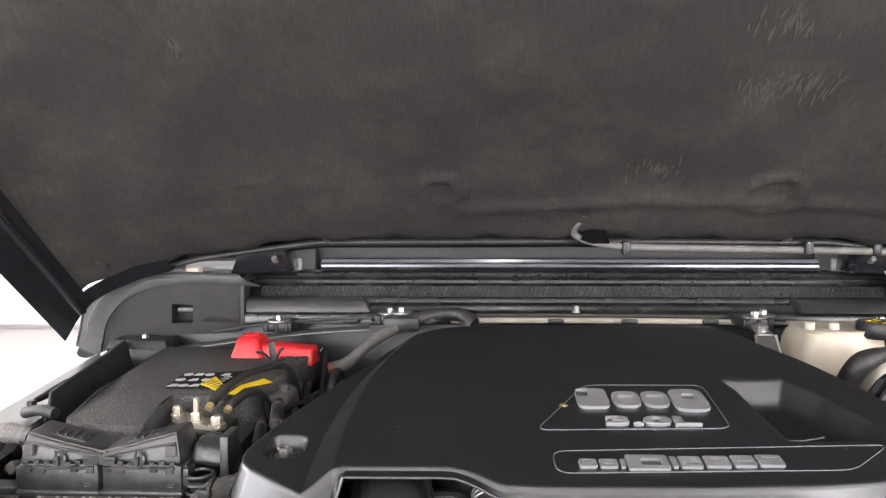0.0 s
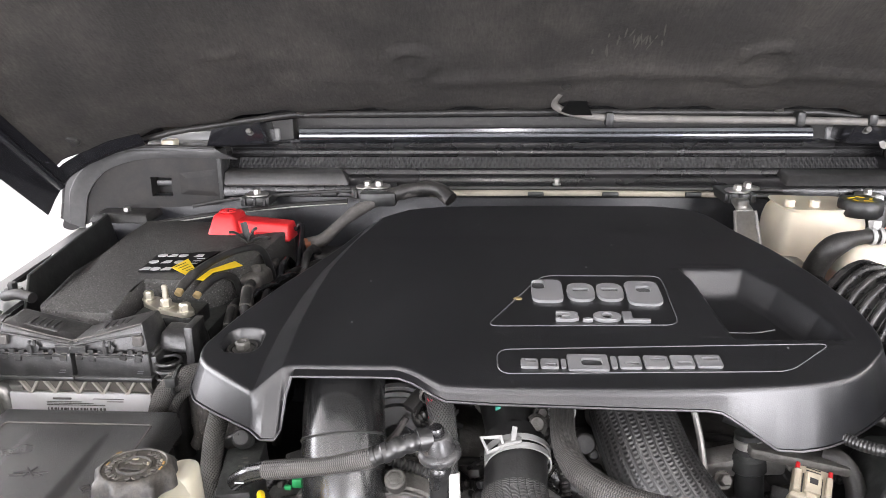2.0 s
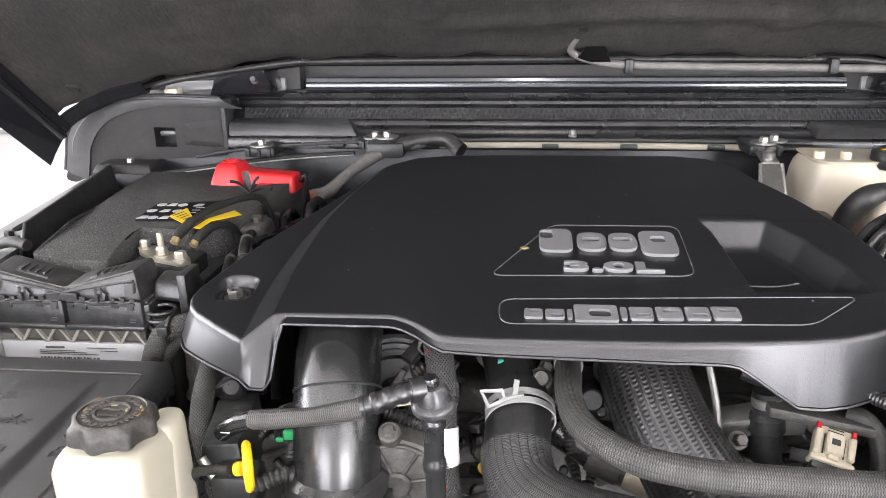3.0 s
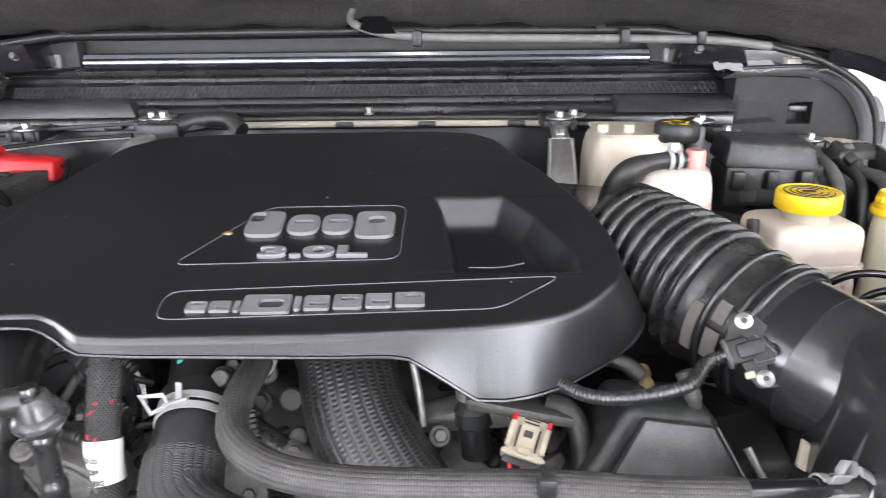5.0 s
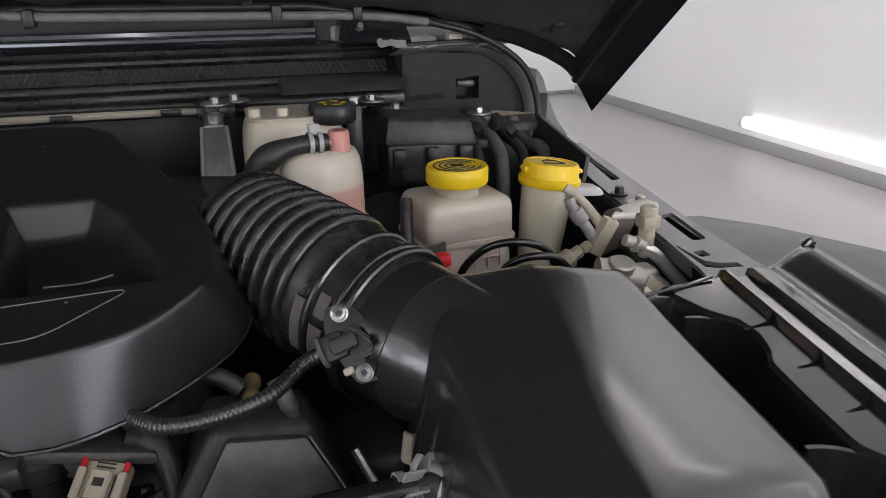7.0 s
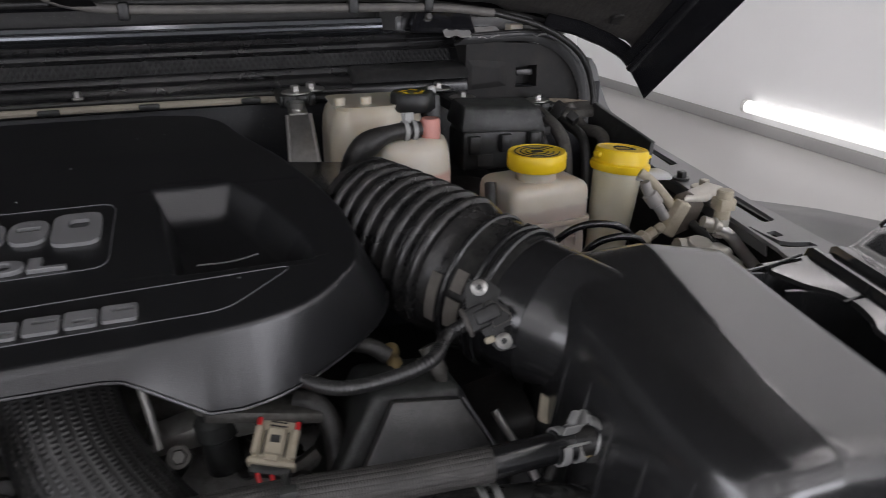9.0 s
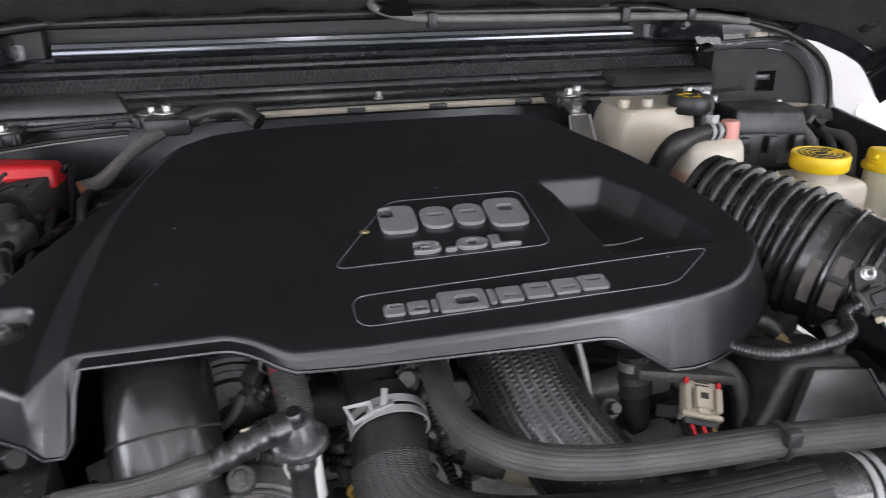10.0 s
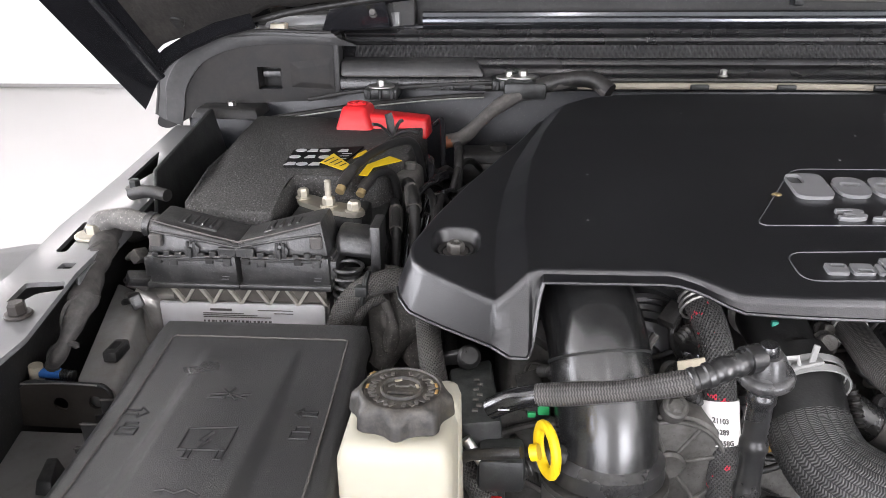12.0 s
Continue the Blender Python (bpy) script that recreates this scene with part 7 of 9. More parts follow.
part("pulley", lathe([(0, 0.002), (0.016, 0.002), (0.018, 0.006), (0.034, 0.006), (0.036, 0.001), (0.041, 0.001), (0.043, 0.006), (0.047, 0.006), (0.048, 0.002), (0.051, 0.002), (0.052, 0.006), (0.055, 0.005), (0.056, -0.022), (0, -0.022)], frame_to((-0.172, 0.598, 1.107), (0.05, -1, 0.30)), 56), M_SATIN, eng, "dark grooved pulley", angle=25)
part("short_pipe", tube([(-0.172, 0.63, 1.175), (-0.155, 0.61, 1.170), (-0.142, 0.60, 1.176)], 0.0045, 14, 8), M_STEEL, eng)
part("conduit", tube([(-0.182, 0.545, 1.128), (-0.165, 0.540, 1.124), (-0.148, 0.541, 1.118), (-0.136, 0.545, 1.108)], lambda d, f: 0.0046 + 0.0008 * math.sin(d * 1700), 12, 26), M_RUBBER, eng, "black corrugated conduit")

# glossy intake pipe
ip = thing("intake_pipe", (-0.207, 0.55, 1.02), "wide glossy black plastic intake pipe bending down", "pipe")
IPP = [(-0.224, 0.66, 1.158), (-0.219, 0.61, 1.163), (-0.2135, 0.570, 1.156), (-0.2095, 0.542, 1.135), (-0.2068, 0.522, 1.105), (-0.2065, 0.512, 1.075), (-0.207, 0.508, 1.055)]
part("pipe", tube(IPP, lambda d, f: 0.0352 - 0.0015 * f, 40, 10), M_PIPE, ip)
m_ = frame_to((-0.2105, 0.5475, 1.1405), (0.10, -0.62, -0.78))
part("seam", tube([m_ @ Vector((0.0344 * math.cos(a), 0.0344 * math.sin(a), 0)) for a in np.linspace(0, 6.16, 40)], 0.0011, 6, 1, closed=True), M_INK, ip, "dark moulding seam")
part("foot", lathe([(0.033, 0), (0.0395, 0), (0.0400, 0.002), (0.0395, 0.011), (0.0365, 0.014), (0.033, 0.018)], frame_to((-0.207, 0.514, 1.074), (0, 0.16, 1)), 40), M_SATIN, ip)
part("foot_ring", lathe([(0.039, 0), (0.043, 0.001), (0.043, 0.005), (0.039, 0.006)], frame_to((-0.207, 0.5125, 1.066), (0, 0.16, 1)), 40), M_GRIMEALU, ip, "grimy metal ring")
part("neck", lathe([(0.034, -0.075), (0.040, -0.06), (0.0415, 0.0), (0.04, 0.010), (0, 0.010)], frame_to((-0.207, 0.511, 1.060), (0, 0.16, 1)), 40), M_ALU, ip, "cast metal neck")
part("leaf", lathe([(0.0035, 0), (0.003, 0.0006), (0, 0.0008)], frame_to((-0.2100, 0.4915, 1.1015), (-0.1, -0.93, 0.35)), 9), mat("leaf_green", (0.09, 0.28, 0.05), 0.5, bump=0), ip, "green speck of leaf")
part("tag", rbox(-0.235, -0.222, 0.472, 0.473, 1.005, 1.03, 0.0005, 1), M_WHITE, ip, "white sticker with print")
for k in range(4):
    part("print_line", rbox(-0.233 + k * 0.0028, -0.2318 + k * 0.0028, 0.4712, 0.4722, 1.008, 1.027, 0), M_INK, ip)

# breather hose with its elbow
bh = thing("breather_hose", (-0.2, 0.475, 1.12), "braided grey breather hose with a black valve elbow", "hose")
part("stub", tube([(-0.284, 0.4925, 1.1345), (-0.276, 0.489, 1.1415), (-0.268, 0.486, 1.147), (-0.256, 0.483, 1.152)], 0.0070, 14, 8), M_GLOSS, bh, "glossy black hose end with pale print")
part("stub_print", rbox(-0.280, -0.273, 0.4802, 0.4812, 1.1415, 1.1425, 0.0003, 1, pose(0, 0, 0)), M_CHECK, bh)
part("sleeve", tube([(-0.257, 0.483, 1.152), (-0.235, 0.478, 1.157), (-0.205, 0.471, 1.165), (-0.171, 0.464, 1.177)], lambda d, f: 0.0068 + 0.0005 * math.sin(f * 9), 18, 10), M_KNIT, bh, "frayed braided sleeve")
part("nozzle", tube([(-0.174, 0.4645, 1.1765), (-0.163, 0.466, 1.180), (-0.150, 0.470, 1.184), (-0.135, 0.477, 1.186)], lambda d, f: 0.0066 + 0.0009 * (math.sin(d * 700) > 0), 14, 12), M_SATIN, bh, "ribbed black nozzle")
VM = pose(-0.127, 0.480, 1.176, 8, -6)
part("valve", lathe([(0.0, -0.014), (0.009, -0.014), (0.0120, -0.010), (0.0158, -0.006), (0.0160, -0.003), (0.0150, -0.001), (0.0125, 0.0005), (0.0100, 0.009), (0.008, 0.012), (0, 0.013)], VM, 32), M_VALVE, bh, "black domed valve, its silver sheen painted as pale grey")
part("valve_knob", lathe([(0, 0), (0.0058, 0), (0.0058, 0.004), (0.0045, 0.0065), (0, 0.007)], VM @ Matrix.Translation((0, 0, 0.012)), 20), M_GLOSS, bh, "small black knob")
part("collar", tube([(-0.142, 0.474, 1.185), (-0.133, 0.478, 1.185)], 0.0085, 16, 1), M_SATIN, bh)
part("down_pipe", tube([(-0.127, 0.480, 1.166), (-0.127, 0.479, 1.135), (-0.126, 0.479, 1.096), (-0.126, 0.481, 1.05), (-0.126, 0.483, 1.0)], lambda d, f: 0.0072 + 0.0012 * (math.sin(d * 190) > 0.8), 16, 14), M_SATIN, bh, "black pipe with ribs")

# harness with red flecks and a paper label
lm = thing("wiring_harness", (-0.13, 0.56, 1.05), "dark braided wiring harness with red flecks and a paper label", "wiring loom")
part("sleeve", tube([(-0.142, 0.615, 1.174), (-0.1355, 0.590, 1.165), (-0.1295, 0.564, 1.147), (-0.128, 0.548, 1.122), (-0.127, 0.5385, 1.10), (-0.1245, 0.531, 1.075), (-0.12, 0.525, 1.04), (-0.115, 0.522, 1.0)], 0.0118, 18, 8), M_BRAIDRED, lm)
for k in range(3):
    part("steel_ring", tube([frame_to((-0.1365, 0.594 - k * 0.004, 1.1668 - k * 0.0022), (0.2, -0.85, -0.45)) @ Vector((0.0135 * math.cos(a), 0.0135 * math.sin(a), 0)) for a in np.linspace(0, 6.1, 20)], 0.0012, 6, 1, closed=True), M_ALU, lm)
m_ = Matrix.Translation((-0.1268, 0.5388, 1.0995)) @ Matrix(((1, 0, -0.07, 0), (0, 1, 0.37, 0), (0, 0, 1, 0), (0, 0, 0, 1)))
lab = part("paper_label", tube([(-0.1276, 0.5442, 1.113), (-0.127, 0.5385, 1.10), (-0.1256, 0.5341, 1.086)], 0.0131, 24, 4), M_WHITE, lm, "white paper label with part numbers")
for text, h in (("21103", 0.0055), ("36289", -0.0015), ("03158G", -0.0085)):
    p = m_ @ Vector((0, 0, h))
    bmw = writing(text, 0.0046, 0.0003, Matrix.Identity(4), 0.9)
    for v in bmw.verts:
        a = -math.pi / 2 + (v.co.x - 0.008) / 0.0140
        r = 0.0147 + v.co.z
        v.co = m_ @ Vector((r * math.cos(a), r * math.sin(a), h + v.co.y))
    part("lettering", bmw, M_TAPE, lab, "dark characters " + text)
part("tape_end", tube([(-0.1205, 0.5255, 1.044), (-0.1165, 0.5228, 1.012)], 0.0126, 16, 2), M_TAPE, lm)
cl = thing("paper_tag", (-0.16, 0.52, 1.15), "small beige paper tag under the breather hose", "tag")
part("tag", rbox(-0.009, 0.009, -0.001, 0.001, -0.006, 0.006, 0.0008, 2, pose(-0.153, 0.531, 1.1455, 0, -12, 0)), M_BEIGE, cl)

# dipstick
dp = thing("dipstick", (-0.26, 0.46, 1.1), "bright yellow ring-shaped oil dipstick handle", "dipstick")
ring = [Vector((-0.2515 + 0.0125 * 0.344 * math.cos(a), 0.455 - 0.0125 * 0.939 * math.cos(a), 1.1335 + 0.0145 * math.sin(a))) for a in np.linspace(0, 2 * math.pi * 23 / 24, 24)]
part("ring", tube(ring, 0.0030, 10, 1, closed=True, squash=(1.0, 1.25)), M_YELLOW, dp)
part("lug", tube([(-0.256, 0.456, 1.131), (-0.2605, 0.457, 1.1295)], 0.005, 12, 2), M_YELLOW, dp)
part("guide_tube", tube([(-0.266, 0.458, 1.1285), (-0.283, 0.463, 1.123), (-0.30, 0.475, 1.11), (-0.31, 0.49, 1.08)], 0.0036, 12, 8), M_RUBBER, dp, "black guide tube")

# braided lines beside the coolant bottle
b2 = thing("braided_hose", (-0.31, 0.55, 1.1), "thin braided black hose running down past the bottle", "hose")
part("hose", tube([(-0.337, 0.625, 1.15), (-0.333, 0.595, 1.135), (-0.327, 0.56, 1.125), (-0.318, 0.53, 1.11), (-0.30, 0.505, 1.085), (-0.285, 0.49, 1.06)], 0.0092, 14, 8), M_BRAID, b2)
part("screw", tube([(-0.300, 0.487, 1.115), (-0.289, 0.483, 1.10)], 0.0036, 10, 1), M_STEEL, b2, "bare threaded screw")
sa = thing("hose_bracket", (-0.31, 0.57, 1.1), "flat black plastic arm with a round end holding the hose", "bracket")
part("arm", hexa([(-0.339, 0.578, 1.108), (-0.302, 0.556, 1.127), (-0.302, 0.562, 1.127), (-0.339, 0.584, 1.108)], [(-0.338, 0.576, 1.116), (-0.302, 0.553, 1.139), (-0.302, 0.559, 1.140), (-0.338, 0.582, 1.117)], 0.0015), M_HOSE, sa)
part("round_end", lathe([(0, 0.003), (0.006, 0.003), (0.008, 0.001), (0.0086, -0.004), (0.0086, -0.014), (0, -0.014)], frame_to((-0.300, 0.556, 1.134), (0.1, -0.75, 0.6)), 24), M_HOSE, sa)
part("rib", rbox(-0.337, -0.331, 0.574, 0.580, 1.109, 1.118, 0.001), M_TAPE, sa)
c3 = thing("corrugated_hose", (-0.30, 0.52, 1.08), "thin black corrugated conduit", "conduit")
part("conduit", tube([(-0.335, 0.56, 1.10), (-0.328, 0.53, 1.085), (-0.305, 0.505, 1.06), (-0.28, 0.50, 1.03)], lambda d, f: 0.008 + 0.0014 * math.sin(d * 1300), 12, 40), M_RUBBER, c3)
gc = thing("green_clip", (-0.248, 0.532, 1.10), "small bright green clip", "clip")
part("clip", rbox(-0.252, -0.244, 0.530, 0.535, 1.104, 1.112, 0.001), M_GREEN, gc)
part("clip_tail", rbox(-0.259, -0.253, 0.531, 0.534, 1.101, 1.105, 0.0008), M_GREEN, gc)
pk = thing("black_plug", (-0.29, 0.48, 1.06), "grimy black sensor plug by the dipstick", "plug")
part("plug", rbox(-0.292, -0.262, 0.478, 0.505, 1.08, 1.105, 0.004), M_BLACK, pk)
part("red_lock", rbox(-0.283, -0.276, 0.474, 0.479, 1.072, 1.078, 0.001), M_RED, pk, "red lock tab")
part("tail", tube([(-0.265, 0.49, 1.09), (-0.24, 0.50, 1.095), (-0.22, 0.51, 1.08)], lambda d, f: 0.006 + 0.001 * math.sin(d * 1300), 10, 30), M_RUBBER, pk)

# dusty casting behind the dipstick
part("casting_web", hexa([(-0.305, 0.552, 1.02), (-0.238, 0.552, 1.02), (-0.238, 0.572, 1.02), (-0.305, 0.572, 1.02)], [(-0.300, 0.556, 1.086), (-0.240, 0.556, 1.092), (-0.240, 0.572, 1.092), (-0.300, 0.572, 1.086)], 0.004), M_GRIMEALU, eng, "dusty cast web")
part("casting_rib", tube([(-0.300, 0.551, 1.062), (-0.272, 0.551, 1.075), (-0.242, 0.552, 1.084)], 0.0028, 8, 4), M_GRIMEALU, eng)
part("casting_rib", tube([(-0.268, 0.551, 1.070), (-0.255, 0.551, 1.050), (-0.250, 0.551, 1.03)], 0.0032, 8, 4), M_GRIMEALU, eng)

# radiator hose
rh = thing("radiator_hose", (-0.06, 0.52, 1.05), "thick black radiator hose with a spring clamp and braided sleeve", "hose")
part("end", tube([(-0.082, 0.64, 1.148), (-0.076, 0.612, 1.140), (-0.0715, 0.588, 1.131), (-0.068, 0.570, 1.122)], 0.0225, 28, 6), M_HOSE, rh)
part("hose", tube([(-0.0695, 0.578, 1.1265), (-0.0675, 0.564, 1.119), (-0.068, 0.548, 1.1095), (-0.069, 0.53, 1.098), (-0.066, 0.513, 1.090)], 0.0262, 30, 8), M_HOSE, rh, "smooth black rubber")
part("sleeve", tube([(-0.0693, 0.535, 1.1008), (-0.0685, 0.525, 1.0955), (-0.063, 0.506, 1.088), (-0.045, 0.488, 1.083), (-0.01, 0.472, 1.081), (0.04, 0.461, 1.082), (0.10, 0.454, 1.086), (0.15, 0.4505, 1.091), (0.195, 0.448, 1.096)], lambda d, f: 0.0275 - 0.0035 * smooth_step(0.3, 0.9, f), 30, 10), M_BRAIDBIG, rh, "coarse grey braided sleeve")
part("tail", tube([(0.19, 0.4486, 1.0955), (0.226, 0.4455, 1.0975), (0.276, 0.443, 1.0965), (0.33, 0.432, 1.09), (0.38, 0.40, 1.06)], 0.0222, 28, 8), M_SATIN, rh, "smooth glossy black rubber")


def spring_clamp(parent, p, axis, r, gap, w=0.0055):
    """Flat spring clamp: two bands, open towards gap, and a pair of ears."""
    zc = Vector(axis).normalized()
    xc = -Vector(gap)
    xc = (xc - zc * xc.dot(zc)).normalized()
    yc_ = zc.cross(xc)
    m = Matrix(((xc.x, yc_.x, zc.x, p[0]), (xc.y, yc_.y, zc.y, p[1]), (xc.z, yc_.z, zc.z, p[2]), (0, 0, 0, 1)))
    for h in (-w * 0.75, w * 0.75):
        rows = []
        for a in np.linspace(-2.75, 2.75, 40):
            rows.append([m @ Vector((q * math.cos(a), q * math.sin(a), h + e)) for q, e in ((r, -w * 0.36), (r + 0.0014, -w * 0.36), (r + 0.0014, w * 0.36), (r, w * 0.36), (r, -w * 0.36))])
        part("clamp_band", ribbon(rows), M_CLAMP, parent, "pale grey spring clamp")
    for sgn in (-1, 1):
        a = 2.75 * sgn
        d, t = Vector((math.cos(a), math.sin(a), 0)), Vector((-math.sin(a), math.cos(a), 0))
        ear = [d * (r - 0.001) + t * 0.0008, d * (r + 0.009) + t * (0.0008 + 0.002 * sgn), d * (r + 0.009) + t * (-0.0008 + 0.002 * sgn), d * (r - 0.001) - t * 0.0008]
        part("clamp_ear", hexa([m @ (v + Vector((0, 0, -w * 0.8))) for v in ear], [m @ (v + Vector((0, 0, w * 0.8))) for v in ear], 0.0005, 1), M_CLAMP, parent)


m_ = frame_to((-0.0662, 0.5570, 1.1185), (0.05, -0.91, -0.41))
for h in (-0.0042, 0.0042):
    part("clamp_band", ribbon([[m_ @ Vector((q * math.cos(a), q * math.sin(a), h + e)) for q, e in ((0.0266, -0.0026), (0.0281, -0.0026), (0.0281, 0.0026), (0.0266, 0.0026), (0.0266, -0.0026))] for a in np.linspace(0, 6.283, 60)]), M_CLAMP, rh, "pale grey spring clamp")
part("clamp_ear", tube([(-0.0966, 0.543, 1.1467), (-0.0812, 0.543, 1.1479), (-0.0782, 0.543, 1.1399), (-0.0912, 0.543, 1.1333)], 0.0015, 8, 1, smooth=False, closed=True, squash=(0.5, 1.4)), M_CLAMP, rh, "pale clamp loop")
part("clamp_ear", hexa([(-0.0735, 0.5435, 1.1400), (-0.0690, 0.5435, 1.1415), (-0.0690, 0.5455, 1.1415), (-0.0735, 0.5455, 1.1400)], [(-0.0718, 0.5435, 1.1575), (-0.0675, 0.5435, 1.1565), (-0.0675, 0.5455, 1.1565), (-0.0718, 0.5455, 1.1575)], 0.0006, 1), M_CLAMP, rh, "upright clamp tab")
part("clamp_bridge", hexa([(-0.0835, 0.541, 1.1385), (-0.0640, 0.541, 1.1440), (-0.0640, 0.548, 1.1440), (-0.0835, 0.548, 1.1385)], [(-0.0820, 0.541, 1.1415), (-0.0640, 0.541, 1.1465), (-0.0640, 0.548, 1.1465), (-0.0820, 0.548, 1.1415)], 0.0008, 1), M_CLAMP, rh)
spring_clamp(rh, (0.226, 0.4455, 1.0975), (1, -0.03, 0.02), 0.0232, (0.0, 0.8, 0.6))
spring_clamp(rh, (0.276, 0.443, 1.0965), (1, -0.08, -0.03), 0.0232, (0.0, 0.8, 0.6))
part("teal_mark", rbox(-0.085, -0.080, 0.583, 0.587, 1.138, 1.153, 0.001), M_TEAL, rh, "teal paint mark")
part("fitting", lathe([(0.0, 0), (0.027, 0), (0.027, 0.012), (0.022, 0.02), (0, 0.02)], frame_to((-0.079, 0.615, 1.147), (0, 1, 0.1)), 24), M_ALU, rh, "grimy fitting")

# thin braided hose across the front
h2 = thing("braided_hose", (0.1, 0.49, 1.1), "long braided grey hose running across the engine front", "hose")
p2 = [(-0.025, 0.625, 1.148), (-0.027, 0.60, 1.146), (-0.028, 0.58, 1.146), (-0.030, 0.544, 1.145), (-0.026, 0.512, 1.144), (-0.013, 0.488, 1.143), (0.012, 0.468, 1.142), (0.05, 0.459, 1.140), (0.10, 0.456, 1.139), (0.166, 0.455, 1.138), (0.22, 0.452, 1.136), (0.279, 0.45, 1.135)]
part("sleeve", tube(p2, 0.0105, 20, 8), M_KNIT, h2, "worn braided sleeve")
part("end_pipe", tube([(0.276, 0.4502, 1.135), (0.30, 0.453, 1.133), (0.325, 0.4565, 1.1305), (0.340, 0.455, 1.131)], 0.0094, 18, 6), M_GLOSS, h2, "glossy black end")
part("tie", tube([Vector((0.166, 0.455 + 0.0114 * math.cos(a), 1.138 + 0.0114 * math.sin(a))) for a in np.linspace(0, 6.1, 18)], 0.002, 6, 1, closed=True), M_BLACK, h2, "black tie")
part("tie_lock", rbox(0.161, 0.171, 0.441, 0.448, 1.142, 1.153, 0.001), M_BLACK, h2)
spring_clamp(h2, (-0.0272, 0.596, 1.146), (0, -1, -0.02), 0.0109, (0.2, 0, 1), 0.006)
spring_clamp(h2, (0.331, 0.4565, 1.1305), (1, 0.05, -0.05), 0.0104, (0.1, -0.6, 0.8), 0.007)
part("tee", tube([(0.338, 0.4555, 1.131), (0.350, 0.446, 1.136), (0.378, 0.43, 1.128), (0.40, 0.405, 1.10)], lambda d, f: 0.0095 + 0.003 * smooth_step(0.4, 0.6, f), 16, 8), M_RUBBER, h2)
part("brass_band", tube([(0.341, 0.454, 1.132), (0.345, 0.451, 1.134)], 0.0100, 14, 1), M_BRASS, h2)
spring_clamp(h2, (0.354, 0.4435, 1.1365), (0.75, -0.6, -0.1), 0.0110, (0.0, 0.2, 1), 0.007)
part("clamp_ear", tube([(0.338, 0.458, 1.141), (0.346, 0.462, 1.146), (0.353, 0.467, 1.145), (0.358, 0.470, 1.153)], 0.003, 8, 4, squash=(1.5, 0.6)), M_CLAMP, h2)
part("clamp_ear", tube([(0.336, 0.456, 1.142), (0.333, 0.456, 1.146), (0.338, 0.46, 1.150)], 0.0028, 8, 4, squash=(1.5, 0.6)), M_CLAMP, h2)
part("clamp_ear", tube([(0.352, 0.441, 1.147), (0.356, 0.440, 1.152), (0.359, 0.437, 1.161)], 0.003, 8, 4, squash=(1.5, 0.6)), M_CLAMP, h2)
part("clamp_ear", tube([(0.348, 0.444, 1.147), (0.343, 0.446, 1.151), (0.339, 0.447, 1.153)], 0.003, 8, 4, squash=(1.5, 0.6)), M_CLAMP, h2)

# charge air hose
ch = thing("charge_air_hose", (0.05, 0.55, 1.05), "very wide ribbed black charge air hose", "hose")
part("hose", tube([(0.030, 0.67, 1.150), (0.033, 0.63, 1.145), (0.038, 0.595, 1.130), (0.050, 0.565, 1.104), (0.076, 0.54, 1.068), (0.110, 0.52, 1.03)], lambda d, f: 0.037 + 0.003 * smooth_step(0.4, 0.9, f), 44, 12), M_CHARGE, ch)
part("collar", lathe([(0.0365, 0), (0.0395, 0.001), (0.0395, 0.004), (0.0365, 0.005)], frame_to((0.0345, 0.615, 1.139), (0.1, -0.8, -0.4)), 44), M_STEEL, ch, "thin steel collar")

# pale connector with its wires
cc = thing("sensor_plug", (0.165, 0.535, 1.1), "cream plastic sensor plug with red lock and coloured wires", "plug")
m_ = pose(0.1675, 0.5420, 1.1110, 35, 10, -18) @ Matrix.Diagonal((1.1, 0.82, 1.0, 1))
part("shell", join(rbox(-0.0125, 0.0125, -0.016, 0.017, -0.008, 0.003, 0.0015, 2, m_), rbox(-0.0128, -0.0085, -0.013, 0.010, 0.002, 0.0075, 0.001, 1, m_), rbox(0.0085, 0.0128, -0.013, 0.010, 0.002, 0.0075, 0.001, 1, m_), rbox(-0.0140, 0.0140, -0.0195, -0.0145, -0.008, 0.005, 0.0015, 2, m_)), M_BEIGE, cc, "cream plastic shell")
part("latch", join(rbox(-0.0055, 0.0055, -0.012, 0.009, 0.003, 0.0085, 0.001, 1, m_), rbox(-0.0040, 0.0040, -0.017, -0.011, 0.003, 0.0065, 0.001, 1, m_)), M_BEIGE, cc, "cream latch with a window")
part("slot", rbox(-0.0028, 0.0028, -0.003, 0.003, 0.0080, 0.0088, 0.0003, 1, m_), M_INK, cc)
part("slot", rbox(-0.0070, -0.0060, -0.012, 0.008, 0.0030, 0.0036, 0.0002, 1, m_), M_INK, cc)
part("slot", rbox(0.0060, 0.0070, -0.012, 0.008, 0.0030, 0.0036, 0.0002, 1, m_), M_INK, cc)
for y in (0.0115, 0.0145):
    part("slot", rbox(-0.005, 0.005, y, y + 0.0012, 0.0026, 0.0034, 0.0002, 1, m_), M_INK, cc)
for dx in (-0.0112, 0.0112):
    part("red_lock", rbox(dx - 0.0014, dx + 0.0014, 0.0098, 0.0168, 0.002, 0.0062, 0.0006, 1, m_), M_RED, cc, "orange-red lock tab")
part("socket", rbox(-0.012, 0.012, -0.026, -0.0185, -0.009, 0.002, 0.002, 2, m_), M_BLACK, cc)
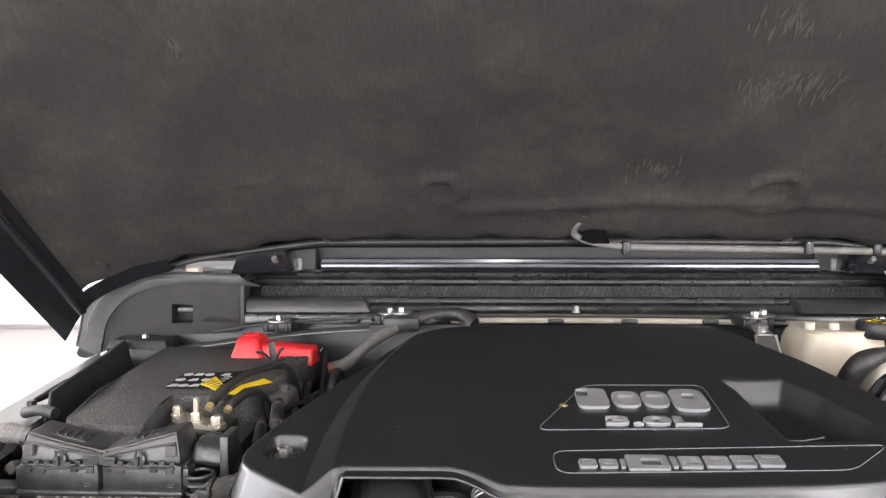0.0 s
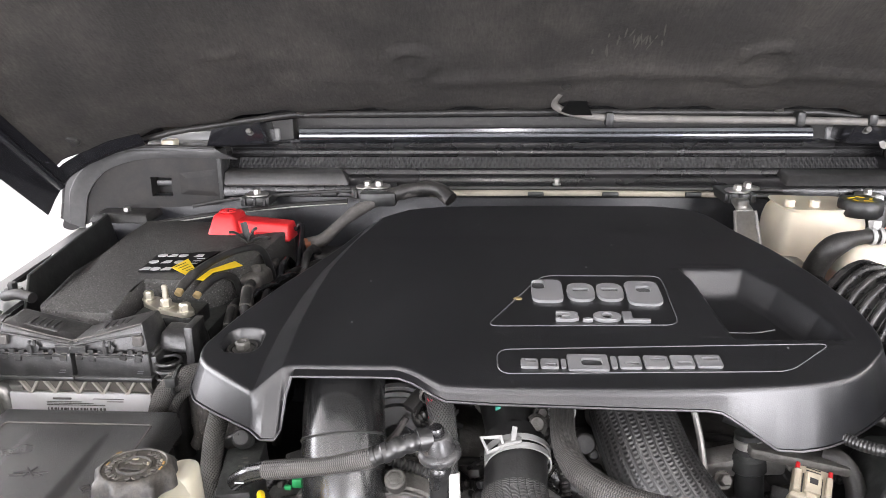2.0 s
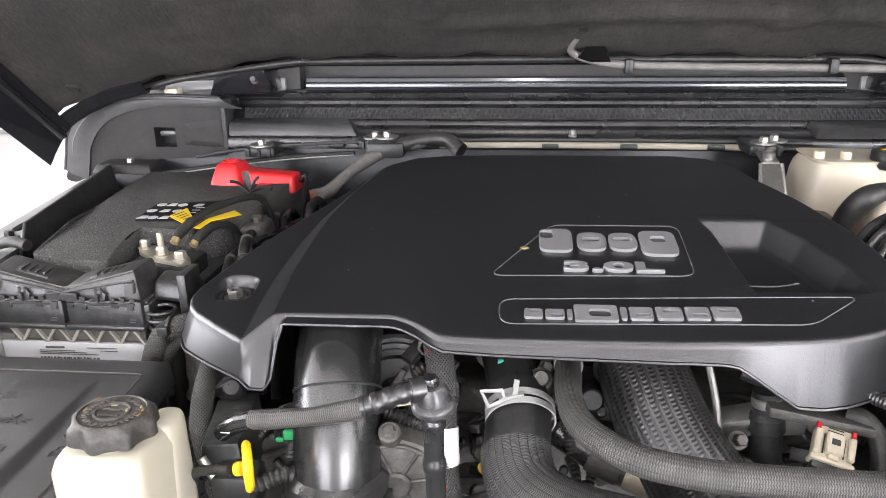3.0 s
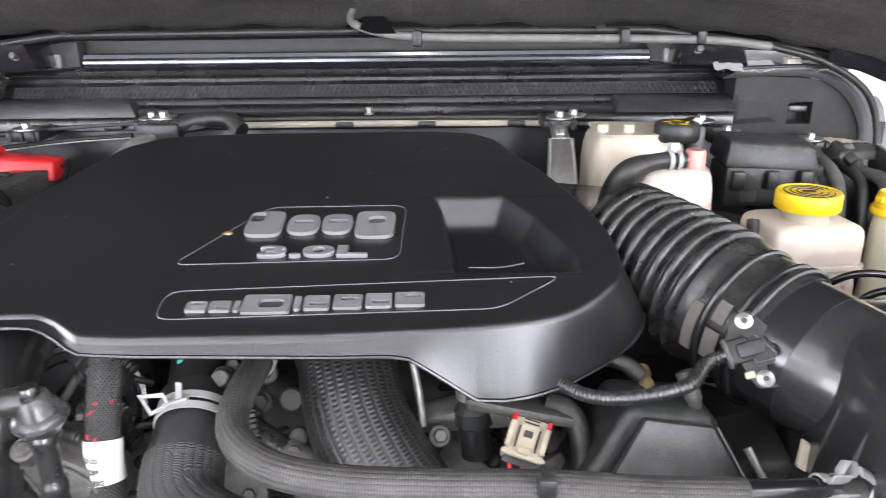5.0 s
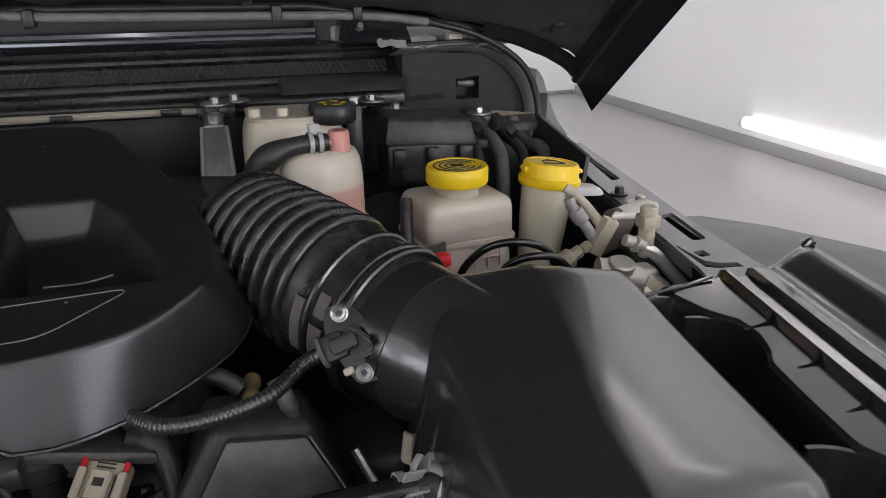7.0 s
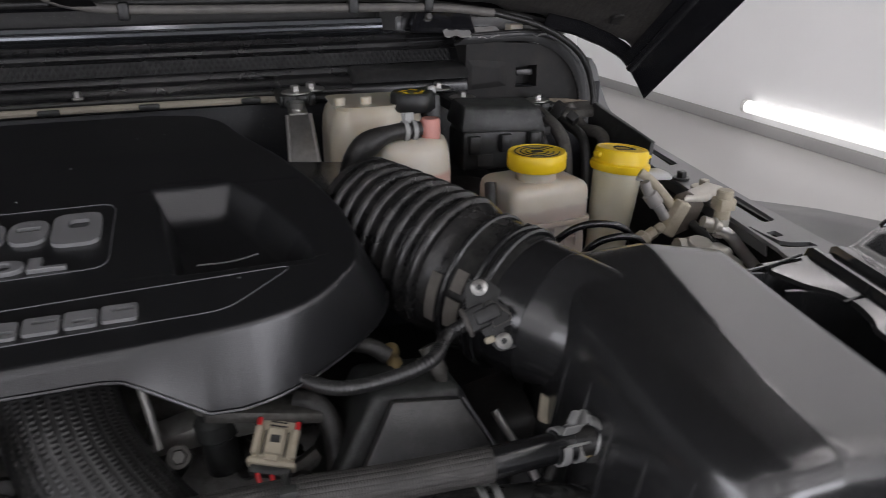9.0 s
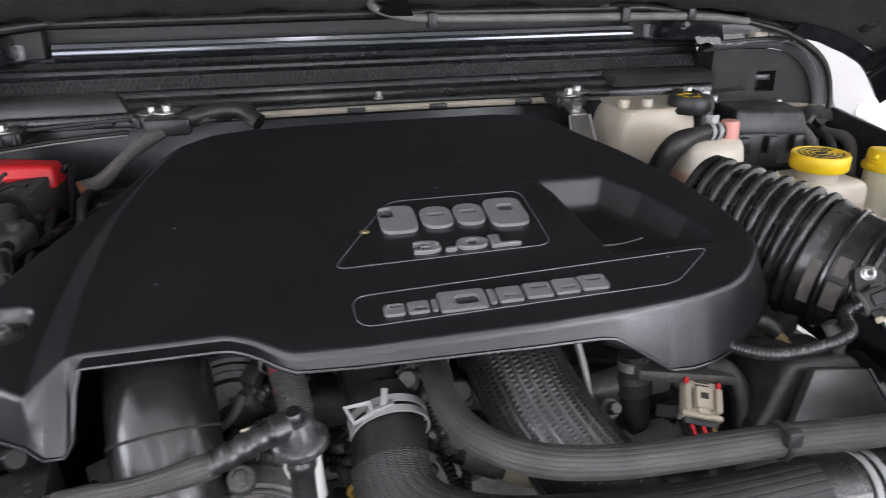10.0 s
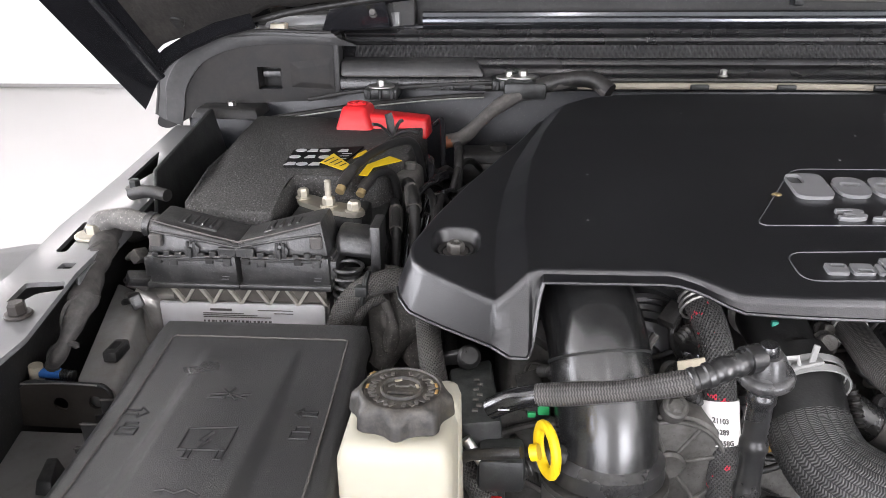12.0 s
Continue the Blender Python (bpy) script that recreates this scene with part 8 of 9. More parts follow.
for dx, w_ in ((-0.007, M_RED), (0.001, M_RED), (0.008, M_OCHRE)):
    part("wire", tube([m_ @ Vector((dx, -0.024, 0.0)), m_ @ Vector((dx + 0.003, -0.032, -0.001)), m_ @ Vector((dx + 0.008, -0.042, -0.010))], 0.0015, 8, 5), w_, cc)
sn = thing("sensor", (0.13, 0.575, 1.06), "black cylindrical sensor under the cover's edge", "sensor")
part("body", lathe([(0, 0), (0.012, 0), (0.012, 0.025), (0.0145, 0.027), (0.0145, 0.038), (0.011, 0.042), (0.011, 0.06), (0, 0.06)], frame_to((0.134, 0.575, 1.075), (-0.08, 0.1, 1)), 24), M_BLACK, sn)
part("steel_band", lathe([(0.0112, 0), (0.0122, 0.001), (0.0122, 0.007), (0.0112, 0.008)], frame_to((0.1305, 0.579, 1.122), (-0.08, 0.1, 1)), 24), M_ALU, sn)
bt = thing("bent_pipe", (0.2, 0.55, 1.08), "grey rubber pipe bending beside the sensor plug", "hose")
part("pipe", tube([(0.185, 0.565, 1.125), (0.196, 0.558, 1.124), (0.205, 0.55, 1.11), (0.206, 0.54, 1.085), (0.198, 0.525, 1.065)], 0.0078, 14, 8), M_RUBBER, bt)
part("pipe", tube([(0.115, 0.60, 1.14), (0.15, 0.585, 1.13), (0.19, 0.565, 1.11)], 0.006, 12, 6), M_BLACK, bt)

# black wedge-shaped housing
wd = thing("wedge_housing", (0.26, 0.53, 1.03), "black plastic wedge-shaped housing with a flat grey face", "housing")
part("shell", hexa([(0.175, 0.505, 1.05), (0.325, 0.50, 1.05), (0.325, 0.60, 1.05), (0.19, 0.60, 1.05)], [(0.232, 0.530, 1.143), (0.290, 0.528, 1.137), (0.290, 0.585, 1.13), (0.228, 0.59, 1.132)], 0.007, 3), M_BLACK, wd)
part("face", hexa([(0.205, 0.494, 1.088), (0.313, 0.493, 1.085), (0.313, 0.501, 1.085), (0.205, 0.502, 1.088)], [(0.240, 0.516, 1.142), (0.285, 0.515, 1.136), (0.285, 0.523, 1.134), (0.240, 0.524, 1.140)], 0.002), M_GREYPL, wd, "flat satin grey-black face")
part("bright_edge", tube([(0.2865, 0.5152, 1.1365), (0.300, 0.5045, 1.112), (0.3145, 0.4928, 1.0855)], 0.0008, 6, 1), M_LINE, wd)
gf = thing("brass_fitting", (0.255, 0.57, 1.12), "small yellowish metal pipe fitting behind the conduit", "fitting")
part("sleeve", lathe([(0, 0), (0.006, 0), (0.006, 0.02), (0.0085, 0.022), (0.0085, 0.028), (0.006, 0.030), (0.006, 0.036), (0.0085, 0.038), (0.0085, 0.044), (0.005, 0.046), (0, 0.046)], frame_to((0.2535, 0.548, 1.1310), (0.12, 1, 0.02)) @ Matrix.Diagonal((0.68, 0.68, 1.15, 1)), 18), M_BRASS, gf)
part("hose", tube([(0.22, 0.59, 1.15), (0.24, 0.58, 1.148), (0.252, 0.575, 1.14)], 0.006, 12, 5), M_RUBBER, gf)
sp_ = thing("bare_stub", (0.29, 0.57, 1.10), "short bare steel pipe stub", "pipe")
part("stub", tube([(0.272, 0.547, 1.160), (0.276, 0.542, 1.150), (0.280, 0.54, 1.136), (0.284, 0.54, 1.10)], lambda d, f: 0.0058 if f < 0.35 else 0.0045, 14, 6), M_GRIMEALU, sp_)
# under the braided hose
lh = thing("lower_hose", (0.05, 0.55, 1.06), "black hose with a tan tape band low at the engine front", "hose")
part("hose", tube([(-0.035, 0.575, 1.095), (0.0, 0.562, 1.078), (0.031, 0.551, 1.069), (0.08, 0.535, 1.058), (0.16, 0.515, 1.05)], 0.0135, 18, 8), M_SATIN, lh)
part("tan_band", tube([(0.020, 0.555, 1.072), (0.031, 0.551, 1.069), (0.045, 0.547, 1.066)], 0.0146, 18, 3), M_BEIGE, lh, "tan tape band")
part("grey_end", tube([(-0.008, 0.565, 1.081), (0.006, 0.56, 1.076), (0.016, 0.556, 1.073)], 0.0150, 18, 3), M_TAPE, lh, "grey end sleeve")
for p in ((-0.050, 0.577, 1.140), (-0.002, 0.568, 1.083)):
    bs_ = thing("engine_stud", p, "grimy flange bolt on the engine front", "bolt", "front bolts")
    part("post", cyl(Vector(p) + Vector((0, 0.03, -0.02)), (0, -0.8, 0.55), 0.0072, 0.036, 16), M_GRIMEALU, bs_)
    part("head", lathe([(0, 0), (0.0095, 0), (0.0095, 0.002), (0.0068, 0.003), (0.0068, 0.009), (0.0055, 0.0105), (0, 0.0105)], frame_to(p, (0, -0.8, 0.55)), 18), M_GRIMEALU, bs_, "worn grimy head")
yc_ = thing("gold_clip", (-0.10, 0.535, 1.05), "small dark yellow oval clip deep between the hoses", "clip")
part("clip", tube([Vector((-0.091 + 0.0065 * math.cos(a), 0.545, 1.076 + 0.005 * math.sin(a))) for a in np.linspace(0, 6.0, 16)], 0.0022, 8, 1, closed=True), mat("gold_plastic", (0.26, 0.15, 0.02), 0.5), yc_)

# small grimy fittings in the gaps between the hoses
gz = thing("engine_fittings", (0.0, 0.6, 1.02), "grimy small brackets, studs and wires on the engine front", "engine fittings")
rnd = random.Random(77)
ZONES = ((-0.265, -0.235, 0.535, 0.575, 1.04, 1.13), (-0.172, -0.135, 0.575, 0.605, 1.09, 1.16), (-0.10, -0.085, 0.55, 0.59, 1.03, 1.11), (-0.045, 0.005, 0.575, 0.605, 1.04, 1.13), (0.095, 0.20, 0.565, 0.60, 1.05, 1.12), (0.10, 0.22, 0.53, 0.56, 1.03, 1.07), (0.20, 0.33, 0.56, 0.60, 1.06, 1.12))
for k in range(84):
    x0, x1, y0, y1, z0, z1 = ZONES[k % 7]
    p = Vector((rnd.uniform(x0, x1), rnd.uniform(y0, y1), rnd.uniform(z0, z1)))
    s_ = rnd.uniform(0.004, 0.009)
    m_ = (M_GRIMEALU, M_DARK, M_RUBBER, M_BLACK, M_GRIMEALU, M_DARK, M_SATIN)[(k * 5 + k // 7) % 7]
    kind = rnd.randrange(5)
    if kind == 0:
        part("lug", rbox(-s_ * 1.6, s_ * 1.6, -s_, s_, -s_ * 0.7, s_ * 0.7, 0.0015, 2, pose(p.x, p.y, p.z, rnd.uniform(-40, 40), rnd.uniform(-40, 40), rnd.uniform(0, 180))), m_, gz)
    elif kind == 1:
        ax_ = Vector((rnd.uniform(-0.4, 0.4), -1, rnd.uniform(0, 0.9)))
        part("stud", join(cyl(p, ax_, s_ * 1.1, 0.003, 16), cyl(p + ax_.normalized() * 0.002, ax_, s_ * 0.72, s_ * 1.1, 6, 0.0006), cyl(p + ax_.normalized() * 0.004, ax_, s_ * 0.38, s_ * 2.0, 10, 0.0005)), M_GRIMEALU, gz)
    elif kind == 2:
        q = p + Vector((rnd.uniform(-0.035, 0.035), rnd.uniform(-0.012, 0.01), rnd.uniform(-0.05, -0.01)))
        part("wire", tube([p, (p + q) / 2 + Vector((rnd.uniform(-0.01, 0.01), -0.008, rnd.uniform(0, 0.012))), q], rnd.uniform(0.0014, 0.0034), 8, 7), (M_RUBBER, M_TAPE, M_BLACK)[k % 3], gz)
    elif kind == 3:
        ax_ = Vector((rnd.uniform(-1, 1), rnd.uniform(-1, 0), rnd.uniform(-0.5, 1)))
        part("conduit", tube([p, p + ax_.normalized() * 0.016, p + ax_.normalized() * 0.03 + Vector((0, 0, -0.012))], lambda d, f: 0.0042 + 0.0007 * math.sin(d * 1800), 10, 24), M_RUBBER, gz)
    else:
        part("boss", lathe([(0, 0), (s_ * 1.2, 0), (s_ * 1.3, s_ * 0.5), (s_, s_), (s_ * 0.5, s_ * 1.1), (0, s_ * 0.9)], frame_to(p, (rnd.uniform(-0.4, 0.4), -1, 0.6)), 18), m_, gz)

# ---- intake bellows and air filter box ----
A_FAR, A_NEAR = Vector((0.270, 0.735, 1.185)), Vector((0.360, 0.592, 1.158))
bw = thing("intake_bellows", (0.31, 0.66, 1.1), "thick black ribbed rubber intake bellows", "intake hose")


def bellows_r(d, f):
    if f < 0.05:
        return 0.0585 if f > 0.015 else 0.056
    if f > 0.665:
        return 0.0535 + 0.003 * smooth_step(0.74, 0.665, f)
    ph = (f - 0.05) / 0.615 * 8
    u = ph - math.floor(ph)
    return 0.0508 + 0.0080 * max(0.0, 1 - (abs(2 * u - 1) / 0.86) ** 2.4)


part("bellows", tube([A_FAR + (A_NEAR - A_FAR) * k / 220 + Vector((0, 0, 0.004 * math.sin(math.pi * k / 220))) for k in range(221)], bellows_r, 52, 1, smooth=False), M_BELLOW, bw, "deep black rubber folds", angle=75)
ax = (A_NEAR - A_FAR).normalized()
part("neck", tube([A_NEAR - ax * 0.004, A_NEAR + ax * 0.03], 0.0525, 48, 6), M_GLOSS, bw)
for q, r in ((-0.034, 0.0560), (-0.012, 0.0555), (-0.004, 0.0560)):
    part("ridge", tube([frame_to(A_NEAR + ax * q, ax) @ Vector((r * math.cos(a), r * math.sin(a), 0)) for a in np.linspace(0, 6.2, 48)], 0.0026, 8, 1, closed=True), M_GLOSS, bw)
e1 = ax.cross(Vector((0, 0, 1))).normalized()
e2 = e1.cross(ax).normalized()
if e2.z < 0:
    e2 = -e2
for q0, q1, a0, a1 in ((-0.029, -0.017, -0.20, 0.22), (-0.029, -0.019, 0.32, 0.62), (-0.047, -0.038, -0.25, 0.45)):
    part("dusty_pad", thick(ribbon([[A_NEAR + ax * q + (e1 * math.cos(a) + e2 * math.sin(a)) * 0.0556 for a in np.linspace(a0, a1, 7)] for q in np.linspace(q0, q1, 4)]), 0.0015), M_DUSTY, bw, "dust-caked pad between the ridges")

ab = thing("air_filter_box", (0.41, 0.35, 1.0), "large satin black plastic air filter box", "air filter box")
YS = [0.590, 0.588, 0.583, 0.574, 0.56, 0.52, 0.47, 0.43, 0.39, 0.36, 0.345, 0.335, 0.328, 0.324, 0.322, 0.321]


def box_left(y):
    return float(np.interp(y, [0.32, 0.39, 0.456, 0.525, 0.59], [0.350, 0.356, 0.361, 0.371, 0.389]))


rows = []
for k, y in enumerate(YS):
    xl = box_left(y)
    xe = float(np.interp(y, [0.32, 0.39, 0.47, 0.55, 0.60], [0.486, 0.4955, 0.508, 0.5225, 0.533]))
    xr = float(np.interp(y, [0.32, 0.39, 0.485, 0.577], [0.397, 0.409, 0.434, 0.458]))
    lift = (-0.03, -0.009, -0.003, -0.0006)[k] if k < 4 else -float(np.interp(y, [0.321, 0.322, 0.324, 0.328, 0.335, 0.345], [0.16, 0.035, 0.014, 0.006, 0.0015, 0]))
    inn = float(np.interp(y, [0.321, 0.328, 0.345, 0.37], [0.014, 0.009, 0.002, 0]))
    xl, xe = xl + inn, xe - inn
    zt = 1.1995
    row = [(xl - 0.035, y, 0.98), (xl - 0.03, y, 1.06), (xl - 0.022, y, 1.12), (xl - 0.012, y, 1.168), (xl - 0.0075, y, 1.184), (xl - 0.003, y, 1.192), (xl + 0.003, y, 1.1965), (xl + 0.010, y, 1.1985)]
    row += [(xl + 0.010 + (xr - xl - 0.010) * f, y, zt - 0.0010 * (1 - f)) for f in (0.2, 0.4, 0.6, 0.8, 0.93)] + [(xr - 0.004, y, zt), (xr, y, zt - 0.0004)] + [(xr + (xe - xr) * f, y, zt - 0.0004 - 0.0146 * f) for f in (0.06, 0.12, 0.25, 0.4, 0.55, 0.7, 0.85, 0.95)]
    row += [(xe, y, zt - 0.0165), (xe + 0.0025, y, zt - 0.0200), (xe + 0.0035, y, zt - 0.026), (xe + 0.003, y, 1.10), (xe - 0.004, y, 0.98)]
    rows.append([(a, b_, max(0.97, c + lift)) for a, b_, c in row])
part("lid", ribbon(rows), M_AIRBOX, ab, "satin black moulded lid", angle=60)
part("end_wall", hexa([(0.36, 0.580, 0.98), (0.520, 0.580, 0.98), (0.520, 0.588, 0.98), (0.36, 0.588, 0.98)], [(0.385, 0.580, 1.165), (0.526, 0.580, 1.15), (0.526, 0.587, 1.15), (0.385, 0.587, 1.165)], 0.001, 1), M_AIRBOX, ab)
for k in range(6):
    y = 0.50 - k * 0.035
    xl = box_left(y)
    part("side_rib", tube([(xl - 0.008, y, 1.175), (xl - 0.020, y, 1.13), (xl - 0.030, y, 1.06), (xl - 0.034, y, 1.0)], lambda d, f: 0.0016, 8, 4), M_AIRBOX, ab)
# outlet neck from the box to the bellows
part("outlet", tube([A_NEAR + ax * 0.024, A_NEAR + ax * 0.045 + Vector((0.004, -0.002, 0)), Vector((0.405, 0.525, 1.148)), Vector((0.43, 0.49, 1.14))], lambda d, f: 0.0520 - 0.003 * f, 44, 10), M_AIRBOX, ab, "black moulded outlet neck")
mf = thing("air_flow_sensor", (0.32, 0.545, 1.17), "black air flow sensor with two bolts and a wired plug", "sensor")
ms = Matrix(((0.916, -0.246, -0.315, 0.3213), (-0.128, 0.565, -0.815, 0.5540), (0.378, 0.786, 0.487, 1.1722), (0, 0, 0, 1)))
part("plate", prism(rounded([(-0.008, 0.027), (0.006, 0.026), (0.0225, -0.006), (0.0225, -0.013), (0.008, -0.028), (-0.006, -0.026), (-0.010, -0.014), (-0.015, 0.009)], 0.003), -0.016, 0.0, 0.0012, 2, ms), M_HOSE, mf, "black many-sided plate")
part("raised_panel", prism(rounded([(-0.006, 0.012), (0.004, 0.012), (0.015, -0.006), (0.013, -0.012), (-0.004, -0.012)], 0.003), -0.001, 0.004, 0.001, 2, ms), M_HOSE, mf)
part("panel_ridge", tube([ms @ Vector(q) for q in ((-0.004, 0.009, 0.0042), (0.003, 0.009, 0.0042), (0.012, -0.006, 0.0042), (0.010, -0.009, 0.0042), (-0.002, -0.009, 0.0042))], 0.0007, 6, 1, closed=True), M_TAPE, mf)
for q in ((0.0, 0.0203), (0.0, -0.0203)):
    p = ms @ Vector((q[0], q[1], 0.0))
    n = (ms.to_3x3() @ Vector((0, 0, 1)))
    bo = part("bolt", lathe([(0, 0), (0.0058, 0), (0.0058, 0.0012), (0.0046, 0.0018), (0.0044, 0.004), (0.003, 0.0046), (0.0024, 0.0036), (0, 0.0034)], frame_to(p, n), 20), M_STEEL, mf, "bright zinc bolt")
    part("star_recess", cyl(p + n * 0.0036, n, 0.0022, 0.0006, 6, 0.0001), M_INK, bo)
part("plug", join(rbox(-0.020, -0.002, -0.007, 0.010, 0.001, 0.012, 0.003, 2, ms), rbox(-0.012, 0.006, -0.004, 0.006, 0.008, 0.015, 0.002, 2, ms)), M_HOSE, mf, "black wired plug")
part("plug_ring", tube([ms @ Vector((-0.018, 0.0015 + 0.009 * math.cos(a), 0.007 + 0.007 * math.sin(a))) for a in np.linspace(0, 6, 14)], 0.0018, 6, 1, closed=True), M_TAPE, mf)
part("pale_pad", rbox(-0.012, -0.005, -0.018, -0.013, 0.0, 0.003, 0.001, 1, ms), M_BEIGE, mf)
s0 = ms @ Vector((-0.019, 0.0015, 0.008))
part("conduit", tube([s0, s0 + Vector((-0.014, -0.002, -0.006)), (0.266, 0.52, 1.165), (0.236, 0.52, 1.157), (0.208, 0.525, 1.154), (0.19, 0.545, 1.152), (0.18, 0.565, 1.155)], lambda d, f: 0.0047 + 0.00028 * math.sin(d * 2300), 14, 72), M_SATIN, mf, "black corrugated conduit")

# dark filling behind the box
df = thing("dark_ducting", (0.33, 0.55, 1.0), "dark plastic ducting under the intake bellows", "duct")
part("duct", hexa([(0.30, 0.50, 0.95), (0.36, 0.50, 0.95), (0.37, 0.60, 0.95), (0.30, 0.60, 0.95)], [(0.315, 0.54, 1.09), (0.35, 0.53, 1.10), (0.36, 0.60, 1.10), (0.31, 0.60, 1.09)], 0.008), M_DARK, df)
part("rust_flap", hexa([(0.340, 0.51, 1.108), (0.350, 0.505, 1.104), (0.350, 0.51, 1.104), (0.340, 0.515, 1.108)], [(0.344, 0.515, 1.126), (0.356, 0.51, 1.118), (0.356, 0.515, 1.118), (0.344, 0.52, 1.126)], 0.0015), M_BEIGE, df, "torn tan cardboard flap")
part("link", tube([(0.315, 0.53, 1.11), (0.325, 0.515, 1.09), (0.335, 0.50, 1.07)], 0.003, 8, 5), M_STEEL, df)

# ---- reservoirs ----
bkt = thing("steel_bracket", (0.255, 0.99, 1.17), "pressed bare steel bracket bolted to the cowl", "bracket")
part("plate", hexa([(0.237, 0.955, 1.165), (0.273, 0.955, 1.165), (0.273, 0.959, 1.165), (0.237, 0.959, 1.165)], [(0.244, 1.0, 1.228), (0.270, 1.0, 1.228), (0.270, 1.004, 1.228), (0.244, 1.004, 1.228)], 0.001, 1), M_STEEL, bkt)
for x0, x1 in ((0.237, 0.2435), (0.273, 0.2705)):
    part("side_bead", tube([(x0, 0.955, 1.165), (x1, 0.9995, 1.228)], 0.0022, 8, 1), M_STEEL, bkt)
part("top_fold", hexa([(0.246, 1.0, 1.226), (0.268, 1.0, 1.226), (0.270, 1.06, 1.238), (0.250, 1.06, 1.238)], [(0.246, 1.0, 1.230), (0.268, 1.0, 1.230), (0.270, 1.06, 1.243), (0.250, 1.06, 1.243)], 0.001, 1), M_STEEL, bkt)
part("throat", cyl((0.258, 1.015, 1.229), (0, -0.1, 1), 0.008, 0.012, 18), M_STEEL, bkt)


def soft_tank(name, outline, z0, z1, r, material, parent, label="", top=0.75):
    """A blow-moulded bottle with rounded shoulders."""
    base = rounded(outline, r, 5)
    cx = sum(p[0] for p in base) / len(base)
    cy = sum(p[1] for p in base) / len(base)
    bm = bmesh.new()
    rings = []
    h = z1 - z0
    for f, s in ((0, 0.92), (0.04, 0.98), (0.1, 1), (0.5, 1.0), (0.72, 0.995), (0.84, 0.97), (0.92, 0.92), (0.97, 0.84), (1.0, top)):
        rings.append([bm.verts.new((cx + (x - cx) * s, cy + (y - cy) * s, z0 + h * f)) for x, y in base])
    for a, c in zip(rings, rings[1:]):
        for i in range(len(a)):
            bm.faces.new((a[i], a[(i + 1) % len(a)], c[(i + 1) % len(a)], c[i]))
    bm.faces.new(rings[-1])
    bm.faces.new(rings[0][::-1])
    return part(name, bm, material, parent, label, angle=60)


t1 = thing("expansion_tank", (0.33, 0.98, 1.1), "aged cream plastic tank with a black screw cap", "tank")
soft_tank("tank", [(0.284, 0.94), (0.35, 0.935), (0.40, 0.95), (0.40, 1.03), (0.287, 1.04)], 1.10, 1.243, 0.02, M_MILK, t1, "aged cream plastic", 0.9)
for x, y in ((0.300, 0.965), (0.330, 0.962)):
    part("turret", cyl((x, y, 1.236), (0, 0, 1), 0.0065, 0.016, 16), M_MILK, t1)
cp = part("cap", lathe([(0, 0), (0.024, 0), (0.026, 0.003), (0.026, 0.018), (0.024, 0.021), (0.0215, 0.0215), (0.020, 0.0205), (0, 0.0205)], pose(0.384, 0.955, 1.234), 40, wobble=lambda a, z: 1 + (0.025 * (math.cos(10 * a) > 0) if 0.002 < z < 0.02 else 0)), M_BLACK, t1, "black ribbed cap with yellow signs")
for k in range(5):
    a = k * 1.25
    part("yellow_sign", rbox(-0.005, 0.005, -0.0016, 0.0016, 0, 0.0006, 0, 1, Matrix.Translation((0.384 + 0.012 * math.cos(a), 0.955 + 0.012 * math.sin(a), 1.2546)) @ pose(0, 0, 0, 0, 0, math.degrees(a) + 60)), M_YELLOW, cp)
part("side_shield", rbox(0.398, 0.416, 0.945, 1.0, 1.17, 1.252, 0.005), M_BLACK, t1, "black bracket")
part("nub", cyl((0.409, 0.96, 1.25), (0, 0, 1), 0.005, 0.009, 12), M_CHECK, t1)

t2 = thing("clutch_fluid_tank", (0.35, 0.86, 1.1), "cloudy cream tank half full of pink fluid", "tank")
soft_tank("tank", [(0.308, 0.83), (0.345, 0.812), (0.385, 0.825), (0.398, 0.86), (0.39, 0.90), (0.315, 0.90)], 1.09, 1.228, 0.022, M_CLUTCHTANK, t2, "cloudy cream plastic, pink fluid showing through", 0.62)
part("foot_flange", rbox(0.312, 0.402, 0.82, 0.90, 1.145, 1.15, 0.002), M_MILK, t2)
part("nozzle", lathe([(0, 0), (0.0105, 0), (0.0105, 0.022), (0.009, 0.025), (0, 0.025)], pose(0.370, 0.845, 1.222), 22), M_PINK, t2, "pink plastic nozzle")
part("spout", tube([(0.372, 0.845, 1.237), (0.352, 0.842, 1.236)], 0.0055, 14, 1), M_PINK, t2)
hs = thing("return_hose", (0.30, 0.84, 1.2), "short black rubber hose bending off the pink nozzle", "hose")
part("hose", tube([(0.358, 0.842, 1.2365), (0.335, 0.838, 1.237), (0.312, 0.834, 1.233), (0.295, 0.834, 1.222), (0.286, 0.84, 1.20), (0.286, 0.85, 1.17)], lambda d, f: 0.0085 + 0.0045 * smooth_step(0.25, 0.5, f), 18, 10), M_RUBBER, hs)
spring_clamp(hs, (0.346, 0.840, 1.2372), (-1, -0.1, 0.0), 0.0092, (0, 0.2, 1), 0.006)

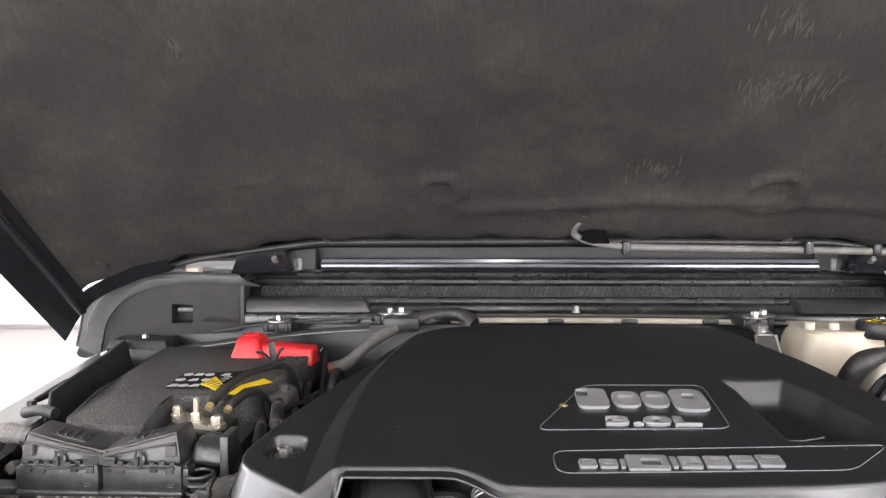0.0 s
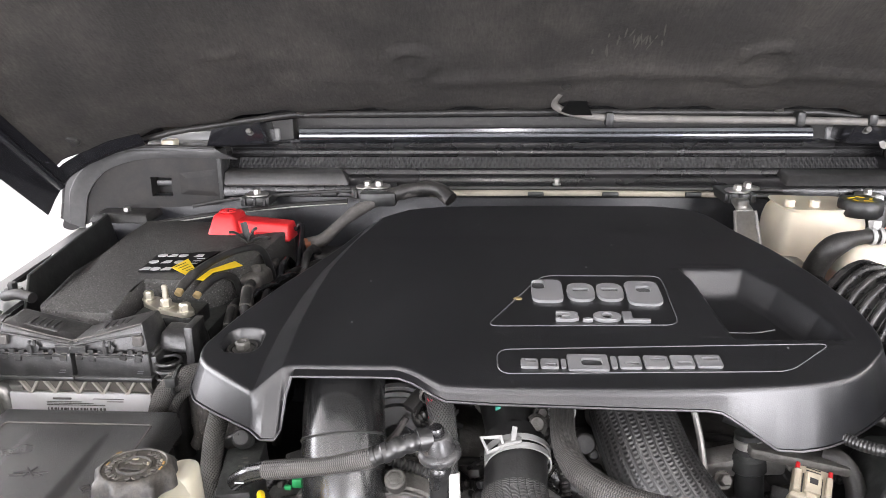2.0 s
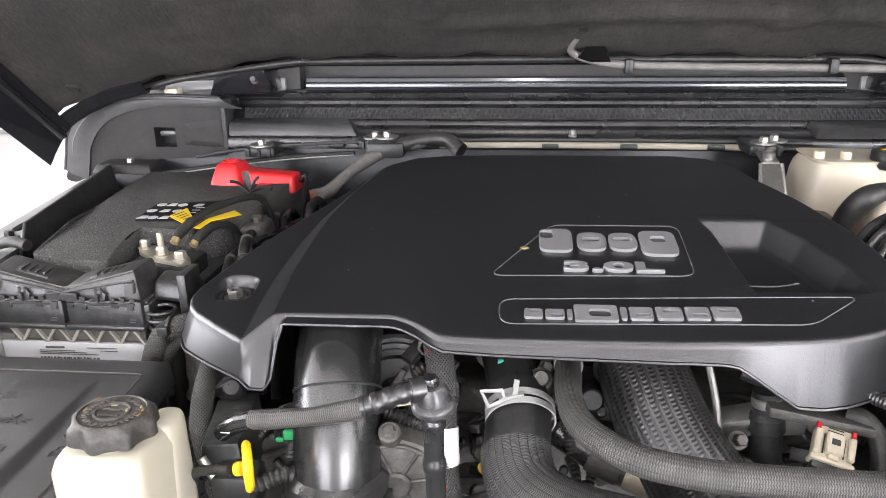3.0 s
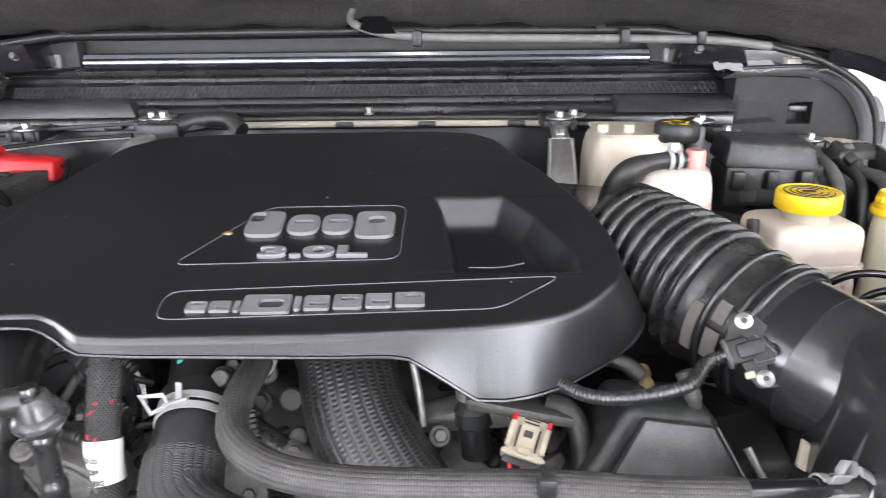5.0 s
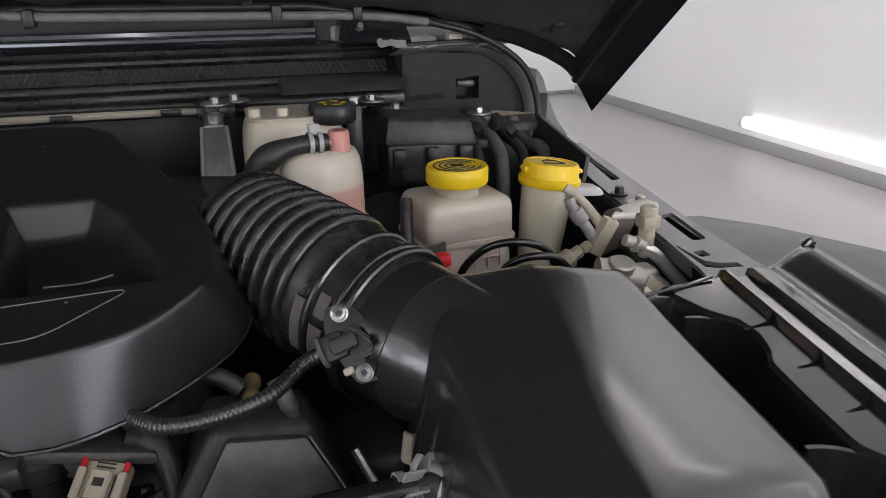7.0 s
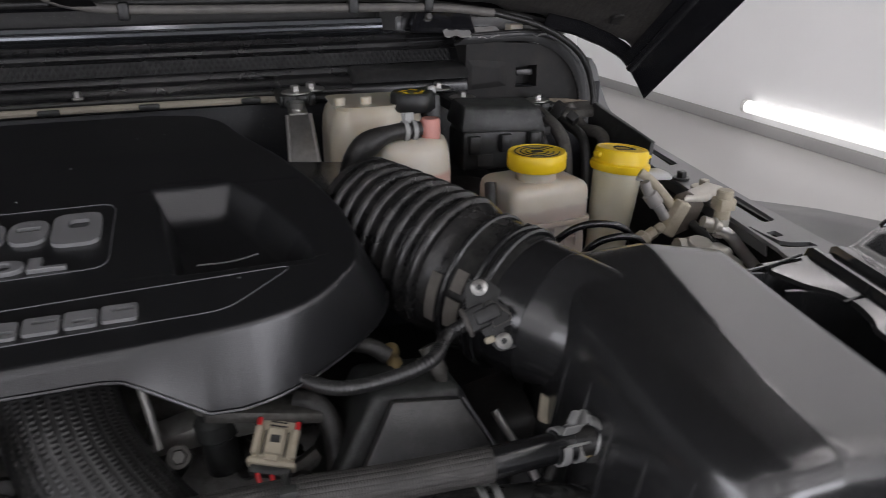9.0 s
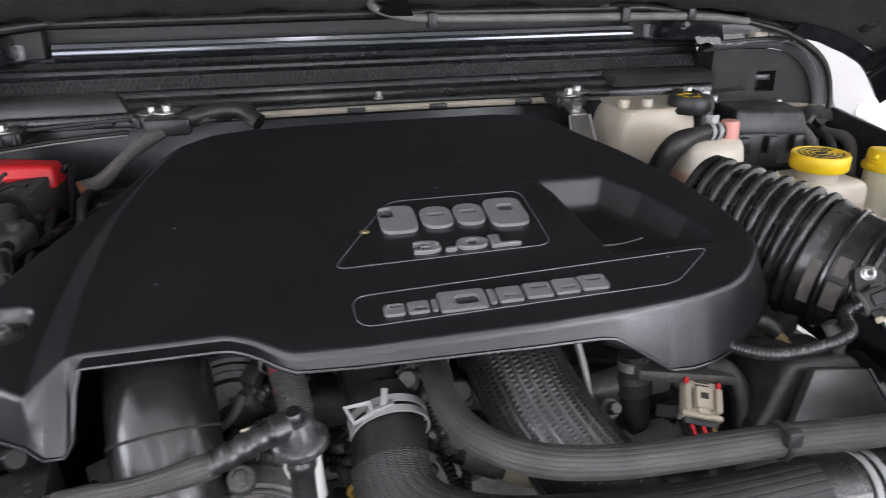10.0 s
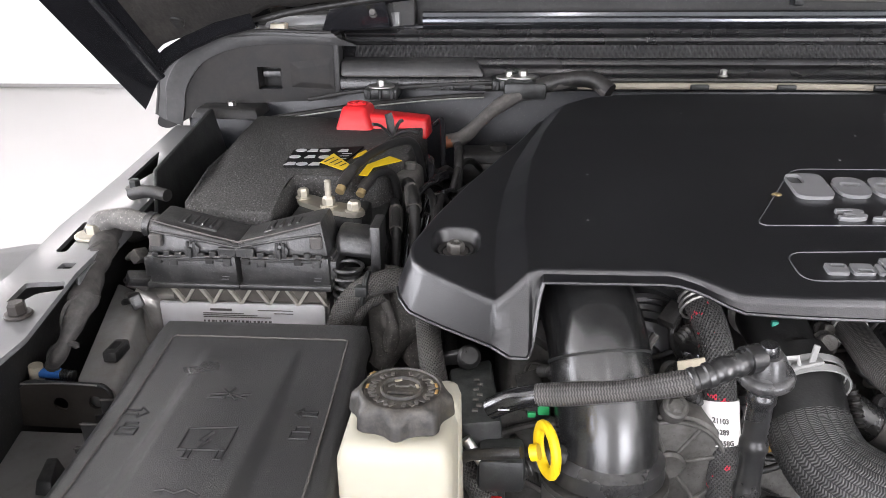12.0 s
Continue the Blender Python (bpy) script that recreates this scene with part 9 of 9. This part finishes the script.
kb = thing("relay_box", (0.49, 0.94, 1.15), "black plastic relay box with a chamfered lid", "relay box")
part("body", rbox(0.440, 0.544, 0.934, 0.99, 1.158, 1.206, 0.004), M_BLACK, kb)
part("lid", hexa([(0.436, 0.93, 1.206), (0.548, 0.93, 1.199), (0.548, 0.994, 1.203), (0.436, 0.994, 1.210)], [(0.442, 0.937, 1.237), (0.541, 0.937, 1.230), (0.541, 0.985, 1.234), (0.442, 0.985, 1.240)], 0.005, 2), M_BLACK, kb, "chamfered black lid")
for x in (0.452, 0.492, 0.53):
    part("latch", rbox(x - 0.007, x + 0.007, 0.9245, 0.9335, 1.180, 1.202, 0.002), M_BLACK, kb)
part("recess", rbox(0.457, 0.477, 0.9325, 0.9335, 1.163, 1.178, 0.001, 1), M_DARK, kb)
part("recess", rbox(0.506, 0.532, 0.9325, 0.9335, 1.163, 1.178, 0.001, 1), M_DARK, kb)

bf = thing("brake_fluid_reservoir", (0.49, 0.83, 1.05), "milky brake fluid reservoir with a bright yellow cap", "reservoir")
m_ = pose(0.4905, 0.840, 0, 0, 0, 6)


def turned(pts):
    return [tuple((m_ @ Vector((x, y, 0)))[:2]) for x, y in pts]


soft_tank("upper_body", turned([(-0.050, -0.036), (0.050, -0.036), (0.050, 0.045), (-0.050, 0.045)]), 1.130, 1.174, 0.012, M_BRAKETANK, bf, "milky plastic upper half", 0.66)
soft_tank("lower_body", turned([(-0.049, -0.035), (0.049, -0.035), (0.049, 0.044), (-0.049, 0.044)]), 1.05, 1.129, 0.012, M_BRAKETANK, bf, "stained lower half", 1.0)
part("seam_flange", prism(rounded(turned([(-0.053, -0.039), (0.053, -0.039), (0.053, 0.048), (-0.053, 0.048)]), 0.013), 1.127, 1.132, 0.001), M_BRAKETANK, bf)
for k in range(3):
    part("rib", rbox(0.004 + k * 0.014 - 0.001, 0.004 + k * 0.014 + 0.001, -0.0375, -0.035, 1.100, 1.124, 0.0008, 1, m_), M_BRAKETANK, bf)
part("rib", rbox(0.004, 0.032, -0.0375, -0.035, 1.110, 1.112, 0.0008, 1, m_), M_BRAKETANK, bf)
part("neck", cyl((0.4885, 0.836, 1.165), (0, 0, 1), 0.0225, 0.022, 28), M_MILK, bf)
yc = part("cap", lathe([(0, 0), (0.031, 0), (0.0322, 0.002), (0.0322, 0.016), (0.0308, 0.0185), (0.028, 0.0185), (0.0275, 0.0175), (0, 0.0175)], pose(0.4885, 0.836, 1.186), 72, wobble=lambda a, z: 1 + (0.012 * (math.cos(30 * a) > 0) if 0.003 < z < 0.0155 else 0)), M_YELLOW, bf, "bright yellow ribbed cap")
for r in (0.024, 0.018, 0.012):
    part("raised_ring", tube([Vector((0.4885 + r * math.cos(a), 0.836 + r * math.sin(a), 1.2036)) for a in np.linspace(0.3, 5.9, 40)], 0.0008, 6, 1), M_INK, yc, "dark raised print ring")
part("sign", prism(rounded([(0.482, 0.832), (0.495, 0.832), (0.495, 0.840), (0.482, 0.840)], 0.002), 1.2034, 1.2042, 0, 1), M_INK, yc)

wb = thing("washer_bottle", (0.58, 0.835, 1.0), "cream washer bottle neck with a bright yellow flip cap", "washer bottle")
part("neck", lathe([(0, 0), (0.0225, 0), (0.0235, 0.06), (0.0265, 0.10), (0.0275, 0.135), (0.0275, 0.142), (0, 0.142)], pose(0.582, 0.84, 1.037, 0, 5), 32), M_CREAM, wb, "cream plastic neck")
wm = pose(0.5945, 0.838, 1.173, -2, 6)
wc = part("cap", lathe([(0, 0), (0.0325, 0), (0.034, 0.003), (0.034, 0.008), (0.0312, 0.010), (0.0302, 0.022), (0.0285, 0.025), (0.025, 0.025), (0.0245, 0.0242), (0, 0.0242)], wm, 36), M_YELLOW, wb, "bright yellow flip cap")
part("lip", rbox(0.020, 0.035, -0.010, 0.010, 0.014, 0.019, 0.003, 2, wm), M_YELLOW, wc)
part("lip", rbox(-0.034, -0.022, -0.007, 0.007, 0.014, 0.021, 0.003, 2, wm), M_YELLOW, wc)
for pts in ([(-0.012, -0.008), (0.012, -0.008), (0.008, 0.006), (-0.008, 0.006)], [(-0.006, 0.008), (0.0, 0.012), (0.006, 0.008)]):
    part("sign", tube([wm @ Vector((x, y, 0.0246)) for x, y in pts], 0.0008, 6, 1, smooth=False, closed=True), M_INK, wc, "dark windscreen sign")

# small things round the reservoirs
for k, pts in enumerate((((0.46, 0.76, 1.09), (0.465, 0.75, 1.125), (0.485, 0.74, 1.148), (0.515, 0.735, 1.152), (0.545, 0.735, 1.14), (0.56, 0.74, 1.11)), ((0.485, 0.74, 1.10), (0.50, 0.73, 1.13), (0.522, 0.725, 1.14), (0.55, 0.725, 1.135), (0.57, 0.73, 1.115)), ((0.475, 0.72, 1.11), (0.505, 0.71, 1.126), (0.545, 0.71, 1.128), (0.575, 0.72, 1.112)))):
    w = thing("thin_black_pipe", pts[0], "thin black brake pipe looping by the filter box", "pipe", "brake pipes")
    part("pipe", tube(pts, 0.0038, 10, 10), M_PAINTBLK, w)
pb = thing("push_rod", (0.42, 0.80, 1.12), "black plastic lever between the reservoirs", "lever")
part("rod", tube([(0.432, 0.83, 1.175), (0.428, 0.815, 1.15), (0.425, 0.80, 1.12)], 0.0065, 12, 5), M_BLACK, pb)
part("foot", rbox(0.415, 0.44, 0.79, 0.81, 1.10, 1.122, 0.004), M_BLACK, pb)
rg = thing("red_cap", (0.43, 0.70, 1.15), "small orange-red plastic cap", "cap")
part("cap", rbox(0.423, 0.438, 0.70, 0.715, 1.150, 1.162, 0.004, 2, None), M_RED, rg)
bs = thing("brake_booster", (0.45, 0.95, 0.95), "dark round brake booster behind the reservoirs", "brake booster")
part("drum", lathe([(0, 0), (0.09, 0), (0.10, 0.01), (0.10, 0.05), (0.09, 0.07), (0.04, 0.085), (0, 0.09)], frame_to((0.46, 1.08, 1.04), (0, -1, 0)), 40), M_DARK, bs)
part("cylinder", tube([(0.46, 1.0, 1.05), (0.47, 0.88, 1.055), (0.475, 0.80, 1.05)], 0.025, 20, 4), M_ALU, bs, "cast cylinder")
hd = thing("heat_shield", (0.36, 0.80, 1.05), "pale dusty metal shield behind the bellows", "shield")
part("sheet", thick(ribbon([[(x, 0.80 + 0.02 * math.sin(x * 40), z) for z in (1.0, 1.08, 1.14)] for x in np.linspace(0.39, 0.46, 8)]), 0.002), M_GRIMEALU, hd)
tc = thing("cover_tray", (0.26, 0.80, 1.15), "flat black plastic tray beside the engine cover", "tray")
part("tray", hexa([(0.20, 0.74, 1.165), (0.30, 0.74, 1.165), (0.30, 0.90, 1.175), (0.18, 0.92, 1.175)], [(0.20, 0.74, 1.196), (0.29, 0.75, 1.190), (0.29, 0.90, 1.195), (0.18, 0.92, 1.20)], 0.004), M_GLOSS, tc)

# air conditioning lines
ac = thing("air_conditioning_lines", (0.62, 0.7, 1.1), "dull aluminium air conditioning pipes with a beige valve cap", "pipe set")
BLK = [(0.6056, 1.126), (0.6265, 1.1602), (0.6408, 1.1634), (0.6584, 1.1502), (0.6474, 1.1238), (0.6166, 1.114)]
# the block's shadowed side is put into its colour
part("block", hexa([(x, 0.773, z) for x, z in BLK], [(x - 0.002, 0.759, z - 0.001) for x, z in BLK], 0.003), M_BLOCKSHADE, ac, "metal block, its shaded side painted dark brown")
part("block_face", hexa([(0.5968, 0.7587, 1.1260), (0.6166, 0.7587, 1.1612), (0.6331, 0.7587, 1.1546), (0.6133, 0.7587, 1.1162)], [(0.5979, 0.7488, 1.1260), (0.6177, 0.7488, 1.1590), (0.6309, 0.7488, 1.1524), (0.6122, 0.7488, 1.1184)], 0.002, 2), M_BEIGE, ac, "tan coated face")
part("ear", hexa([(0.6232, 0.7532, 1.1558), (0.6584, 0.7598, 1.1502), (0.7024, 0.7862, 1.1502), (0.6947, 0.8104, 1.1502), (0.6474, 0.7818, 1.1524)], [(0.6243, 0.7543, 1.1624), (0.6573, 0.7609, 1.1580), (0.7002, 0.7873, 1.1568), (0.6936, 0.8082, 1.1568), (0.6474, 0.7807, 1.1602)], 0.002), M_ACALU, ac, "bolted aluminium ear")
part("valve", join(cyl((0.629, 0.70, 1.155), (0, 0, 1), 0.0078, 0.012, 18), rbox(0.6205, 0.6385, 0.692, 0.709, 1.165, 1.178, 0.002), cyl((0.6295, 0.70, 1.176), (0, 0, 1), 0.0082, 0.010, 16)), M_BEIGE, ac, "beige valve cap")
part("valve_neck", join(lathe([(0, 0), (0.0068, 0), (0.0068, 0.008), (0.0085, 0.009), (0.0085, 0.017), (0, 0.017)], frame_to((0.629, 0.70, 1.140), (0, 0, 1)), 6), cyl((0.629, 0.70, 1.136), (0, 0, 1), 0.0062, 0.012, 16)), M_ACALU, ac, "pale metal valve neck")
part("stub", join(tube([(0.603, 0.695, 1.158), (0.613, 0.693, 1.154), (0.622, 0.694, 1.150)], 0.0058, 16, 4), cyl((0.611, 0.692, 1.1545), (0.9, -0.1, -0.4), 0.0082, 0.004, 16)), M_ACALU, ac)
part("pipe", tube([(0.622, 0.698, 1.148), (0.632, 0.697, 1.143), (0.644, 0.696, 1.133), (0.656, 0.694, 1.119), (0.672, 0.69, 1.101), (0.688, 0.685, 1.08)], 0.0062, 18, 8), M_ALUPIPE, ac, "bent bright aluminium pipe")
part("pipe", tube([(0.5858, 0.7829, 1.1854), (0.5946, 0.7774, 1.1778), (0.6056, 0.7686, 1.1646), (0.6166, 0.7598, 1.1480)], 0.0052, 16, 8), M_BEIGE, ac, "beige pipe")
part("pipe", tube([(0.5825, 0.7686, 1.1788), (0.5869, 0.7664, 1.1678), (0.5968, 0.7620, 1.1536), (0.6056, 0.7576, 1.1392)], lambda d, f: 0.0056 + 0.0025 * (0.3 < f < 0.62), 16, 12), M_SHEET, ac, "grey ringed hose end")
part("union", join(lathe([(0, 0), (0.0085, 0), (0.010, 0.002), (0.010, 0.012), (0.0065, 0.015), (0.0065, 0.024), (0, 0.024)], frame_to((0.5715, 0.7554, 1.1150), (0.88, 0.0, 0.5)), 6), cyl((0.5935, 0.7554, 1.1271), (0.88, 0, 0.5), 0.0055, 0.010, 14)), M_BEIGE, ac)
part("manifold", join(tube([(0.580, 0.700, 1.124), (0.600, 0.694, 1.122), (0.622, 0.688, 1.114), (0.640, 0.684, 1.103)], lambda d, f: 0.0165 - 0.003 * f, 24, 6), cyl((0.598, 0.690, 1.130), (0, -0.25, 1), 0.0125, 0.010, 20), rbox(0.612, 0.636, 0.680, 0.706, 1.108, 1.130, 0.006, 3, None)), M_ACALU, ac, "dull cast manifold")
part("outlet_pipe", tube([(0.618, 0.682, 1.118), (0.630, 0.676, 1.110), (0.648, 0.67, 1.096), (0.668, 0.66, 1.075)], 0.0095, 18, 6), M_BEIGE, ac, "tan outlet pipe")
part("clip_ring", tube([frame_to((0.592, 0.696, 1.123), (1, -0.2, -0.1)) @ Vector((0.0172 * math.cos(a), 0.0172 * math.sin(a), 0)) for a in np.linspace(0, 6.1, 24)], 0.0012, 6, 1, closed=True), M_STEEL, ac)
for p in ((0.609, 0.668, 1.112), (0.617, 0.664, 1.106)):
    part("bolt", join(cyl(p, (0.1, -0.6, 0.7), 0.0055, 0.010, 6), cyl(p, (0.1, -0.6, 0.7), 0.0075, 0.003, 16)), M_STEEL, ac)
part("lug", hexa([(0.600, 0.81, 1.165), (0.645, 0.80, 1.165), (0.645, 0.83, 1.165), (0.600, 0.84, 1.165)], [(0.605, 0.812, 1.176), (0.640, 0.805, 1.174), (0.64, 0.825, 1.174), (0.605, 0.835, 1.177)], 0.004), M_CHECK, ac, "pale plastic lug")
for k in range(3):
    w = thing("rubber_hose", (0.63 + 0.012 * k, 0.68, 1.14), "thin black hose under the rail", "hose", "rail hoses")
    part("hose", tube([(0.610 + 0.012 * k, 0.86, 1.150), (0.630 + 0.012 * k, 0.80, 1.140 - 0.008 * k), (0.648 + 0.01 * k, 0.745, 1.118 - 0.008 * k), (0.66 + 0.004 * k, 0.70, 1.07)], 0.006, 10, 7), (M_RUBBER, M_PAINTBLK, M_RUBBER)[k], w)
sb = thing("side_shield", (0.65, 0.95, 1.12), "black plastic shield standing along the rail", "shield")
part("plate", hexa([(0.645, 0.865, 1.13), (0.651, 0.865, 1.13), (0.668, 1.05, 1.13), (0.660, 1.05, 1.13)], [(0.656, 0.870, 1.192), (0.662, 0.870, 1.192), (0.685, 1.05, 1.206), (0.678, 1.05, 1.206)], 0.001, 1), M_BLACK, sb)
for k in range(4):
    w = thing("rubber_hose", (0.56 + 0.025 * k, 0.95, 1.12), "dark hose hanging by the hinge corner", "hose", "corner hoses")
    x = 0.555 + 0.03 * k
    part("hose", tube([(x, 1.06, 1.20), (x + 0.008, 1.03, 1.205 - 0.01 * k), (x + 0.012, 0.98, 1.17), (x + 0.005, 0.95, 1.10)], 0.007 + 0.002 * (k % 2), 10, 7), (M_RUBBER, M_TAPE)[k % 2], w)
cz = thing("connector_cluster", (0.57, 0.97, 1.2), "small black connectors in the bay's rear corner", "plug")
for k in range(5):
    part("connector", rbox(-0.010, 0.010, -0.007, 0.007, -0.006, 0.006, 0.002, 2, pose(0.575 + 0.022 * (k % 3), 1.00 + 0.015 * (k % 2), 1.185 + 0.013 * (k // 2), 20 * k, 15 * k, 30 * k)), M_DARK, cz)

# ---- black splash tray at the fender ----
tr = thing("fender_tray", (0.6, 0.4, 1.05), "glossy black plastic splash tray with ribs along the fender", "tray")


def tray_x(y):
    return float(np.interp(y, [0.0, 0.363, 0.565], [-0.12, -0.044, 0.0]))


def tray_in(y):
    """Inner edge of the flat strip."""
    return float(np.interp(y, [0.0, 0.33, 0.356, 0.369, 0.41, 0.448, 0.457, 0.478, 0.499, 0.517, 0.545, 0.57], [0.581, 0.581, 0.5815, 0.573, 0.572, 0.573, 0.579, 0.584, 0.581, 0.566, 0.554, 0.552]))


rows = []
for y in (0.568, 0.566, 0.56, 0.55, 0.545, 0.54, 0.53, 0.52, 0.51, 0.50, 0.49, 0.48, 0.47, 0.46, 0.455, 0.45, 0.445, 0.42, 0.40, 0.375, 0.368, 0.362, 0.355, 0.345, 0.33, 0.30, 0.22, 0.1, 0.0):
    zz = -0.012 if y > 0.567 else (-0.003 if y > 0.565 else 0)
    a = tray_in(y)
    rows.append([(x + tray_x(y), y, z + zz) for x, z in ((a - 0.006, 1.06), (a - 0.003, 1.15), (a, 1.172), (a + 0.003, 1.1745), (0.6015, 1.1755), (0.6045, 1.1815), (0.6075, 1.1815), (0.6115, 1.1738), (0.628, 1.1738), (0.6295, 1.1795), (0.6325, 1.1795), (0.641, 1.177), (0.648, 1.177), (0.656, 1.180), (0.668, 1.188), (0.677, 1.1915), (0.684, 1.191), (0.690, 1.186), (0.695, 1.17), (0.70, 1.12))])
part("tray", ribbon(rows), M_TRAY, tr, "glossy black ribbed sheet", angle=22)
part("end_wall", hexa([(0.513, 0.535, 1.05), (0.562, 0.538, 1.05), (0.562, 0.546, 1.05), (0.513, 0.543, 1.05)], [(0.513, 0.540, 1.180), (0.562, 0.549, 1.170), (0.562, 0.553, 1.170), (0.513, 0.544, 1.180)], 0.001), M_TRAY, tr, "upright black end wall")
part("end_lip", tube([(0.514, 0.543, 1.1795), (0.540, 0.549, 1.1770), (0.565, 0.555, 1.1755), (0.592, 0.559, 1.1775)], 0.0013, 8, 4), M_TRAY, tr, "rolled end lip")
for y in (0.487, 0.436, 0.392, 0.353, 0.315):
    q = tray_x(y)
    part("gusset", hexa([(0.580 + q, y - 0.0014, 1.174), (0.606 + q, y + 0.0036, 1.174), (0.606 + q, y + 0.0064, 1.174), (0.580 + q, y + 0.0014, 1.174)], [(0.597 + q, y - 0.0005, 1.1765), (0.605 + q, y + 0.0035, 1.181), (0.605 + q, y + 0.0055, 1.181), (0.597 + q, y + 0.0005, 1.1765)], 0), M_TRAY, tr)
for y in (0.505, 0.365):
    q = tray_x(y)
    part("cup", thick(ribbon([[(0.560 + q - 0.008 + 0.034 * math.cos(a), y - 0.025 + 0.040 * math.sin(a), z) for z in (1.06, 1.12, 1.1715)] for a in np.linspace(-0.9, 1.5, 16)]), 0.003), M_TRAY, tr, "round black wall")
part("hook", tube([(0.676, 0.562, 1.190), (0.681, 0.562, 1.194), (0.686, 0.563, 1.192)], 0.003, 8, 4), M_TRAY, tr)
